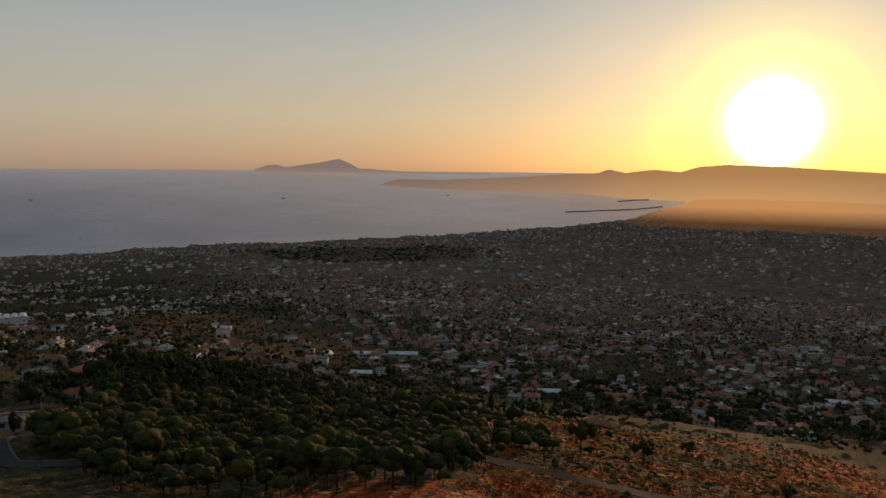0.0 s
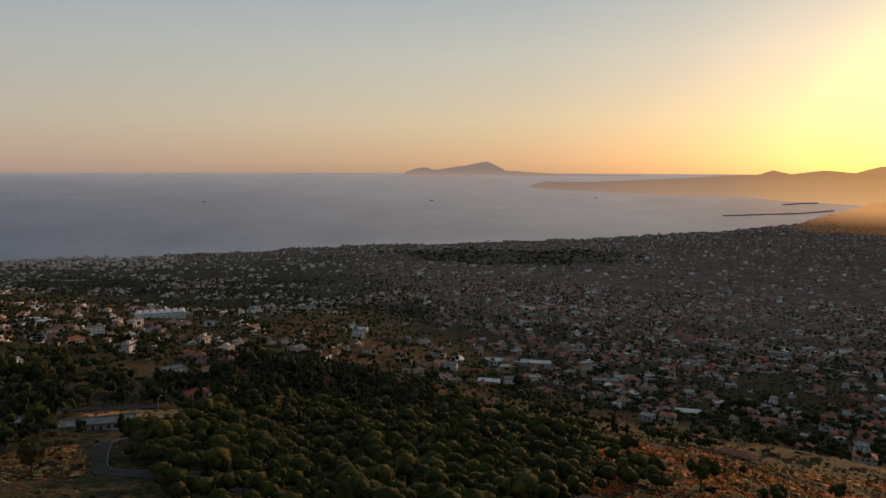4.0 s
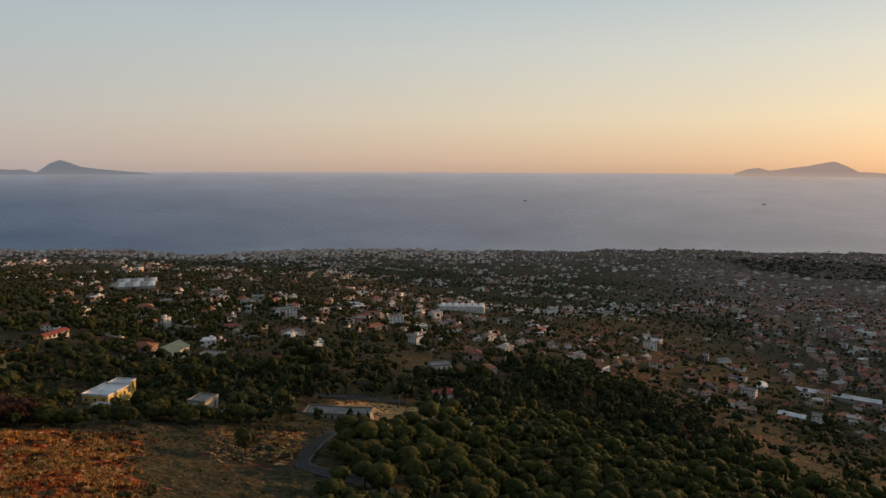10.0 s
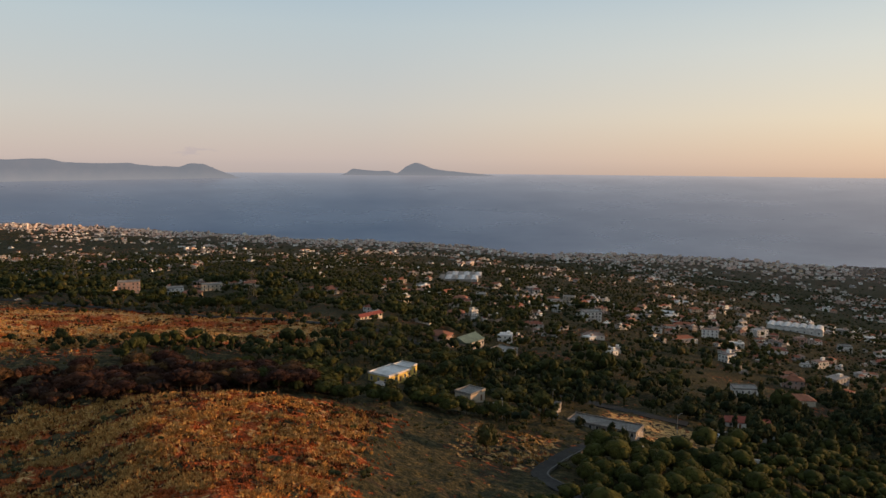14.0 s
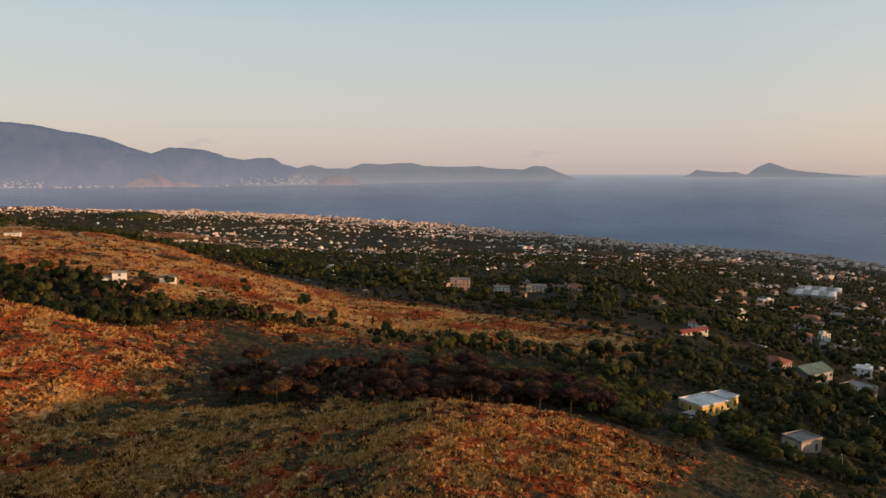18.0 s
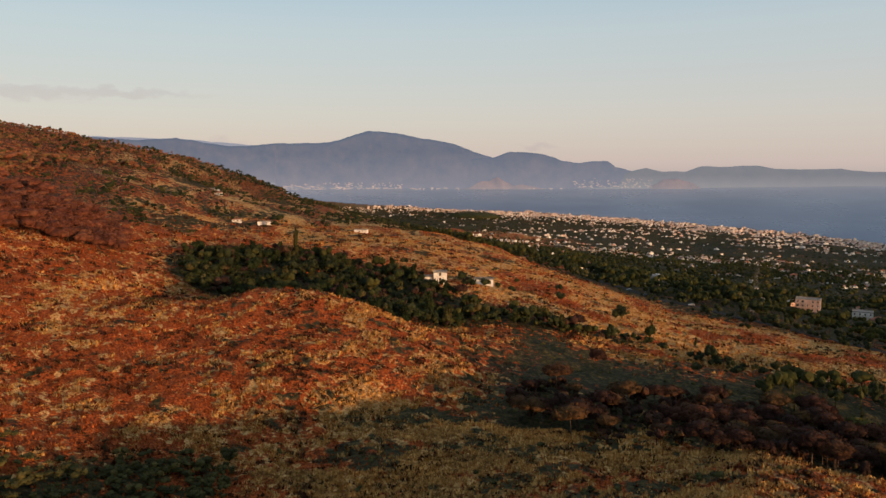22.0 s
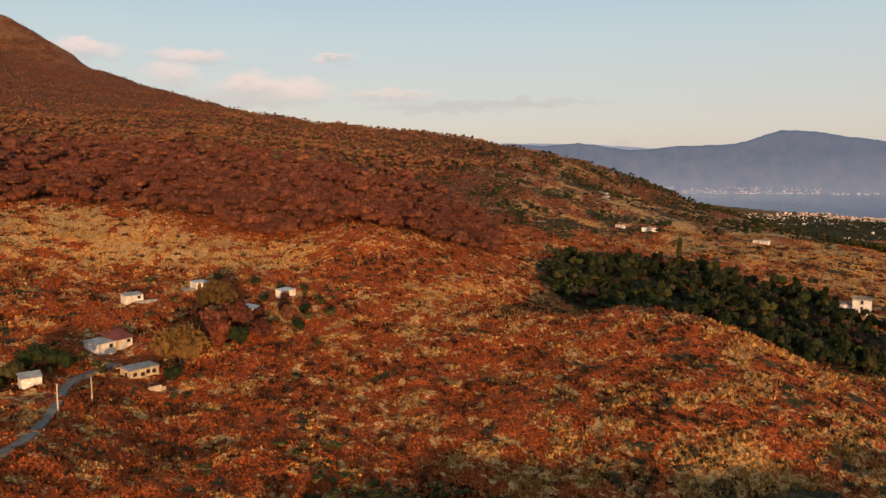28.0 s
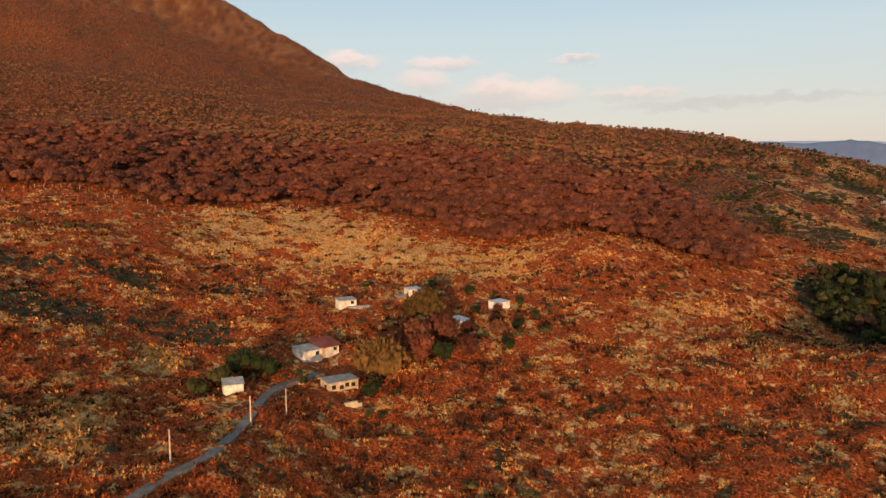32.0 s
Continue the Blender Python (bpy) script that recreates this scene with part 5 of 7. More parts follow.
# more of the loose green of the nearer plain
az, r, rs = scatter(15000, 60, 150, 420, 1250, 135)
a_ = np.radians(az)
m = fbm(-np.sin(a_) * r / 60, np.cos(a_) * r / 60, 5, 4)
xy = spots(az, r)[0]
q = (rs.rand(len(az)) < np.clip((m - 0.33) * 4, 0.15, 0.9)) & clear_of(xy[:, 0], xy[:, 1], 3.0) & ~((az < 92) & (r < 470)) & ~((az > 102) & (az < 132) & (r < 520))
for t_, w_ in ((RND_S, q & (r < 620)), (TINY, q & (r >= 620))):
    wood("garden_wood", t_, az[w_], r[w_], rs, 0.4, 0.95, BROAD_F, "small dark trees and hedges between the houses")

# a stand of tall umbrella pines beside the valley road
STAND = [tree_kind("roadside_pine", "umbrella", 150 + i, h, w, PINE, "tall dark umbrella pine with a bare trunk beside the road", "pine tree", "pines beside the valley road", 40, 9, 0.66, 6, 0.42) for i, (h, w) in enumerate(((13, 10.5), (11.5, 9.0)))]
rs = np.random.RandomState(151)
t_ = np.linspace(0, 1, 22)
sa_, sr_ = polar(-8 - 72 * t_ + rs.uniform(-7, 7, 22), -540 + 62 * t_ + rs.uniform(-9, 9, 22))
plant(STAND, sa_, sr_, rs, (0.75, 1.1))
tidy(STAND)
# trees lining the valley road on both sides
rs = np.random.RandomState(152)
ur = np.repeat(UPPER_ROAD[10:], 3, axis=0)
ut = np.gradient(UPPER_ROAD, axis=0)[10:]
un = np.repeat(np.stack([-ut[:, 1], ut[:, 0]], -1) / np.linalg.norm(ut, axis=1)[:, None], 3, axis=0)
up_ = ur + un * (rs.choice([-1, 1], len(ur)) * rs.uniform(6, 22, len(ur)))[:, None] + rs.uniform(-2, 2, ur.shape)
va, vr = polar(up_[:, 0], up_[:, 1])
thin = (rs.rand(len(va)) < 0.75) & (vnoise(up_[:, 0] / 26, up_[:, 1] / 26, 4) > 0.3)
wood("roadside_wood", RND, va[thin], vr[thin], rs, 0.4, 0.95, BROAD_F, "dark trees and hedges lining the valley road")
# dark bushes dotted over the dry field
az, r, rs = scatter(1500, 163, 218, 330, 680, 153)
q = (r > np.interp(az, [163, 184, 200, 218], [345, 305, 380, 450])) & (r < np.interp(az, [163, 184, 207, 218], [470, 520, 680, 560])) & (rs.rand(len(az)) < 0.5)
wood("field_scrub", LOW, az[q], r[q], rs, 0.18, 0.5, SCRUB, "dark low bushes dotted over the dry field", "bushes", 0.2)

# the wooded gully below the white house
GULLY = [tree_kind("gully_oak", kd, 41 + i, h, w, BROAD, "dark green evergreen oak in the gully", "tree", "oaks of the gully", 64, 10, 0.25, 5, 0.85, leaf=0.15)
         for i, (kd, h, w) in enumerate((("round", 7, 8), ("tall", 9, 5.5), ("round", 6, 7.5), ("tall", 7, 5)))]
az, r, rs = scatter(2400, 186, 222, 280, 430, 33)
lo = np.interp(az, [186, 190, 194, 198, 202, 206, 211, 217, 222], [330, 325, 318, 312, 288, 290, 292, 290, 330])
hi = np.interp(az, [186, 190, 194, 198, 203, 206, 212, 218, 222], [338, 336, 334, 342, 368, 390, 415, 398, 372])
xy = spots(az, r)[0]
q = (r > lo) & (r < hi) & clear_of(xy[:, 0], xy[:, 1], 3.0)
az, r = az[q], r[q]
plant(GULLY, az[:165], r[:165], rs, (0.5, 1.25))
tidy(GULLY)
wood("gully_wood", RND, az[165::2], r[165::2], rs, 0.4, 0.9, BROAD_F, "dark undergrowth between the oaks of the gully")
hx, hy = np.array([150, 155, 171, 176, 180, 142, 138, 157, 168, 146, 132, 184, 160, 174]), np.array([-376, -384, -384, -378, -372, -384, -392, -364, -362, -376, -398, -380, -392, -366])
ha, hr = polar(hx, hy)
wood("house_wood", RND, ha, hr, rs, 0.5, 0.85, BROAD_F, "dark trees crowding the white houses by the gully")
wood("gully_wood", RND_S, az[186::4], r[186::4], rs, 0.45, 0.9, BURNT_DARK_F, "brown dead scrub between the oaks of the gully")
wood("gully_wood", RND_S, az[188::4], r[188::4], rs, 0.5, 1.0, PINE_F, "olive scrub between the oaks of the gully")

# the scorched umbrella pine wood under the cone
FRONT = [tree_kind("rust_pine", "dome", 46 + i, h, w, BURNT, "rust-brown dead umbrella pine at the wood's edge", "pine tree", "dead pines at the wood's edge", 34, 10) for i, (h, w) in enumerate(((10, 9), (9, 8), (11, 10)))]
rs = np.random.RandomState(35)
ga, gr = [], []
for d in np.arange(0, 330, 5.0):
    a = np.arange(226, 297, math.degrees(5.2 / (350 + d)))
    a = a + rs.uniform(-0.45, 0.45, len(a)) * math.degrees(5.2 / (350 + d))
    ga.append(a); gr.append(FOREST_EDGE(a) + d + rs.uniform(-3.5, 3.5, len(a)))
ga, gr = np.concatenate(ga), np.concatenate(gr)
depth = gr - FOREST_EDGE(ga)
ok = depth < np.interp(ga, [226, 232, 240, 250, 262, 275, 297], [40, 170, 270, 330, 330, 330, 330]) + rs.uniform(-14, 14, len(ga))
ok &= ~((ga > 246) & (ga < 258) & (depth < 6))
ga, gr, depth = ga[ok], gr[ok], depth[ok]
order = np.argsort(depth + rs.uniform(0, 4, len(depth)))
fi, bi = order[:185], order[185:]
plant(FRONT, ga[fi], gr[fi], rs, (0.55, 0.85))
tidy(FRONT)
deep = depth[bi] > 110
CANOPY = [far_template("dome", 140 + i, 7.4, 7.0, 0.5, 6, 34, HALF) for i in range(3)]
CANOPY_S = [far_template("dome", 144 + i, 7.4, 6.8, 0.5, 3, 14, HALF, stem=False) for i in range(3)]
wood("scorched_wood", CANOPY, ga[bi][~deep], gr[bi][~deep], rs, 0.66, 1.05, BURNT_F, "rust-brown scorched umbrella pine wood on the mountain's foot")
wood("scorched_wood", CANOPY_S, ga[bi][deep], gr[bi][deep], rs, 0.7, 1.1, BURNT_F, "brown scorched pines climbing behind the wood's edge")

# green and brown scrub wood on the shoulder and up the cone
az, r, rs = scatter(26000, 200, 236, 420, 1650, 36)
a_ = np.radians(az)
x, y = -np.sin(a_) * r, np.cos(a_) * r
m = fbm(az * 0.55, r / 38, 1, 4)
q = (r > np.interp(az, [202, 208, 214, 220, 226, 232, 240], [790, 640, 575, 480, 430, 520, 640])) & (rs.rand(len(az)) < np.clip((m - 0.46) * 9, 0.02, 0.97) * np.interp(az, [216, 228, 236], [1, 0.6, 0.25]))
wood("shoulder_wood", RND_S, az[q], r[q], rs, 0.32, 0.78, BROAD_F, "dark green scrub wood on the mountain shoulder")
az, r, rs = scatter(95000, 203, 298, 460, 2800, 37)
r = np.exp(rs.uniform(math.log(440), math.log(2800), len(az)))
a_ = np.radians(az)
x, y = -np.sin(a_) * r, np.cos(a_) * r
m = fbm(x / 110, y / 110, 2, 4)
q = (r > FOREST_EDGE(az) + np.interp(az, [213, 222, 228, 240], [260, 130, 170, 220])) & (r > np.interp(az, [203, 213, 220, 226, 232, 238], [1000, 900, 820, 720, 640, 560])) & (rs.rand(len(az)) < np.clip((m - 0.30) * 5.0, 0.3, 0.97) * np.interp(r, [560, 900, 1850, 2300, 2800], [0.8, 1, 1, 0.5, 0.3]))
SLOPE_T = [far_template("round", 90 + i, 8, 5.5, 0, 1, 5, HALF, stem=False) for i in range(3)]
SLOPE_FOOT = [far_template("dome", 190 + i, 8.5, 7.5, 0.3, 2, 6, HALF, stem=False) for i in range(3)]
west = az + rs.uniform(-9, 9, len(az)) < 230
low = r * rs.uniform(0.55, 1.5, len(az)) < 900
top_scrub, foot_wood = q & west, q & ~west & low
wood("shoulder_scrub", SLOPE_T, az[top_scrub], r[top_scrub], rs, 0.28, 0.66, MIXED_F, "low brown scrub over the top of the mountain shoulder")
wood("cone_wood", SLOPE_FOOT, az[foot_wood], r[foot_wood], rs, 0.32, 0.85, MIXED_F, "brown and olive crowns at the foot of the volcano's cone")
q &= ~west & ~low
wood("cone_wood", SLOPE_T, az[q], r[q], rs, 0.42, 1.0, MIXED_F, "brown and olive scrub wood climbing the volcano's cone")

# the shaded thicket below the flight
az, r, rs = scatter(1900, 214, 249, 82, 158, 136)
a_ = np.radians(az)
q = fbm(-np.sin(a_) * r / 12, np.cos(a_) * r / 12, 4, 3) > np.where(r < np.interp(az, [216, 223, 228, 235, 240, 248], [156, 156, 148, 134, 116, 106]), 0.42, 0.62)
wood("thicket", [far_template("round", 93 + i, 2.8, 2.0, 0, 3, 9, HALF, stem=False) for i in range(2)], az[q], r[q], rs, 0.5, 1.4, SCRUB, "dark green thicket in the shade of the hollow", "bushes", 0.2)

# ---- bracken, straw grass and scrub on the near slopes ----
def tuft_template(n, seed, spread, height, width, lean=0.5):
    """A tuft of pointed blades or fronds standing up from one place."""
    rs = np.random.RandomState(seed)
    v = []
    for i in range(n):
        t = rs.uniform(0, 6.28)
        b = np.array([rs.uniform(-spread, spread), rs.uniform(-spread, spread), -0.15])
        side = np.array([-math.sin(t), math.cos(t), 0]) * width * rs.uniform(0.6, 1.2)
        tip = b + np.array([math.cos(t) * lean * height, math.sin(t) * lean * height, height * rs.uniform(0.6, 1.1)])
        v += [b - side, b + side, tip]
    return np.array(v), np.arange(3 * n).reshape(-1, 3)


rs = np.random.RandomState(41)
az = rs.uniform(57, 298, 430000)
r = np.exp(rs.uniform(math.log(86), math.log(640), len(az)))
keep = (r < np.where(az > 226, FOREST_EDGE(az) + 5, np.where((az > 158) & (az < 226), 640, np.where(az < 95, 440, 235)))) & ~pine_zone(az, r)
az, r = az[keep], r[keep]
rust, tan, green = cover(az, r)
xy = spots(az, r)[0]
free = clear_of(xy[:, 0], xy[:, 1], 0.0)
q = free & (rs.rand(len(az)) < rust * (1 - 0.75 * tan) * (1 - 0.7 * green) * 0.5)
n_ = q.sum()
s_ = rs.uniform(0.45, 1.0, n_) * np.sqrt(r[q] / 170)
clumps("bracken", tuft_template(5, 1, 0.8, 1.15, 0.30, 0.45), xy[q], np.stack([s_, s_, s_ * rs.uniform(0.5, 1.1, n_)], -1), rs.uniform(0, 6.28, n_), BRACKEN, "knee-high rust-brown bracken over the slopes", "bracken")
q = free & (rs.rand(len(az)) < np.clip((tan - 0.22) * 2.6, 0, 1) * (1 - green) * np.interp(az, [215, 228], [0.9, 0.75]))
n_ = q.sum()
s_ = rs.uniform(0.5, 1.15, n_) * np.minimum(np.sqrt(r[q] / 170), 1.35) * np.where(r[q] > 330, 0.75, 1.0) * np.interp(az[q], [215, 228], [1.0, 0.8])
clumps("dry_grass", tuft_template(7, 2, 0.95, 1.15, 0.36, 0.35), xy[q], np.stack([s_, s_, s_ * rs.uniform(0.6, 1.25, n_)], -1), rs.uniform(0, 6.28, n_), STRAW, "pale straw-coloured tussock grass in patches", "grass")
# dark heath tufts, partly put in as small shadows between the bracken
rs = np.random.RandomState(44)
az = rs.uniform(140, 298, 60000)
r = np.exp(rs.uniform(math.log(95), math.log(560), len(az)))
rust, tan, green = cover(az, r)
xy = spots(az, r)[0]
q = (r < np.where(az > 226, FOREST_EDGE(az) - 4, np.where(az > 158, 560, 215))) & ~pine_zone(az, r) & clear_of(xy[:, 0], xy[:, 1], 0.5)
q &= (rs.rand(len(az)) < (0.09 + 0.5 * np.clip(fbm(xy[:, 0] / 14, xy[:, 1] / 14, 7, 3) - 0.48, 0, 1) * 6) * np.interp(az, [150, 165, 205, 250], [1.0, 0.5, 0.8, 0.7])) & (rust > 0.3)
n_ = q.sum()
s_ = rs.uniform(0.5, 1.25, n_) * np.sqrt(r[q] / 170)
clumps("heath", tuft_template(6, 5, 0.7, 1.1, 0.5, 0.5), xy[q], np.stack([s_, s_, s_ * rs.uniform(0.5, 1.1, n_)], -1), rs.uniform(0, 6.28, n_), HEATH, "dark withered heath between the bracken, also standing in for small shadows", "heath")
az, r, rs = scatter(15000, 60, 298, 110, 440, 42)
rust, tan, green = cover(az, r)
xy = spots(az, r)[0]
free = clear_of(xy[:, 0], xy[:, 1], 0.5) & ~pine_zone(az, r) & (r < np.where(az > 226, FOREST_EDGE(az), 440))
q = free & (rs.rand(len(az)) < np.clip(0.03 + 0.28 * green * green + 0.55 * ((az < 92) & (r > 150)) + 0.25 * (az < 92) + 0.6 * ((az > 138) & (az < 160) & (r > 168)), 0, 1))
wood("scrub", [far_template("round", 95 + i, 2.6, 1.7, 0, 2, 12, stem=False) for i in range(3)], az[q], r[q], rs, 0.5, 1.3, SCRUB, "low dark green and olive scrub bushes", "bushes", 0.2)


# ---- buildings ----
PLASTER = {c: surface("plaster_" + c, tuple(v * 0.8 for v in col), col, 0.9, 0.9, coarse=0.25, amount=0.12) for c, col in
           (("white", (0.76, 0.73, 0.69)), ("cream", (0.64, 0.55, 0.43)), ("yellow", (0.72, 0.52, 0.14)), ("pink", (0.56, 0.38, 0.32)), ("ochre", (0.46, 0.29, 0.15)), ("grey", (0.34, 0.31, 0.285)))}
TILE = surface("terracotta_tiles", (0.20, 0.075, 0.045), (0.34, 0.14, 0.08), 2.5, 0.9, coarse=0.3, amount=0.2)
RED_SHEET = surface("red_roof_sheet", (0.20, 0.045, 0.03), (0.30, 0.075, 0.045), 2.0, 0.8, coarse=0.3, amount=0.1)
FLATROOF = surface("roof_screed", (0.17, 0.155, 0.14), (0.31, 0.285, 0.26), 1.2, 0.9, coarse=0.3, amount=0.2)
PALE_SHEET = surface("pale_roof_sheet", (0.46, 0.45, 0.44), (0.62, 0.60, 0.58), 1.0, 0.6, coarse=0.2, amount=0.1)
GREEN_SHEET = surface("green_roof_sheet", (0.10, 0.15, 0.12), (0.16, 0.22, 0.17), 1.0, 0.7, coarse=0.2, amount=0.1)
WOOD_DOOR = surface("painted_door", (0.10, 0.05, 0.03), (0.20, 0.10, 0.05), 3, 0.7)
FRAME_MAT = surface("window_frame_paint", (0.40, 0.38, 0.35), (0.55, 0.53, 0.5), 3, 0.6)
DARK_PANEL = surface("dark_opening_panel", (0.01, 0.01, 0.01), (0.03, 0.025, 0.02), 2, 0.95)
GLASS, gn, gl, gb = material("window_glass", 0.08, spec=0.8)
gb.inputs["Base Color"].default_value = (0.025, 0.03, 0.035, 1)


def window_mesh(w, h, pane=True):
    """A painted frame standing proud of the wall, a recessed dark pane and a sill."""
    bm = bmesh.new()
    o, i = [], []
    for x, z in ((-1, -1), (1, -1), (1, 1), (-1, 1)):
        o.append((bm.verts.new((x * (w / 2 + 0.1), 0.02, z * (h / 2 + 0.1))), bm.verts.new((x * (w / 2 + 0.1), -0.1, z * (h / 2 + 0.1)))))
        i.append((bm.verts.new((x * w / 2, -0.1, z * h / 2)), bm.verts.new((x * w / 2, -0.02, z * h / 2))))
    for k in range(4):
        j = (k + 1) % 4
        bm.faces.new((o[k][0], o[j][0], o[j][1], o[k][1]))
        bm.faces.new((o[k][1], o[j][1], i[j][0], i[k][0]))
        bm.faces.new((i[k][0], i[j][0], i[j][1], i[k][1]))
    if pane:
        bm.faces.new([q[1] for q in i]).material_index = 1
    box(bm, 0, -0.09, -h / 2 - 0.15, w + 0.35, 0.22, 0.08)
    me = bpy.data.meshes.new("window")
    bm.to_mesh(me)
    bm.free()
    me.materials.append(FRAME_MAT)
    me.materials.append(GLASS)
    return me


WIN, WIN_WIDE = window_mesh(1.0, 1.4), window_mesh(1.8, 1.5)
WIN_FRAME = window_mesh(1.0, 1.4, False)
pane_bm = bmesh.new()
box(pane_bm, 0, -0.03, 0, 1.0, 0.03, 1.4)
box(pane_bm, 0, -0.05, 0, 0.07, 0.05, 1.4, mat=1)
PANE = bpy.data.meshes.new("pane")
pane_bm.to_mesh(PANE)
pane_bm.free()
PANE.materials.append(GLASS)
PANE.materials.append(FRAME_MAT)
door_bm = box(box(bmesh.new(), 0, -0.03, 1.05, 1.0, 0.1, 2.1), 0, -0.06, 2.15, 1.25, 0.16, 0.12)
DOOR = bpy.data.meshes.new("door")
door_bm.to_mesh(door_bm_me := DOOR)
door_bm.free()
DOOR.materials.append(WOOD_DOOR)


def hip_roof(w, d, z, rise, over=0.5, gable=False):
    bm = bmesh.new()
    W, D = w / 2 + over, d / 2 + over
    r = 0 if gable else min(D, W) * 0.95
    ridge = max(W - r, 0.05) if not gable else W
    lower = [bm.verts.new((x, y, z - 0.12)) for x, y in ((-W, -D), (W, -D), (W, D), (-W, D))]
    eave = [bm.verts.new((x, y, z + 0.08)) for x, y in ((-W, -D), (W, -D), (W, D), (-W, D))]
    a, b = bm.verts.new((-ridge, 0, z + rise)), bm.verts.new((ridge, 0, z + rise))
    bm.faces.new(lower[::-1])
    for i in range(4):
        bm.faces.new((lower[i], lower[(i + 1) % 4], eave[(i + 1) % 4], eave[i]))
    bm.faces.new((eave[0], eave[1], b, a))
    bm.faces.new((eave[2], eave[3], a, b))
    bm.faces.new((eave[1], eave[2], b))
    bm.faces.new((eave[3], eave[0], a))
    return bm


def flat_roof(w, d, z, parapet=0.6):
    bm = box(bmesh.new(), 0, 0, z + 0.1, w + 0.3, d + 0.3, 0.2)
    if parapet:
        t = 0.25
        for sx, sy, lx, ly in ((0, -1, w + 0.3, t), (0, 1, w + 0.3, t), (-1, 0, t, d + 0.3 - 2 * t), (1, 0, t, d + 0.3 - 2 * t)):
            box(bm, sx * ((w + 0.3) / 2 - t / 2), sy * ((d + 0.3) / 2 - t / 2), z + 0.2 + parapet / 2, lx, ly, parapet)
    return bm


def openings(root, w, d, storeys, sh, seed, fine=False, wide=False, z0=0.0, gap=3.2, sides=(0, 1, 2, 3), ox=0.0, oy=0.0):
    rs = random.Random(seed)
    for s in range(storeys):
        for k in sides:
            span = w if k % 2 == 0 else d
            n = max(1, int(span / gap))
            for i in range(n):
                t = (i + 0.5) / n * span - span / 2
                rot = (0, 90, 180, 270)[k]
                base = pose(ox, oy, z0 + s * sh + 1.65, 0, 0, rot) @ pose(t, -(d if k % 2 == 0 else w) / 2, 0)
                if s == 0 and k == 0 and i == n // 2:
                    shared("door", DOOR, root, pose(ox, oy, z0, 0, 0, rot) @ pose(t, -d / 2, 0))
                elif fine and rs.random() < 0.9:
                    shared("pane", PANE, shared("window", WIN_FRAME, root, base))
                elif not fine and rs.random() < 0.9:
                    shared("window", WIN_WIDE if wide or rs.random() < 0.15 else WIN, root, base)


def house(name, label, w, d, storeys, roof, wall, seed, group="", sh=3.0, balcony=False, chimney=False, gap=3.2, wing=None, roof_mat=None, m=None, sides=(0, 1, 2, 3)):
    root = thing(name, label, "house", group, m)
    h = storeys * sh
    part("wall", box(bmesh.new(), 0, 0, h / 2 - 2.0, w, d, h + 4.0), PLASTER[wall], root)
    if roof == "flat":
        part("roof", flat_roof(w, d, h), roof_mat or FLATROOF, root)
    else:
        part("roof", hip_roof(w, d, h, min(w, d) * 0.24, 0.5, roof == "gable"), roof_mat or TILE, root)
    openings(root, w, d, storeys, sh, seed, fine=seed <= 7, gap=gap, sides=sides)
    if wing:
        ww, wd, ws, wx, wy = wing
        part("wing", box(bmesh.new(), wx, wy, ws * sh / 2 - 2.0, ww, wd, ws * sh + 4.0), PLASTER[wall], root)
        bm = flat_roof(ww, wd, ws * sh, 0.5)
        bmesh.ops.translate(bm, verts=bm.verts[:], vec=(wx, wy, 0))
        part("wing_roof", bm, roof_mat or FLATROOF, root)
        openings(root, ww, wd, ws, sh, seed + 1, sides=(0,), ox=wx, oy=wy)
    if balcony:
        for s in range(1, storeys):
            bm = box(bmesh.new(), 0, -d / 2 - 0.6, s * sh + 0.05, w * 0.6, 1.2, 0.16)
            for i in range(9):
                box(bm, -w * 0.29 + i * w * 0.0725, -d / 2 - 1.15, s * sh + 0.6, 0.06, 0.06, 1.0)
            box(bm, 0, -d / 2 - 1.15, s * sh + 1.1, w * 0.6, 0.08, 0.08)
            part("balcony", bm, CONCRETE, root)
    if chimney:
        part("chimney", box(box(bmesh.new(), w * 0.2, d * 0.15, h + min(w, d) * 0.2, 0.7, 0.7, 2.0), w * 0.2, d * 0.15, h + min(w, d) * 0.2 + 1.05, 0.9, 0.9, 0.12), PLASTER["grey"], root)
    return root


def on_ground(x, y, turn, lift=0.0):
    return pose(x, y, ground_at(x, y) + lift, 0, 0, turn)


def low_ground(x, y, r):
    return min(ground_at(x + a, y + b) for a, b in ((0, 0), (r, 0), (-r, 0), (0, r), (0, -r)))


# the yellow house among pines, with a lower terrace wing
yh = house("yellow_house", "low yellow house with a flat pale roof among pines", 15, 11, 1, "flat", "yellow", 1, sh=3.3, gap=3.0, roof_mat=PALE_SHEET, wing=(7, 8, 1, 11.1, 0.9), m=on_ground(-97, -274, -150, 0.8))
yt = thing("yellow_house_terrace", "grey concrete parking terrace beside the yellow house", "terrace", m=on_ground(-88, -262, -150))
part("slab", box(bmesh.new(), 0, 0, -0.6, 9, 7, 1.6), CONCRETE, yt)
part("parapet", box(bmesh.new(), 0, -3.4, 0.5, 9, 0.2, 0.8), PLASTER["white"], yt)
house("white_house", "cream single-storey house with a parapet round its flat roof", 9, 7.5, 1, "flat", "cream", 2, sh=3.4, m=on_ground(-115, -236, -155))
house("red_roofed_house", "low white house with dull red hipped roofs", 11.5, 7.5, 1, "hip", "white", 3, sh=2.8, roof_mat=RED_SHEET, wing=(7, 5, 1, 9, -1), m=on_ground(-238, -219, 142))
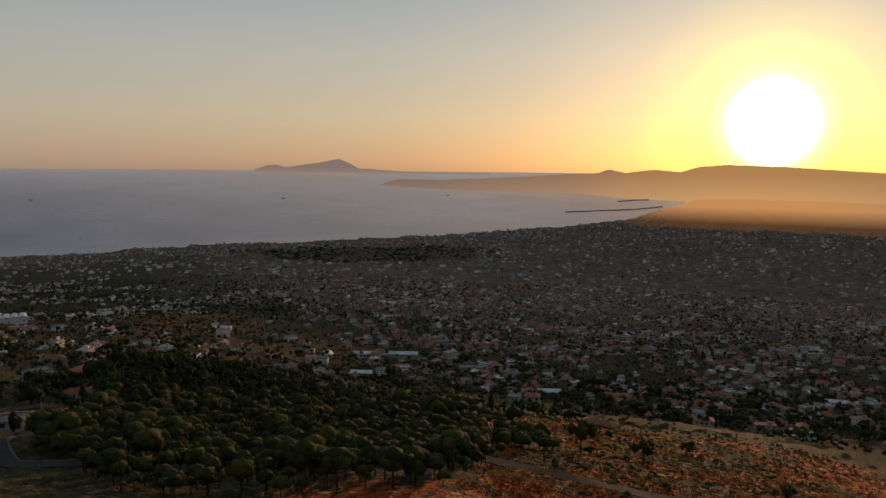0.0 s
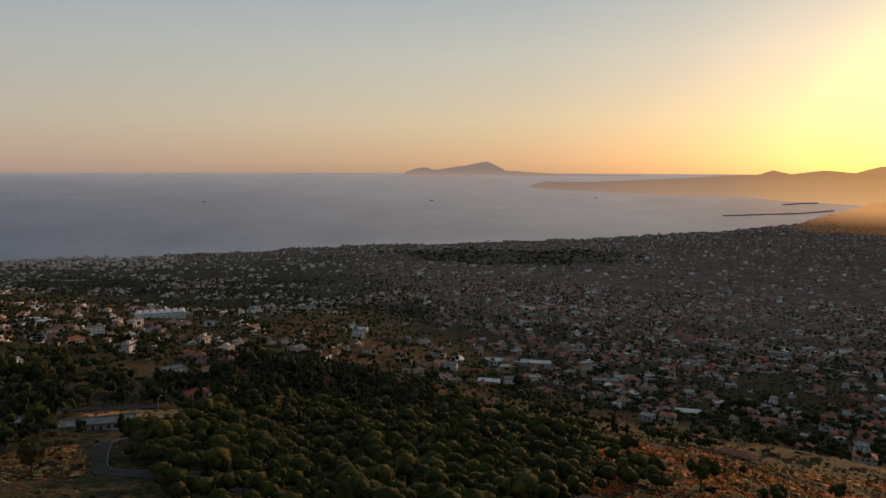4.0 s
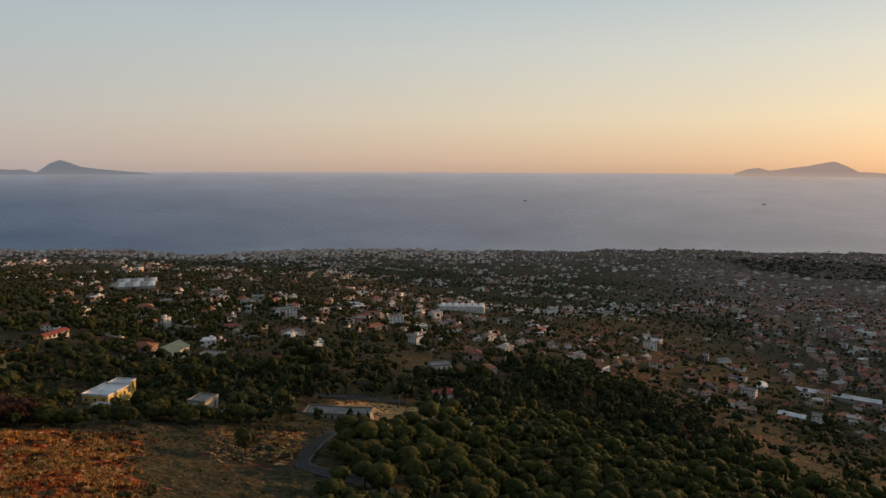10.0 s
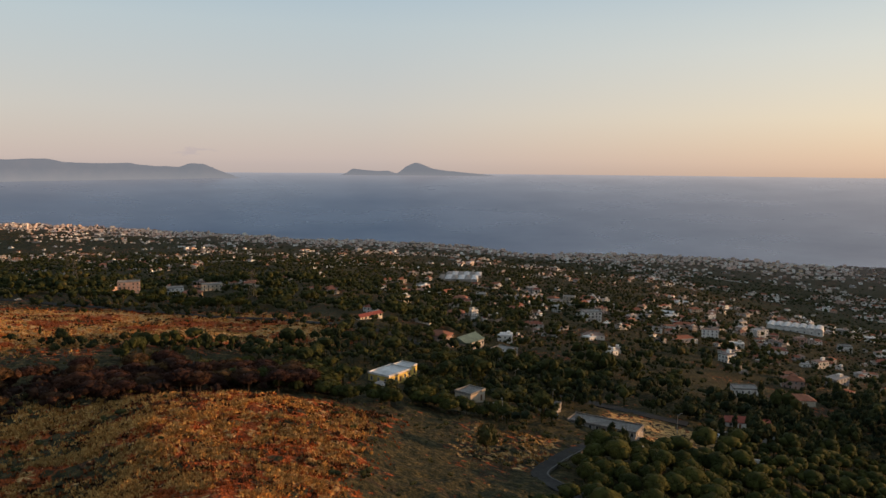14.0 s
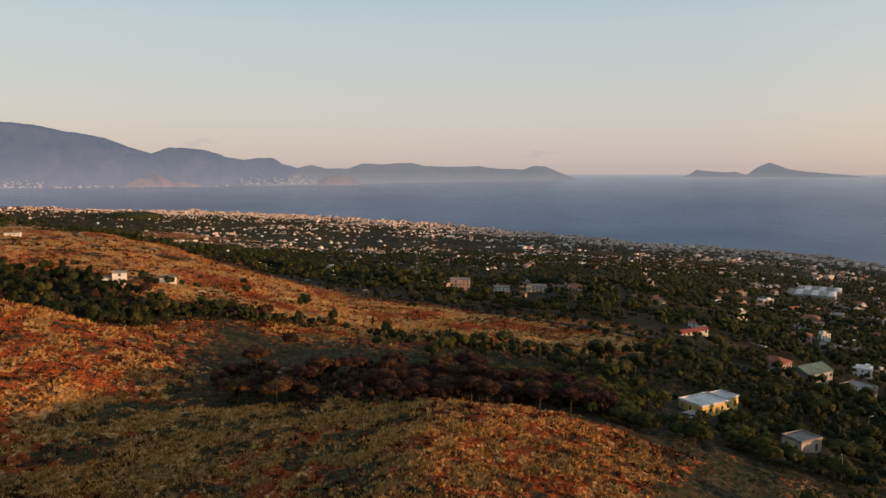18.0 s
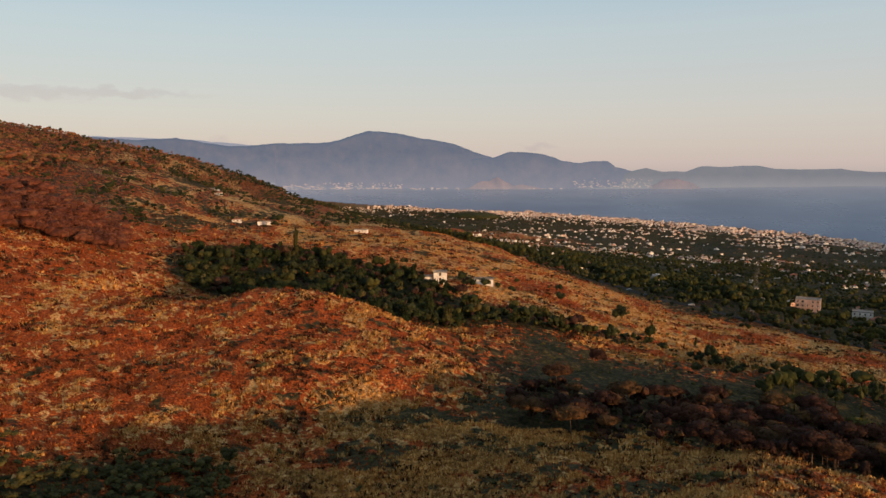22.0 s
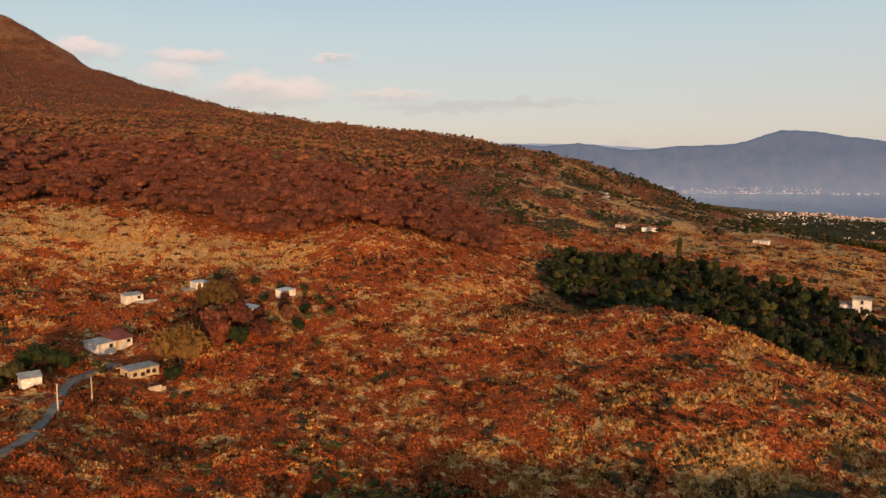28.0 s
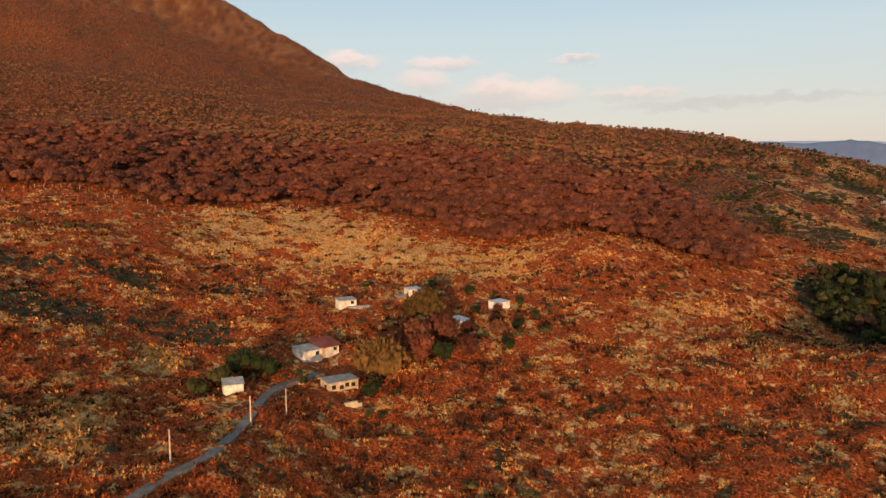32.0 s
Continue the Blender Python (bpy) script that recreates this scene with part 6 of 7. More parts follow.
house("white_villa", "white two-storey villa beside a walled drive", 13, 9, 2, "flat", "white", 4, balcony=True, m=on_ground(-312, -284, 145))
house("terracotta_villa", "low villa with a terracotta hipped roof", 16, 10, 1, "hip", "cream", 5, sh=3.6, m=on_ground(-335, -268, 150))
house("white_block", "white cube-shaped two-storey house by the gully", 6.8, 6.4, 2, "flat", "white", 6, sh=2.4, gap=5, m=on_ground(163, -374, 25), wing=(4, 5, 1, 6.2, -1.2))
house("white_annexe", "small white house with a terrace by the gully", 7, 6, 1, "flat", "white", 7, sh=3.2, wing=(4, 5, 1, 5, 0), m=on_ground(148, -401, 20))
house("long_red_roof", "long low building under an orange-red tiled roof", 21, 6, 1, "gable", "cream", 8, sh=2.6, roof_mat=RED_SHEET, m=on_ground(-146, -440, 28))
house("green_roofed_workshop", "low workshop with a green sheet roof beside a yard", 20, 14, 1, "gable", "grey", 9, sh=4.0, roof_mat=GREEN_SHEET, m=on_ground(-196, -398, 30))
house("grey_workshop", "low workshop with a pale flat roof beside a yard", 18, 13, 1, "flat", "grey", 10, sh=4.0, m=on_ground(-214, -385, 30))
house("white_tower_house", "tall white block of flats among gardens", 17, 13, 3, "flat", "white", 12, balcony=True, m=on_ground(-410, -558, 160))
house("pale_villa", "pale two-storey villa on the valley road", 14, 10, 2, "flat", "white", 13, balcony=True, m=on_ground(-50, -674, 175))
house("cream_flats", "cream two-storey flats with balconies by the road", 18, 11, 2, "flat", "cream", 14, balcony=True, m=on_ground(-84, -694, 178))
house("brick_villa", "brownish villa with a red roof by the road", 16, 9, 1, "hip", "ochre", 15, sh=3.5, m=on_ground(-62, -652, 160))
house("pink_flats", "pink three-storey flats with balconies by the valley road", 17, 10, 3, "flat", "pink", 25, balcony=True, m=on_ground(-12, -650, 176))
house("cream_villa", "cream villa with a tiled roof by the valley road", 13, 9, 2, "hip", "cream", 26, balcony=True, m=on_ground(-118, -684, 170))
house("small_tower", "tall narrow cream house on the field's edge", 8, 8, 3, "flat", "cream", 16, m=on_ground(148, -800, 190))
house("roadside_villa", "white villa spread along the valley road", 24, 10, 1, "flat", "white", 17, sh=3.8, m=on_ground(43, -824, 180))
house("grey_house_row", "grey-white apartment row with two storeys", 30, 11, 3, "flat", "grey", 18, balcony=True, m=on_ground(-1108, 190, 80))
house("twin_house", "grey two-storey house with a dark roof below the slope", 13, 9, 2, "hip", "grey", 19, m=on_ground(-482, 100, 70))
house("tiled_house", "two-storey house with a red tiled roof below the slope", 13, 10, 2, "hip", "cream", 20, sh=2.9, balcony=True, m=on_ground(-436, 126, 80))
house("white_hall", "white house with a pale flat roof below the slope", 18, 10, 1, "flat", "white", 21, sh=4.2, roof_mat=PALE_SHEET, wing=(9, 7, 1, -4, -8), m=on_ground(-448, 200, 60))
house("ruin_house", "long low dark-roofed house at the slope's foot", 20, 8, 1, "hip", "ochre", 22, sh=2.8, m=on_ground(-356, 40, 62))
house("pale_block", "grey-blue three-storey block in open fields", 18, 12, 3, "flat", "grey", 23, balcony=True, m=on_ground(-918, -90, 95))
house("field_flats", "dark two-storey row house above the pine slope", 26, 10, 2, "flat", "grey", 24, balcony=True, m=on_ground(-690, -45, 95))

# long glasshouse in the plain
gh = thing("glasshouse", "long white plastic glasshouse in the plain", "greenhouse", m=on_ground(-760, -147, 93))
for i in range(5):
    bm = hip_roof(15.2, 13, 4.0, 2.2, 0.1, True)
    bmesh.ops.translate(bm, verts=bm.verts[:], vec=(-30.4 + i * 15.2, 0, 0))
    part("bay_roof", bm, PALE_SHEET, gh)
    part("bay_wall", box(bmesh.new(), -30.4 + i * 15.2, 0, 0.9, 15.0, 12.6, 6.0), PLASTER["grey"], gh)
# white vaulted factory hall
fh = thing("vaulted_hall", "white hall with a row of rounded vault roofs", "factory", m=on_ground(-760, -617, 125))
part("wall", box(bmesh.new(), 0, 0, 1.0, 62, 26, 10), PLASTER["white"], fh)
for i in range(7):
    bm = bmesh.new()
    n = 9
    ring = [(math.cos(math.pi * j / (n - 1)) * 4.4, math.sin(math.pi * j / (n - 1)) * 2.6) for j in range(n)]
    f_, b_ = [bm.verts.new((x, -13.3, z)) for x, z in ring], [bm.verts.new((x, 13.3, z)) for x, z in ring]
    for j in range(n - 1):
        bm.faces.new((f_[j], f_[j + 1], b_[j + 1], b_[j]))
    bm.faces.new(f_[::-1]); bm.faces.new(b_)
    bmesh.ops.translate(bm, verts=bm.verts[:], vec=(-26.6 + i * 8.86, 0, 6.0))
    part("vault", bm, PALE_SHEET, fh)
for i in range(8):
    shared("window", WIN_WIDE, fh, pose(-27 + i * 7.7, -13, 2.5))
# long dark sheds with saw-tooth roofs
for sx, sy, tn in ((-495, -1010, 150), (-560, -1120, 150)):
    sh_ = thing("long_shed", "row of low sheds with pale striped roofs", "shed", "long sheds of the plain", on_ground(sx, sy, tn))
    for i in range(6):
        bm = hip_roof(9.6, 46, 5.0, 2.0, 0.0, False)
        bmesh.ops.translate(bm, verts=bm.verts[:], vec=(-25 + i * 10, 0, 0))
        part("shed_roof", bm, PALE_SHEET if i % 2 else FLATROOF, sh_)
        part("shed_wall", box(bmesh.new(), -25 + i * 10, 0, 1.5, 9.6, 46, 7.0), PLASTER["grey"], sh_)

# the flat-roofed roadside restaurant and its yard wall
for sx, sy, w, d, tn, lab, cl in ((-144, -227, 9, 7, 125, "low grey roadside building with a flat roof", "grey"), (-155, -205, 26, 9, 122.7, "long low roadside restaurant with a flat grey roof", "grey")):
    house("roadside_building", lab, w, d, 1, "flat", cl, int(-sx), "roadside buildings", sh=2.4, m=pose(sx, sy, low_ground(sx, sy, 5) + 0.6, 0, 0, tn), gap=2.6)
yw = thing("yard_wall", "pale wall along the roadside yard", "wall", m=on_ground(-184, -178, 127))
for i in range(6):
    part("wall_panel", box(box(bmesh.new(), -12.5 + i * 5, 0, 0.2, 4.9, 0.25, 2.6), -12.5 + i * 5, 0, 1.55, 5.0, 0.4, 0.12), PLASTER["white"], yw)
gw = thing("garden_wall", "white garden wall below the red-roofed house", "wall", m=on_ground(-225, -205, 135))
for i in range(5):
    part("wall_panel", box(bmesh.new(), -10 + i * 5, 0, 0.0, 4.9, 0.3, 2.8), PLASTER["white"], gw)

# houses of the plain, built once and repeated
GROUP = "houses of the plain"
KINDS = [
    house("flat_house", "white two-storey house with a flat roof and balcony", 12, 10, 2, "flat", "white", 31, GROUP, balcony=True),
    house("tiled_villa", "cream villa with a terracotta hipped roof", 13, 10, 2, "hip", "cream", 32, GROUP, chimney=True),
    house("low_house", "low white house with a flat roof and side wing", 11, 8, 1, "flat", "white", 33, GROUP, wing=(5, 6, 1, 8, 0), sh=3.3),
    house("pink_villa", "pink two-storey villa with a tiled hip roof", 14, 10, 2, "hip", "pink", 34, GROUP),
    house("grey_house", "grey rendered house with a flat parapet roof", 10, 9, 2, "flat", "grey", 35, GROUP),
    house("gabled_house", "ochre farmhouse with a tiled gable roof", 14, 8, 1, "gable", "ochre", 36, GROUP, sh=3.6, chimney=True),
    house("three_storey_house", "cream three-storey flats with balconies", 15, 11, 3, "flat", "cream", 37, GROUP, balcony=True),
    house("pale_shed", "long low shed with a pale sheet roof", 20, 9, 1, "gable", "grey", 38, GROUP, roof_mat=PALE_SHEET, sh=3.8, gap=6, sides=(0, 2)),
    house("hipped_cottage", "small white cottage with a tiled roof", 9, 8, 1, "hip", "white", 39, GROUP, sh=3.2),
]
WEIGHTS = [5, 4, 4, 3, 3, 2, 2, 2, 3]


def built_up(az, r):
    """How densely the plain is built: close in the west and along the coast, loose among the gardens."""
    a = np.radians(az)
    x, y = -np.sin(a) * r, np.cos(a) * r
    m = fbm(x / 170, y / 170, 5, 4)
    coast = np.clip(1 - (shore(az) - r) / np.interp(az, [80, 110, 150, 185, 215], [2600, 1500, 1000, 1500, 2500]), 0, 1)
    west = soft(az, 50, 108, 12) * np.clip((r - 480) / 320, 0, 1)
    street = np.clip(1 - np.abs(fbm(x / 130 + 40, y / 130, 1, 3) - 0.5) * 16, 0, 1) * np.clip((fbm(x / 260, y / 260, 3, 3) - 0.42) * 7, 0, 1)
    d = np.clip((m - 0.47) * 4.0, 0.03, 0.7) * 0.5 + street * 0.65 * np.clip((r - 420) / 200, 0, 1) + west * np.clip((m - 0.28) * 2.8, 0.15, 1) * 1.1 + coast * 1.3
    d = d * np.where((az > 152) & (r > 520) & (r < np.interp(az, [152, 206], [1150, 1800])), 0.45, 1)
    d = d * np.where((az > 91) & (az < 108) & (r > 2880) & (r < 3500), 0.03, 1)
    d = d * np.where((az > 94) & (az < 112) & (r > 600) & (r < 1150), 0.9, 1)
    return np.clip(d, 0, 1)


az, r, rs = scatter(4200, 57, 206, 300, 1500, 51)
# more of them near by, where each can be told
pr = np.clip(1.15 - (r - 300) / 1300, 0.1, 1)
xy = spots(az, r)[0]
q = (rs.rand(len(az)) < built_up(az, r) * pr) & clear_of(xy[:, 0], xy[:, 1], 9)
q &= ~((az < 92) & (r < np.interp(az, [57, 75, 92], [500, 490, 520]))) & ~((az > 92) & (az < 133) & (r < np.interp(az, [92, 108, 120, 133], [560, 560, 520, 340])))
q &= ~((az > 133) & (r < np.interp(az, [133, 150, 158, 170, 206], [310, 350, 500, 560, 760])))
az, r = az[q], r[q]
taken, used = [], {}
count = 0
for i in range(len(az)):
    p = spots(az[i], r[i])[0]
    if any((p[0] - a) ** 2 + (p[1] - b) ** 2 < 19 ** 2 for a, b in taken):
        continue
    taken.append((p[0], p[1]))
    k = rs.choice(len(KINDS), p=np.array(WEIGHTS) / sum(WEIGHTS))
    z = low_ground(p[0], p[1], 4) + 0.6
    turn_ = az[i] + rs.choice([0, 90, 180, 20, -20]) + rs.uniform(-12, 12)
    m_ = pose(p[0], p[1], z, 0, 0, turn_)
    if k not in used:
        used[k] = 1
        KINDS[k].matrix_basis = m_
    else:
        copy_thing(KINDS[k], m_)
    count += 1
    if count >= 170:
        break
for k in range(len(KINDS)):
    if k not in used:
        KINDS[k].matrix_basis = on_ground(-600 - 30 * k, -420, 130)
NEAR_SPOTS = np.array(taken)
for k, x, y, t in ((8, 378, -467, 20), (2, 356, -474, 40), (8, 480, -560, 10), (2, 530, -612, 35), (2, 300, -520, 15)):
    copy_thing(KINDS[k], on_ground(x, y, t, 0.3) @ Matrix.Diagonal((0.62, 0.62, 0.62, 1)))

# the towns beyond, too many to count
def town_template(w, d, h, roof, rows, cols):
    """Walls, windows standing a hand proud, and a roof, as quads with a material number each."""
    v, f, mi = [], [], []

    def quad(pts, m):
        f.append([len(v) + i for i in range(4)]); v.extend(pts); mi.append(m)
    W, D, b = w / 2, d / 2, -3.0
    cs = [(-W, -D), (W, -D), (W, D), (-W, D)]
    n0 = len(v)
    v.extend([(x, y, b) for x, y in cs] + [(x, y, h) for x, y in cs])
    for i in range(4):
        j = (i + 1) % 4
        f.append([n0 + i, n0 + j, n0 + 4 + j, n0 + 4 + i]); mi.append(0)
    if roof == "flat":
        for x0, x1, y0, y1, z0, z1 in ((-W - .2, W + .2, -D - .2, D + .2, h, h + 0.5),):
            n0 = len(v)
            v.extend([(x0, y0, z0), (x1, y0, z0), (x1, y1, z0), (x0, y1, z0), (x0, y0, z1), (x1, y0, z1), (x1, y1, z1), (x0, y1, z1)])
            for q4 in ((0, 1, 5, 4), (1, 2, 6, 5), (2, 3, 7, 6), (3, 0, 4, 7), (4, 5, 6, 7)):
                f.append([n0 + i for i in q4]); mi.append(3)
        n0 = len(v)
        v.extend([(W * .2, -D * .3, h + .5), (W * .7, -D * .3, h + .5), (W * .7, D * .3, h + .5), (W * .2, D * .3, h + .5), (W * .2, -D * .3, h + 2.6), (W * .7, -D * .3, h + 2.6), (W * .7, D * .3, h + 2.6), (W * .2, D * .3, h + 2.6)])
        for q4 in ((0, 1, 5, 4), (1, 2, 6, 5), (2, 3, 7, 6), (3, 0, 4, 7), (4, 5, 6, 7)):
            f.append([n0 + i for i in q4]); mi.append(0)
    else:
        o, rr = 0.5, D * 0.9
        n0 = len(v)
        v.extend([(-W - o, -D - o, h), (W + o, -D - o, h), (W + o, D + o, h), (-W - o, D + o, h), (-W + rr, 0, h + D * .5), (W - rr, 0, h + D * .5)])
        for q4 in ((0, 1, 5, 4), (2, 3, 4, 5), (1, 2, 5, 5), (3, 0, 4, 4)):
            f.append([n0 + i for i in q4]); mi.append(2)
    for side in range(4):
        c, s = (1, 0, -1, 0)[side], (0, 1, 0, -1)[side]
        span, dep = (w, D) if side % 2 == 0 else (d, W)
        for rr_ in range(rows):
            for cc in range(cols):
                t = (cc + 0.5) / cols * span - span / 2
                z = (rr_ + 0.5) * h / rows
                pts = [(t + dx, -dep - 0.12, z + dz) for dx, dz in ((-.6, -.75), (.6, -.75), (.6, .75), (-.6, .75))]
                quad([(x * c - y * s, x * s + y * c, zz) for x, y, zz in pts], 1)
    return np.array(v, float), np.array(f), np.array(mi)


def town_wall(name, stops):
    m, n, l, b = material(name, 0.9)
    rnd = n.new("ShaderNodeNewGeometry").outputs["Random Per Island"]
    rp = ramp_node(n, stops)
    rp.color_ramp.interpolation = "CONSTANT"
    l.new(rnd, rp.inputs[0])
    stain = ramped(n, l, noise_tex(n, l, 0.25, 4), [(0.3, (0.75, 0.75, 0.75)), (0.7, (1.08, 1.08, 1.08))])
    l.new(mixed(n, l, 1.0, rp.outputs[0], stain, "MULTIPLY"), b.inputs["Base Color"])
    return m


# light put into the plaster: town darker as shaded, coast and gardens paler as sunlit
TOWN_WALL_SHADED = town_wall("town_plaster_shaded", [(0.0, (0.46, 0.38, 0.33)), (0.28, (0.42, 0.29, 0.23)), (0.5, (0.38, 0.235, 0.19)), (0.64, (0.27, 0.24, 0.23)), (0.74, (0.44, 0.31, 0.19)), (0.83, (0.76, 0.73, 0.70))])
COAST_WALL_LIT = town_wall("coast_plaster_lit", [(0.0, (0.74, 0.62, 0.54)), (0.3, (0.68, 0.50, 0.42)), (0.55, (0.58, 0.44, 0.37)), (0.66, (0.64, 0.48, 0.32)), (0.74, (0.82, 0.78, 0.73))])
GARDEN_WALL_LIT = town_wall("garden_house_plaster_lit", [(0.0, (0.66, 0.59, 0.52)), (0.25, (0.54, 0.43, 0.36)), (0.4, (0.48, 0.32, 0.26)), (0.52, (0.38, 0.35, 0.33)), (0.62, (0.82, 0.79, 0.75))])
TOWN_ROOF = town_wall("town_tiles", [(0.0, (0.32, 0.115, 0.065)), (0.35, (0.25, 0.09, 0.06)), (0.6, (0.38, 0.155, 0.09)), (0.8, (0.25, 0.165, 0.13))])
TOWN_FLAT = town_wall("town_flat_roofs", [(0.0, (0.30, 0.27, 0.25)), (0.25, (0.18, 0.15, 0.14)), (0.45, (0.38, 0.35, 0.33)), (0.62, (0.26, 0.16, 0.125)), (0.86, (0.68, 0.66, 0.64))])


def town(name, templates, weights, az, r, rs, smin, smax, label, wall=None):
    p, k = spots(az, r)
    which = rs.choice(len(templates), size=len(p), p=np.array(weights) / sum(weights))
    V, F, M, off = [], [], [], 0
    for j, (tv, tf, tm) in enumerate(templates):
        q = which == j
        s = (rs.uniform(smin, smax, q.sum()) * k[q])[:, None]
        sc = np.concatenate([s * rs.uniform(0.8, 1.3, s.shape), s * rs.uniform(0.8, 1.2, s.shape), s * rs.uniform(0.85, 1.2, s.shape)], 1)
        tn = np.radians(az[q] + rs.choice([0, 45, 30, -40, 60, 15], q.sum()) + rs.uniform(-10, 10, q.sum()))
        c, sn_ = np.cos(tn)[:, None], np.sin(tn)[:, None]
        v = tv[None] * sc[:, None, :]
        v = np.stack([v[..., 0] * c - v[..., 1] * sn_, v[..., 0] * sn_ + v[..., 1] * c, v[..., 2]], -1) + p[q][:, None, :]
        F.append((tf[None] + (np.arange(len(v)) * len(tv))[:, None, None]).reshape(-1, 4) + off)
        M.append(np.tile(tm, len(v)))
        V.append(v.reshape(-1, 3))
        off += v.shape[0] * v.shape[1]
    me = mesh_of(name, np.concatenate(V), np.concatenate(F), wall or TOWN_WALL_SHADED)
    for m in (GLASS, TOWN_ROOF, TOWN_FLAT):
        me.materials.append(m)
    me.polygons.foreach_set("material_index", np.concatenate(M).astype(np.int32))
    me.validate()
    return tagged(new(name, me), label, "houses", kind="stuff")


T_HOUSE = [town_template(11, 9, 6, "flat", 2, 3), town_template(12, 9, 5.5, "hip", 2, 3), town_template(9, 8, 3.4, "flat", 1, 2), town_template(16, 10, 9, "flat", 3, 4), town_template(22, 11, 4, "hip", 1, 4), town_template(10, 8, 3.6, "hip", 1, 2)]
T_BLOCK = [town_template(22, 12, 14, "flat", 2, 2), town_template(16, 14, 17, "flat", 3, 1), town_template(14, 11, 10, "flat", 1, 2), town_template(14, 11, 9, "hip", 1, 2)]
T_FAR = [town_template(11, 9, 6, "flat", 1, 1), town_template(12, 9, 5.5, "hip", 1, 1), town_template(9, 8, 3.4, "flat", 0, 0), town_template(18, 10, 9, "flat", 2, 1), town_template(22, 11, 4, "hip", 0, 0), town_template(10, 8, 3.6, "hip", 0, 0)]
az, r, rs = scatter(22000, 57, 206, 480, 2300, 52)
xy = spots(az, r)[0]
q = (rs.rand(len(az)) < built_up(az, r) * 0.9) & clear_of(xy[:, 0], xy[:, 1], 10)
q &= ~((az < 92) & (r < np.interp(az, [57, 75, 92], [500, 520, 560]))) & ~((az > 92) & (az < 133) & (r < np.interp(az, [92, 108, 120, 133], [600, 590, 540, 500])))
q &= ~((az > 160) & (r < np.interp(az, [160, 180, 206], [560, 640, 860])))
idx = np.where(q)[0]
if len(NEAR_SPOTS):
    dist = np.sqrt(((xy[idx][:, None, :2] - NEAR_SPOTS[None]) ** 2).sum(-1)).min(1)
    idx = idx[dist > 15]
n_ = r[idx] < 1150
for tmpl, w_, lo_s, hi_s, lab in ((T_HOUSE, n_, 0.55, 0.95, "scattered pale houses of the garden plain"), (T_FAR, ~n_, 0.5, 0.85, "pale and tiled houses among the groves of the plain")):
    # past bearing 112 the walls are painted paler, as if sunlit
    painted_sunlit = az[idx] > 112
    town("plain_town", tmpl, [3, 4, 4, 1, 1, 4], az[idx][w_ & painted_sunlit], r[idx][w_ & painted_sunlit], rs, lo_s, hi_s, lab, GARDEN_WALL_LIT)
    town("plain_town", tmpl, [2, 6, 3, 1, 1, 5], az[idx][w_ & ~painted_sunlit], r[idx][w_ & ~painted_sunlit], rs, lo_s, hi_s, "close-built brownish houses with tiled roofs")
az, r, rs = scatter(74000, 57, 222, 2250, 9000, 53)
q = (rs.rand(len(az)) < built_up(az, r)) & (r < shore(az) * 0.992) & ~((az > 207) & (r < 5200)) & ~((az > 202) & (rs.rand(len(az)) < 0.55))
az, r = az[q], r[q]
c_ = (shore(az) - r) < np.interp(az, [80, 110, 150, 185, 215], [1500, 1000, 800, 900, 1500])
# past bearing 125 the shore takes the paler, lit-looking plaster
for w_, wall_, lo_s, hi_s in ((c_ & (az > 125), COAST_WALL_LIT, 0.42, 0.85), (c_ & (az <= 125), TOWN_WALL_SHADED, 0.28, 0.62)):
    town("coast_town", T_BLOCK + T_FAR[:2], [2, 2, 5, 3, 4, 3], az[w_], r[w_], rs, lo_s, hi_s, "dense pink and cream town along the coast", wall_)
ca, cr, rs2 = scatter(30000, 84, 214, 3000, 8200, 54)
gap_ = shore(ca) - cr
q = (gap_ > 25) & (gap_ < np.interp(ca, [84, 110, 140, 165, 190, 214], [900, 620, 520, 640, 900, 1300])) & (rs2.rand(len(ca)) < np.clip((fbm(ca / 1.1, cr / 160, 6, 3) - 0.30) * 3.2, 0.12, 0.9))
for w_, wall_, lo_s, hi_s in ((q & (ca > 125), COAST_WALL_LIT, 0.42, 0.85), (q & (ca <= 125), TOWN_WALL_SHADED, 0.3, 0.6)):
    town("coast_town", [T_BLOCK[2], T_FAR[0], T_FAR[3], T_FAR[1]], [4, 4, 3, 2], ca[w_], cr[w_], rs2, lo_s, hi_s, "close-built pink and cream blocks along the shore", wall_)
for w_, wall_ in ((~c_ & (az > 112), GARDEN_WALL_LIT), (~c_ & (az <= 112), TOWN_WALL_SHADED)):
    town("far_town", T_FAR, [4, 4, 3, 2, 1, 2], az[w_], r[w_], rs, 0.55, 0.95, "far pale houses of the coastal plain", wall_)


# ---- the abandoned huts at the end of the track ----
HUT_WALL = surface("peeling_whitewash", (0.54, 0.49, 0.41), (0.84, 0.81, 0.74), 1.3, 0.95, coarse=0.5, amount=0.08)
HUT_STONE = surface("bare_tuff_wall", (0.40, 0.31, 0.19), (0.68, 0.56, 0.38), 1.6, 0.95, coarse=0.6, amount=0.08)
OLD_SHEET = surface("weathered_grey_sheet", (0.24, 0.235, 0.22), (0.42, 0.40, 0.37), 1.4, 0.8, coarse=0.5, amount=0.08)
OCHRE = surface("ochre_recess", (0.38, 0.20, 0.05), (0.55, 0.32, 0.10), 1.4, 0.9)
# near-black plate on the closed wall, painted as the shade of an opening
gap_bm = box(bmesh.new(), 0, -0.012, 0, 0.95, 0.03, 1.05)
for x in (-0.5, 0.5):
    box(gap_bm, x, -0.04, 0, 0.12, 0.1, 1.2)
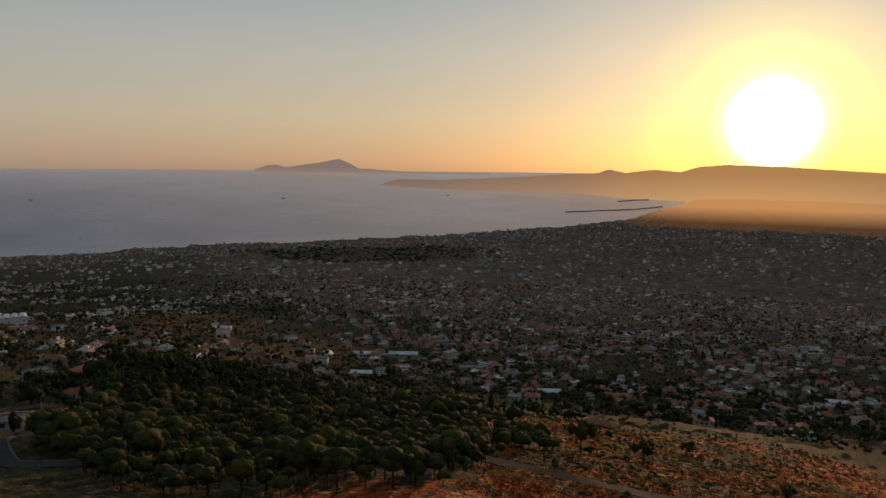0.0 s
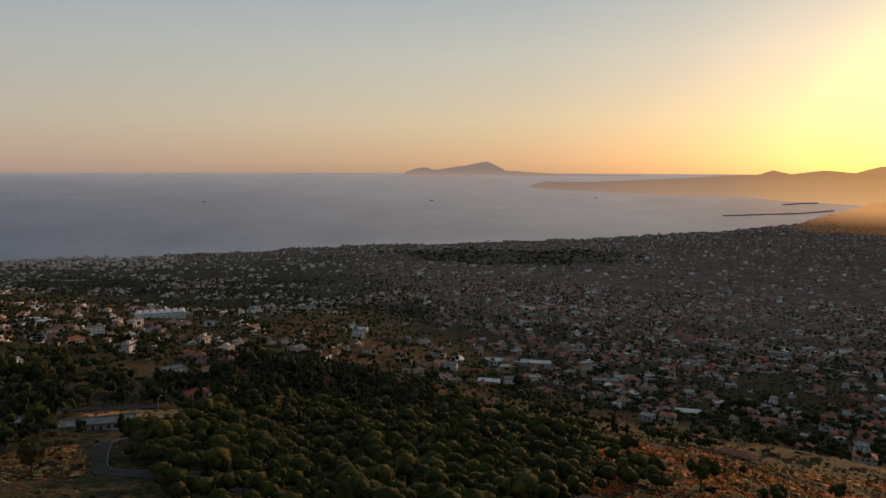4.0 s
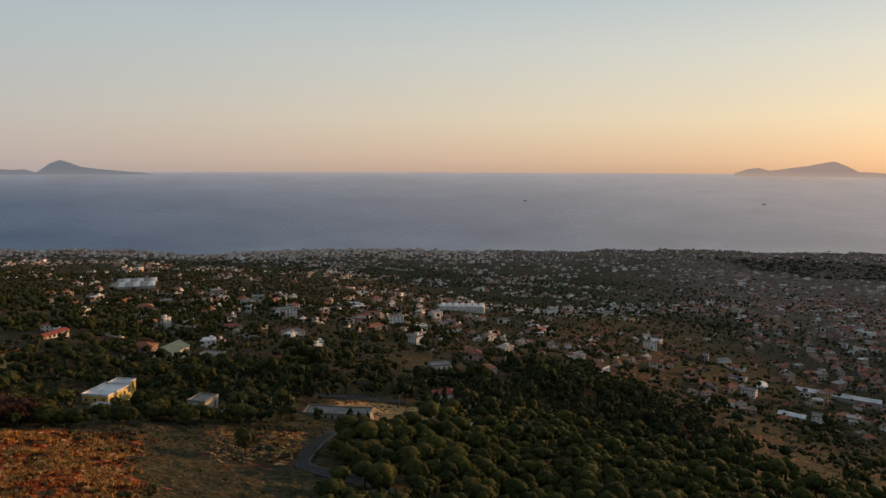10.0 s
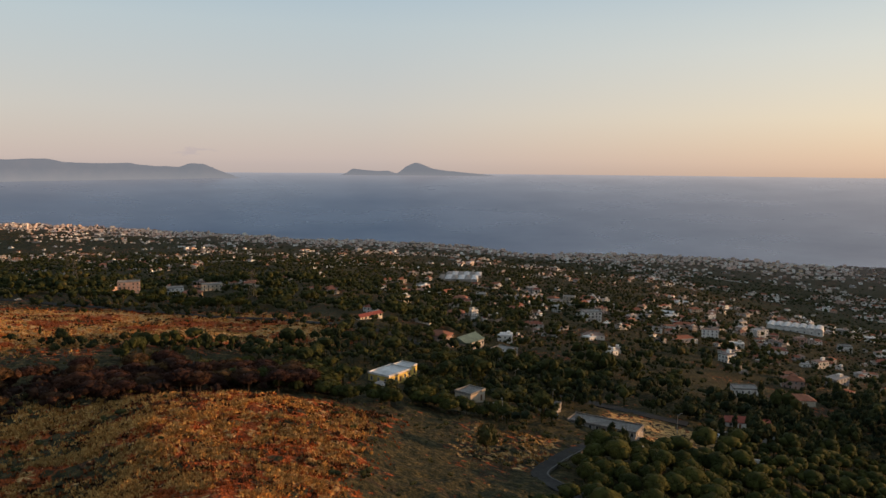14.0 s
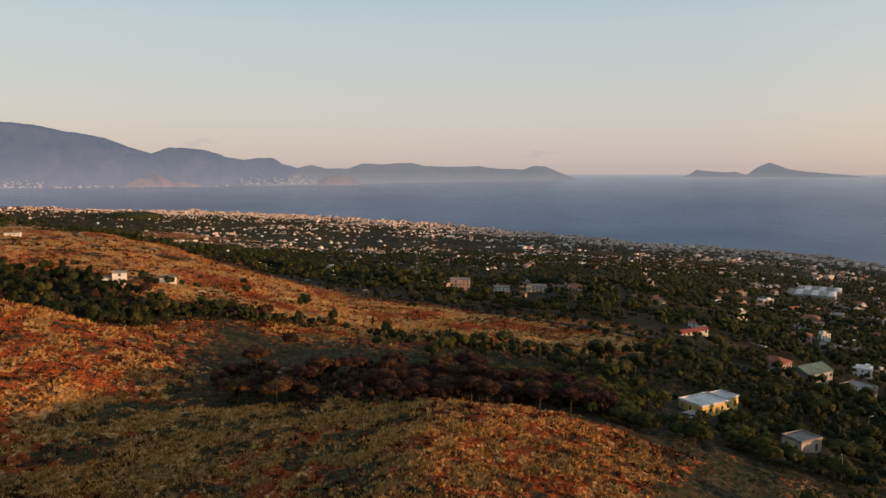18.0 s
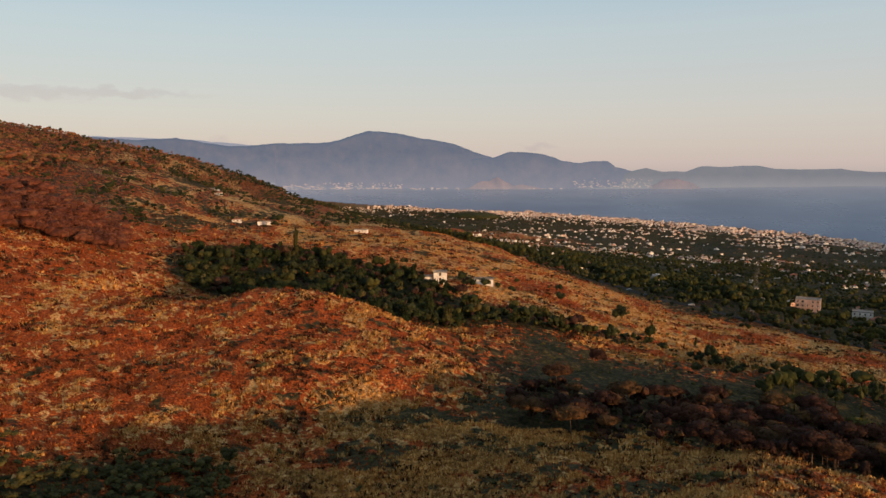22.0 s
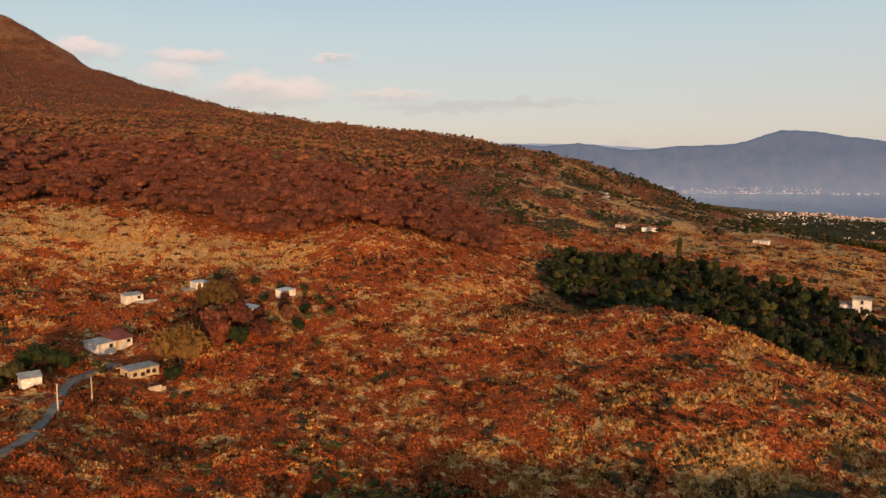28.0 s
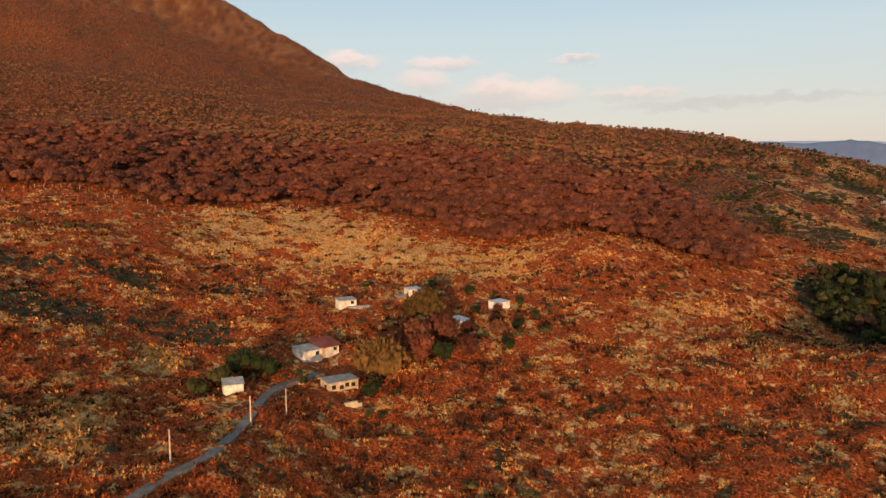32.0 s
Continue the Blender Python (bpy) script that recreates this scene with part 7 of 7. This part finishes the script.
box(gap_bm, 0, -0.05, 0.58, 1.15, 0.12, 0.12)
GAP = bpy.data.meshes.new("window")
gap_bm.to_mesh(GAP)
gap_bm.free()
GAP.materials.append(DARK_PANEL)


def hut(name, label, w, d, h, slope, wall, roof, m, gaps=(), door=None, slab=None):
    """A small hut: walls, a thin sloping roof slab with an overhang, dark panels standing in for shaded window holes,
    and a door.
    """
    root = thing(name, label, "hut", "huts on the slope", m @ Matrix.Diagonal((0.84, 0.84, 0.76, 1)))
    bm = bmesh.new()
    lo, hi = h, h + slope
    b = [bm.verts.new((x, y, -1.5)) for x, y in ((-w / 2, -d / 2), (w / 2, -d / 2), (w / 2, d / 2), (-w / 2, d / 2))]
    t = [bm.verts.new((x, y, z)) for x, y, z in ((-w / 2, -d / 2, lo), (w / 2, -d / 2, lo), (w / 2, d / 2, hi), (-w / 2, d / 2, hi))]
    for i in range(4):
        bm.faces.new((b[i], b[(i + 1) % 4], t[(i + 1) % 4], t[i]))
    bm.faces.new(t)
    part("wall", bm, wall, root)
    bm = box(bmesh.new(), 0, 0, 0, w + 0.5, d + 0.6, 0.16)
    bmesh.ops.rotate(bm, verts=bm.verts[:], cent=(0, 0, 0), matrix=Matrix.Rotation(math.atan2(slope, d), 3, "X"))
    bmesh.ops.translate(bm, verts=bm.verts[:], vec=(0, 0, h + slope / 2 + 0.1))
    part("roof", bm, roof, root)
    for k, x, z in gaps:
        rot = (0, 90, 180, 270)[k]
        shared("window", GAP, root, pose(0, 0, z, 0, 0, rot) @ pose(x, -(d if k % 2 == 0 else w) / 2, 0))
    if door is not None:
        shared("door", DOOR, root, pose(door, -d / 2, 0))
    if slab:
        part("terrace", box(bmesh.new(), slab[0], slab[1], -0.5, slab[2], slab[3], 1.5), CONCRETE, root)
    return root


hut("white_hut", "small whitewashed hut with a nearly flat roof", 6.2, 4.5, 2.5, 0.5, HUT_WALL, OLD_SHEET, on_ground(246, -110, -78), ((0, 1.6, 1.5), (1, 0, 1.5)), slab=(3.5, -3.2, 8, 1.6))
hut("upper_hut", "small white hut with a thin flat roof and a terrace", 5.4, 4.2, 2.5, 0.3, HUT_WALL, PALE_SHEET, on_ground(256, -133, -75), ((0, 1.2, 1.4),), -1.0, slab=(-5.0, 0, 4.5, 3.5))
hut("door_hut", "white hut with a dark open door", 6.4, 4.6, 2.6, 0.4, HUT_WALL, PALE_SHEET, on_ground(237, -155, -62), ((1, 0.5, 1.4),), -1.2)
hut("blue_roofed_hut", "small hut with a pale blue-grey sheet roof among bushes", 5.2, 4.2, 2.3, 0.9, HUT_WALL, PALE_SHEET, on_ground(222, -138, -40), ((0, 0, 1.4),))
hut("stone_hut", "roofed tuff-stone ruin with dark panels for window holes", 8.6, 5.2, 2.9, 0.3, HUT_STONE, OLD_SHEET, on_ground(192, -100, -72), ((0, -2.9, 1.5), (0, -0.6, 1.2), (0, 1.0, 1.7), (0, 2.8, 1.5), (1, 0, 1.5), (3, 0.6, 1.5)))
hut("pump_hut", "small white hut with a sloping grey roof", 4.8, 3.6, 2.5, 0.8, HUT_WALL, OLD_SHEET, on_ground(186, -77, -85), ())
dh = hut("double_hut", "white double hut with a grey sheet roof and a red one", 6.4, 6.0, 2.8, 0.6, HUT_WALL, OLD_SHEET, on_ground(212, -95, -62), ((0, 1.5, 1.6),))
bm = box(bmesh.new(), 7.0, 0.4, 0.7, 5.6, 5.4, 4.6)
part("right_wall", bm, HUT_WALL, dh)
part("recess", box(bmesh.new(), 3.7, -1.0, 0.6, 1.2, 3.2, 4.2), OCHRE, dh, "ochre-painted recess between the two halves")
bm = box(bmesh.new(), 0, 0, 0, 7.8, 7.4, 0.16)
bmesh.ops.rotate(bm, verts=bm.verts[:], cent=(0, 0, 0), matrix=Matrix.Rotation(math.atan2(1.5, 6.0), 3, "X"))
bmesh.ops.translate(bm, verts=bm.verts[:], vec=(6.6, 0.4, 3.75))
part("red_roof", bm, RED_SHEET, dh, "rust-red sheet roof")
shared("window", GAP, dh, pose(8.4, -2.3, 1.7))
shared("window", GAP, dh, pose(9.8, 0.4, 1.5, 0, 0, 90))
lw = thing("low_wall", "low broken stone wall below the tuff hut", "wall", m=on_ground(182, -101, -72))
part("masonry", box(box(bmesh.new(), 0, 0, 0, 3.0, 0.6, 2.2), 1.9, 0.3, -0.3, 1.4, 0.8, 1.5), HUT_STONE, lw)

# utility poles beside the track
POLE_MAT = surface("pale_pole", (0.36, 0.30, 0.22), (0.58, 0.50, 0.40), 2.0, 0.9, amount=0.08)
up = thing("utility_pole", "pale concrete utility pole beside the track", "pole", "poles along the track")
part("shaft", tube(bmesh.new(), (0, 0, -1), (0, 0, 5.6), 0.17, 0.11, 8), POLE_MAT, up)
part("bracket", box(bmesh.new(), 0, 0, 5.2, 0.9, 0.08, 0.08), STEEL, up)
up.matrix_basis = on_ground(169, -80, 10)
for x, y in ((175, -87), (151, -67)):
    copy_thing(up, on_ground(x, y, 30))
# fence along the edge of the dead wood
fp = thing("wood_fence", "line of pale fence posts below the dead pines", "fence")
post_me = bpy.data.meshes.new("post")
pb = tube(bmesh.new(), (0, 0, -0.5), (0, 0, 2.0), 0.12, 0.09, 5)
pb.to_mesh(post_me)
pb.free()
post_me.materials.append(POLE_MAT)
for i, a in enumerate(np.arange(256.5, 295, 0.62)):
    p = spots(a, FOREST_EDGE(a) - 10 + 2 * math.sin(a * 1.7))[0]
    shared("post", post_me, fp, pose(*p, 0, 0, 0))

# trees round the huts
HT = [tree_kind("hillside_pine", "umbrella", 71, 8.5, 8.0, foliage("pale_pine_needles", [(0.0, (0.085, 0.052, 0.018)), (1.0, (0.15, 0.088, 0.030))]), "tall sunlit pine with thin olive-brown needles", "pine tree", "trees round the huts", 70, 12, 0.35, 6, 0.8, leaf=0.2),
      tree_kind("rust_tree", "round", 72, 6, 6, BURNT, "rust-red dead tree beside the huts", "tree", "trees round the huts", 60, 13, 0.3, 5, 0.8, leaf=0.2),
      tree_kind("green_shrub", "round", 73, 3.6, 5.2, BROAD, "dark green shrub beside the huts", "shrub", "trees round the huts", 46, 7, 0.15, 4, 0.95)]
rs = np.random.RandomState(78)
for x, y, spread, n_h in ((195, -80, 9, 9), (196, -86, 7, 12), (212, -140, 16, 14), (236, -160, 10, 8), (205, -118, 10, 8), (262, -120, 10, 6), (180, -102, 5, 4)):
    hx, hy = x + rs.normal(0, spread * 0.6, n_h), y + rs.normal(0, spread * 0.6, n_h)
    free = clear_of(hx, hy, -1.0)
    ha, hr = polar(hx[free], hy[free])
    wood("hut_scrub", RND, ha, hr, rs, 0.16, 0.42, SCRUB, "dark green scrub grown up round the huts", "bushes", 0.3)
HUT_TREES = ((0, 190, -109, 1.15), (0, 221, -128, 1.1), (1, 206, -121, 1.3), (1, 203, -134, 1.35), (1, 214, -146, 1.1), (1, 199, -120, 1.15), (1, 211, -130, 1.2), (1, 216, -138, 1.0), (2, 206, -146, 1.2), (2, 200, -126, 1.2), (2, 208, -134, 1.1), (2, 232, -146, 1.0), (2, 222, -155, 1.2), (2, 215, -160, 1.0),
             (2, 228, -163, 1.0), (2, 240, -163, 1.0), (2, 186, -106, 0.9), (2, 196, -84, 1.2), (2, 200, -79, 1.3), (2, 193, -74, 1.1), (2, 189, -70, 0.9), (2, 262, -141, 1.0), (1, 230, -152, 0.7), (1, 221, -148, 0.9), (2, 250, -150, 1.1), (1, 199, -115, 0.8))
rs = np.random.RandomState(77)
for k, x, y, sc in HUT_TREES:
    sc *= 1.3 if y > -132 else 0.8
    m_ = on_ground(x, y, rs.uniform(0, 360), -0.2) @ Matrix.Diagonal((sc, sc, sc, 1))
    if HT[k].get("used") is None:
        HT[k]["used"] = 1
        HT[k].matrix_basis = m_
    else:
        ob = copy_thing(HT[k], m_)
        ob.matrix_basis = m_
        del ob["used"]
tidy(HT)

# single trees that stand out
LONE = [("lone_oak", "round", 81, 7.5, 7.0, BROAD, "lone dark oak on the straw-coloured field", 57, -381), ("lone_oak", "tall", 82, 5.0, 2.6, BROAD, "small dark tree on the straw-coloured field", 38, -392),
        ("gully_poplar", "tall", 83, 13, 5, BROAD, "tall dark poplar above the gully wood", 262, -384), ("roadside_oak", "round", 84, 9, 8.5, BROAD, "dense dark tree beside the road bend", -84, -166),
        ("orange_shrub", "round", 85, 4, 5, foliage("orange_leaves", [(0.0, (0.30, 0.075, 0.02)), (1.0, (0.34, 0.09, 0.025))]), "orange-leaved shrub in the dark wood", -318, -180),
        ("yellow_poplar", "tall", 86, 10, 6, foliage("yellowing_leaves", [(0.0, (0.12, 0.10, 0.02)), (1.0, (0.15, 0.12, 0.03))]), "yellow-green poplar at the wood's edge", -262, -190),
        ("lone_pine", "umbrella", 87, 7, 8, BURNT_DARK, "round scorched pine in the hollow", 62, -300)]
for nm, kd, sd, h, w, mt, lb, x, y in LONE:
    ob = tree_kind(nm, kd, sd, h, w, mt, lb, "tree", "", 50, 8, 0.25 if kd != "umbrella" else 0.45, 5, 0.85)
    ob.matrix_basis = on_ground(x, y, sd * 13, -0.2)

# power pylons
PYLON = surface("weathered_pylon_steel", (0.07, 0.07, 0.07), (0.14, 0.13, 0.125), 2.0, 0.7, 0.3, amount=0.05)
py = thing("power_pylon", "grey steel lattice power pylon above the trees", "pylon", "pylons of the power line")
bm = bmesh.new()
for sx, sy in ((-1, -1), (1, -1), (1, 1), (-1, 1)):
    tube(bm, (sx * 2.6, sy * 2.6, -1), (sx * 0.55, sy * 0.55, 26), 0.1, 0.06, 4)
part("legs_frame", bm, PYLON, py)
bm = bmesh.new()
for i in range(9):
    z0, z1 = i * 2.9, (i + 1) * 2.9
    w0, w1 = 2.6 - 2.05 * z0 / 26, 2.6 - 2.05 * z1 / 26
    for a_, b_ in (((-1, -1), (1, -1)), ((1, -1), (1, 1)), ((1, 1), (-1, 1)), ((-1, 1), (-1, -1))):
        tube(bm, (a_[0] * w0, a_[1] * w0, z0), (b_[0] * w1, b_[1] * w1, z1), 0.04, 0.04, 3)
        tube(bm, (b_[0] * w0, b_[1] * w0, z0), (a_[0] * w1, a_[1] * w1, z1), 0.04, 0.04, 3)
part("lattice", bm, PYLON, py)
for z, l in ((19, 4.2), (22.5, 3.6), (26, 3.0)):
    bm = bmesh.new()
    for s in (-1, 1):
        tube(bm, (0, 0, z + 0.5), (s * l, 0, z), 0.1, 0.06, 4)
        tube(bm, (0, 0, z - 0.5), (s * l, 0, z), 0.1, 0.06, 4)
        tube(bm, (s * l, 0, z), (s * l, 0, z - 1.0), 0.08, 0.08, 4)
    part("crossarm", bm, PYLON, py)
py.matrix_basis = on_ground(-93, -548, 20)
for x, y, t in ((-253, -413, 40), (48, -1180, 10), (30, -760, 15)):
    copy_thing(py, on_ground(x, y, t))

# street lamps and parked cars by the roadside yard
sl_ = thing("street_lamp", "grey street lamp with a curved arm", "street lamp", "street lamps")
bm = tube(bmesh.new(), (0, 0, -0.5), (0, 0, 7.2), 0.11, 0.07, 6)
part("post", bm, STEEL, sl_)
part("arm", tube(bmesh.new(), (0, 0, 7.1), (1.5, 0, 7.7), 0.06, 0.05, 5), STEEL, sl_)
part("lamp_head", box(bmesh.new(), 1.75, 0, 7.7, 0.7, 0.28, 0.14, 0.04), FRAME_MAT, sl_)
sl_.matrix_basis = on_ground(-126, -150, 40)
for x, y in ((-150, -232), (-166, -288), (-151, -345), (-60, -468), (100, -600), (20, -528), (-190, -205), (-112, -206)):
    copy_thing(sl_, on_ground(x, y, x))

CAR_PAINT = [surface("car_paint_" + n, tuple(c * 0.9 for c in col), col, 0.5, 0.3, spec=0.6, amount=0.03) for n, col in (("white", (0.7, 0.7, 0.7)), ("grey", (0.22, 0.23, 0.24)), ("blue", (0.06, 0.12, 0.25)))]
RUBBER = surface("tyre_rubber", (0.01, 0.01, 0.01), (0.03, 0.03, 0.03), 3, 0.9)


def car(paint, label):
    root = thing("parked_car", label, "car", "parked cars")
    bm = bmesh.new()
    side = [(-2.05, 0.35), (2.05, 0.35), (2.1, 0.75), (1.95, 0.95), (1.0, 1.02), (0.45, 1.42), (-1.15, 1.45), (-1.85, 1.0), (-2.1, 0.85)]
    l_, r_ = [bm.verts.new((x, -0.85, z)) for x, z in side], [bm.verts.new((x, 0.85, z)) for x, z in side]
    n = len(side)
    for i in range(n):
        bm.faces.new((l_[i], l_[(i + 1) % n], r_[(i + 1) % n], r_[i]))
    bm.faces.new(l_[::-1]); bm.faces.new(r_)
    part("body", bm, paint, root)
    part("side_window", box(bmesh.new(), -0.3, 0, 1.2, 1.55, 1.74, 0.32), GLASS, root)
    bm = box(bmesh.new(), 0, 0, 0, 0.03, 1.45, 0.62)
    bmesh.ops.rotate(bm, verts=bm.verts[:], cent=(0, 0, 0), matrix=Matrix.Rotation(-0.92, 3, "Y"))
    bmesh.ops.translate(bm, verts=bm.verts[:], vec=(0.74, 0, 1.24))
    part("windscreen", bm, GLASS, root)
    for x in (-1.3, 1.3):
        for y in (-0.8, 0.8):
            w_ = part("wheel", tube(bmesh.new(), (x, y - 0.1, 0.32), (x, y + 0.1, 0.32), 0.32, 0.32, 10), RUBBER, root)
            part("rim", tube(bmesh.new(), (x, y - 0.11, 0.32), (x, y + 0.11, 0.32), 0.19, 0.19, 8), STEEL, w_)
    return root


CARS = [car(CAR_PAINT[0], "white parked car on the roadside yard"), car(CAR_PAINT[1], "dark grey parked car by the road"), car(CAR_PAINT[2], "blue parked car by the road")]
CAR_SPOTS = ((-118, -226, 30), (-121, -228, 30), (-140, -215, 60), (-196, -186, 40), (-199, -190, 40), (-202, -194, 40), (-205, -199, 40), (-190, -176, 40), (-158, -338, 100), (-150, -362, 110), (-216, -330, 30), (-210, -326, 30), (-205, -333, 30), (-208, -320, 20), (-92, -448, 40), (60, -552, 25), (96, -576, 25), (110, -590, 25))
for i, (x, y, t) in enumerate(CAR_SPOTS):
    m_ = on_ground(x, y, t, 0.12)
    if i < 3:
        CARS[i].matrix_basis = m_
    else:
        copy_thing(CARS[rs.randint(3)], m_)

# ---- the bay: breakwaters, a small island and ships, far off ----
STONE = surface("breakwater_stone", (0.09, 0.07, 0.06), (0.15, 0.12, 0.10), 0.1, 0.9, amount=0.1)


def sea_spot(az, el):
    """A place on the water seen el degrees below the level."""
    d = float(sea_d(az, el))
    a = radians(az)
    return Vector((CX - math.sin(a) * d, CY + math.cos(a) * d, -math.tan(radians(el)) * d))


def breakwater(pts, width, label):
    bm = bmesh.new()
    top, bot = [], []
    ps = [sea_spot(a, e) for a, e in pts]
    for i, p in enumerate(ps):
        q = ps[min(i + 1, len(ps) - 1)] - ps[max(i - 1, 0)]
        nrm = Vector((-q.y, q.x, 0)).normalized() * width
        top.append((bm.verts.new(p + nrm * 0.5 + Vector((0, 0, 4))), bm.verts.new(p - nrm * 0.5 + Vector((0, 0, 4)))))
        bot.append((bm.verts.new(p + nrm + Vector((0, 0, -3))), bm.verts.new(p - nrm + Vector((0, 0, -3)))))
    for i in range(len(ps) - 1):
        bm.faces.new((top[i][0], top[i][1], top[i + 1][1], top[i + 1][0]))
        bm.faces.new((bot[i][0], top[i][0], top[i + 1][0], bot[i + 1][0]))
        bm.faces.new((top[i][1], bot[i][1], bot[i + 1][1], top[i + 1][1]))
    me = bpy.data.meshes.new("breakwater")
    bm.to_mesh(me)
    bm.free()
    me.materials.append(STONE)
    return tagged(new("breakwater", me), label, "breakwater", "harbour breakwaters")


breakwater([(84.2, 3.62), (81.5, 3.45), (79.0, 3.30), (77.0, 3.05)], 6, "long dark harbour breakwater across the pale bay")
breakwater([(80.3, 2.72), (79.0, 2.60), (78.0, 2.55)], 5, "short dark pier at the harbour mouth")
for az_, el_, L in ((105.9, 2.75, 11), (123.0, 2.75, 10), (93.3, 2.45, 8)):
    p = sea_spot(az_, el_)
    sp = thing("cargo_ship", "small dark cargo ship on the calm bay", "ship", "ships in the bay", pose(*p, 0, 0, az_ + 15))
    bm = bmesh.new()
    outline = [(-L, -2), (L * 0.8, -2), (L * 1.05, 0), (L * 0.8, 2), (-L, 2)]
    lo_, hi_ = [bm.verts.new((x * 0.95, y * 0.8, -1)) for x, y in outline], [bm.verts.new((x, y, 3)) for x, y in outline]
    for i in range(5):
        bm.faces.new((lo_[i], lo_[(i + 1) % 5], hi_[(i + 1) % 5], hi_[i]))
    bm.faces.new(hi_)
    part("hull", bm, STONE, sp)
    part("bridge", box(bmesh.new(), -L * 0.75, 0, 5.2, L * 0.25, 3.4, 4.4), PLASTER["grey"], sp)
# the wooded cinder hill in the coastal plain
ca, cr, rs = scatter(420, 200.6, 205.4, 5200, 6400, 91)
cp, ck = spots(ca, cr)
hill_h = np.clip(1 - ((ca - 203) / 2.4) ** 2 - ((cr - 5800) / 650) ** 2, 0, 1) * 62 * ck
mound_v, mound_f = lumpy(ICO2, 5, 0.06)
mp = spots(203.0, 5800.0)[0]
clumps("cinder_hill", (mound_v, mound_f), np.array([mp]), np.array([[150.0, 110.0, 25.0]]), np.array([0.2]), BROAD_F, "low dark wooded cinder hill in the plain", "hill")
cp[:, 2] += hill_h * 0.6
clumps("cinder_hill_wood", RND_S[0], cp, np.repeat(rs.uniform(0.8, 1.6, (len(cp), 1)), 3, 1) * ck[:, None] * np.array([1.5, 1.5, 1.0]), rs.uniform(0, 6.28, len(cp)), BROAD_F, "dark wood over the cinder hill", "wood")
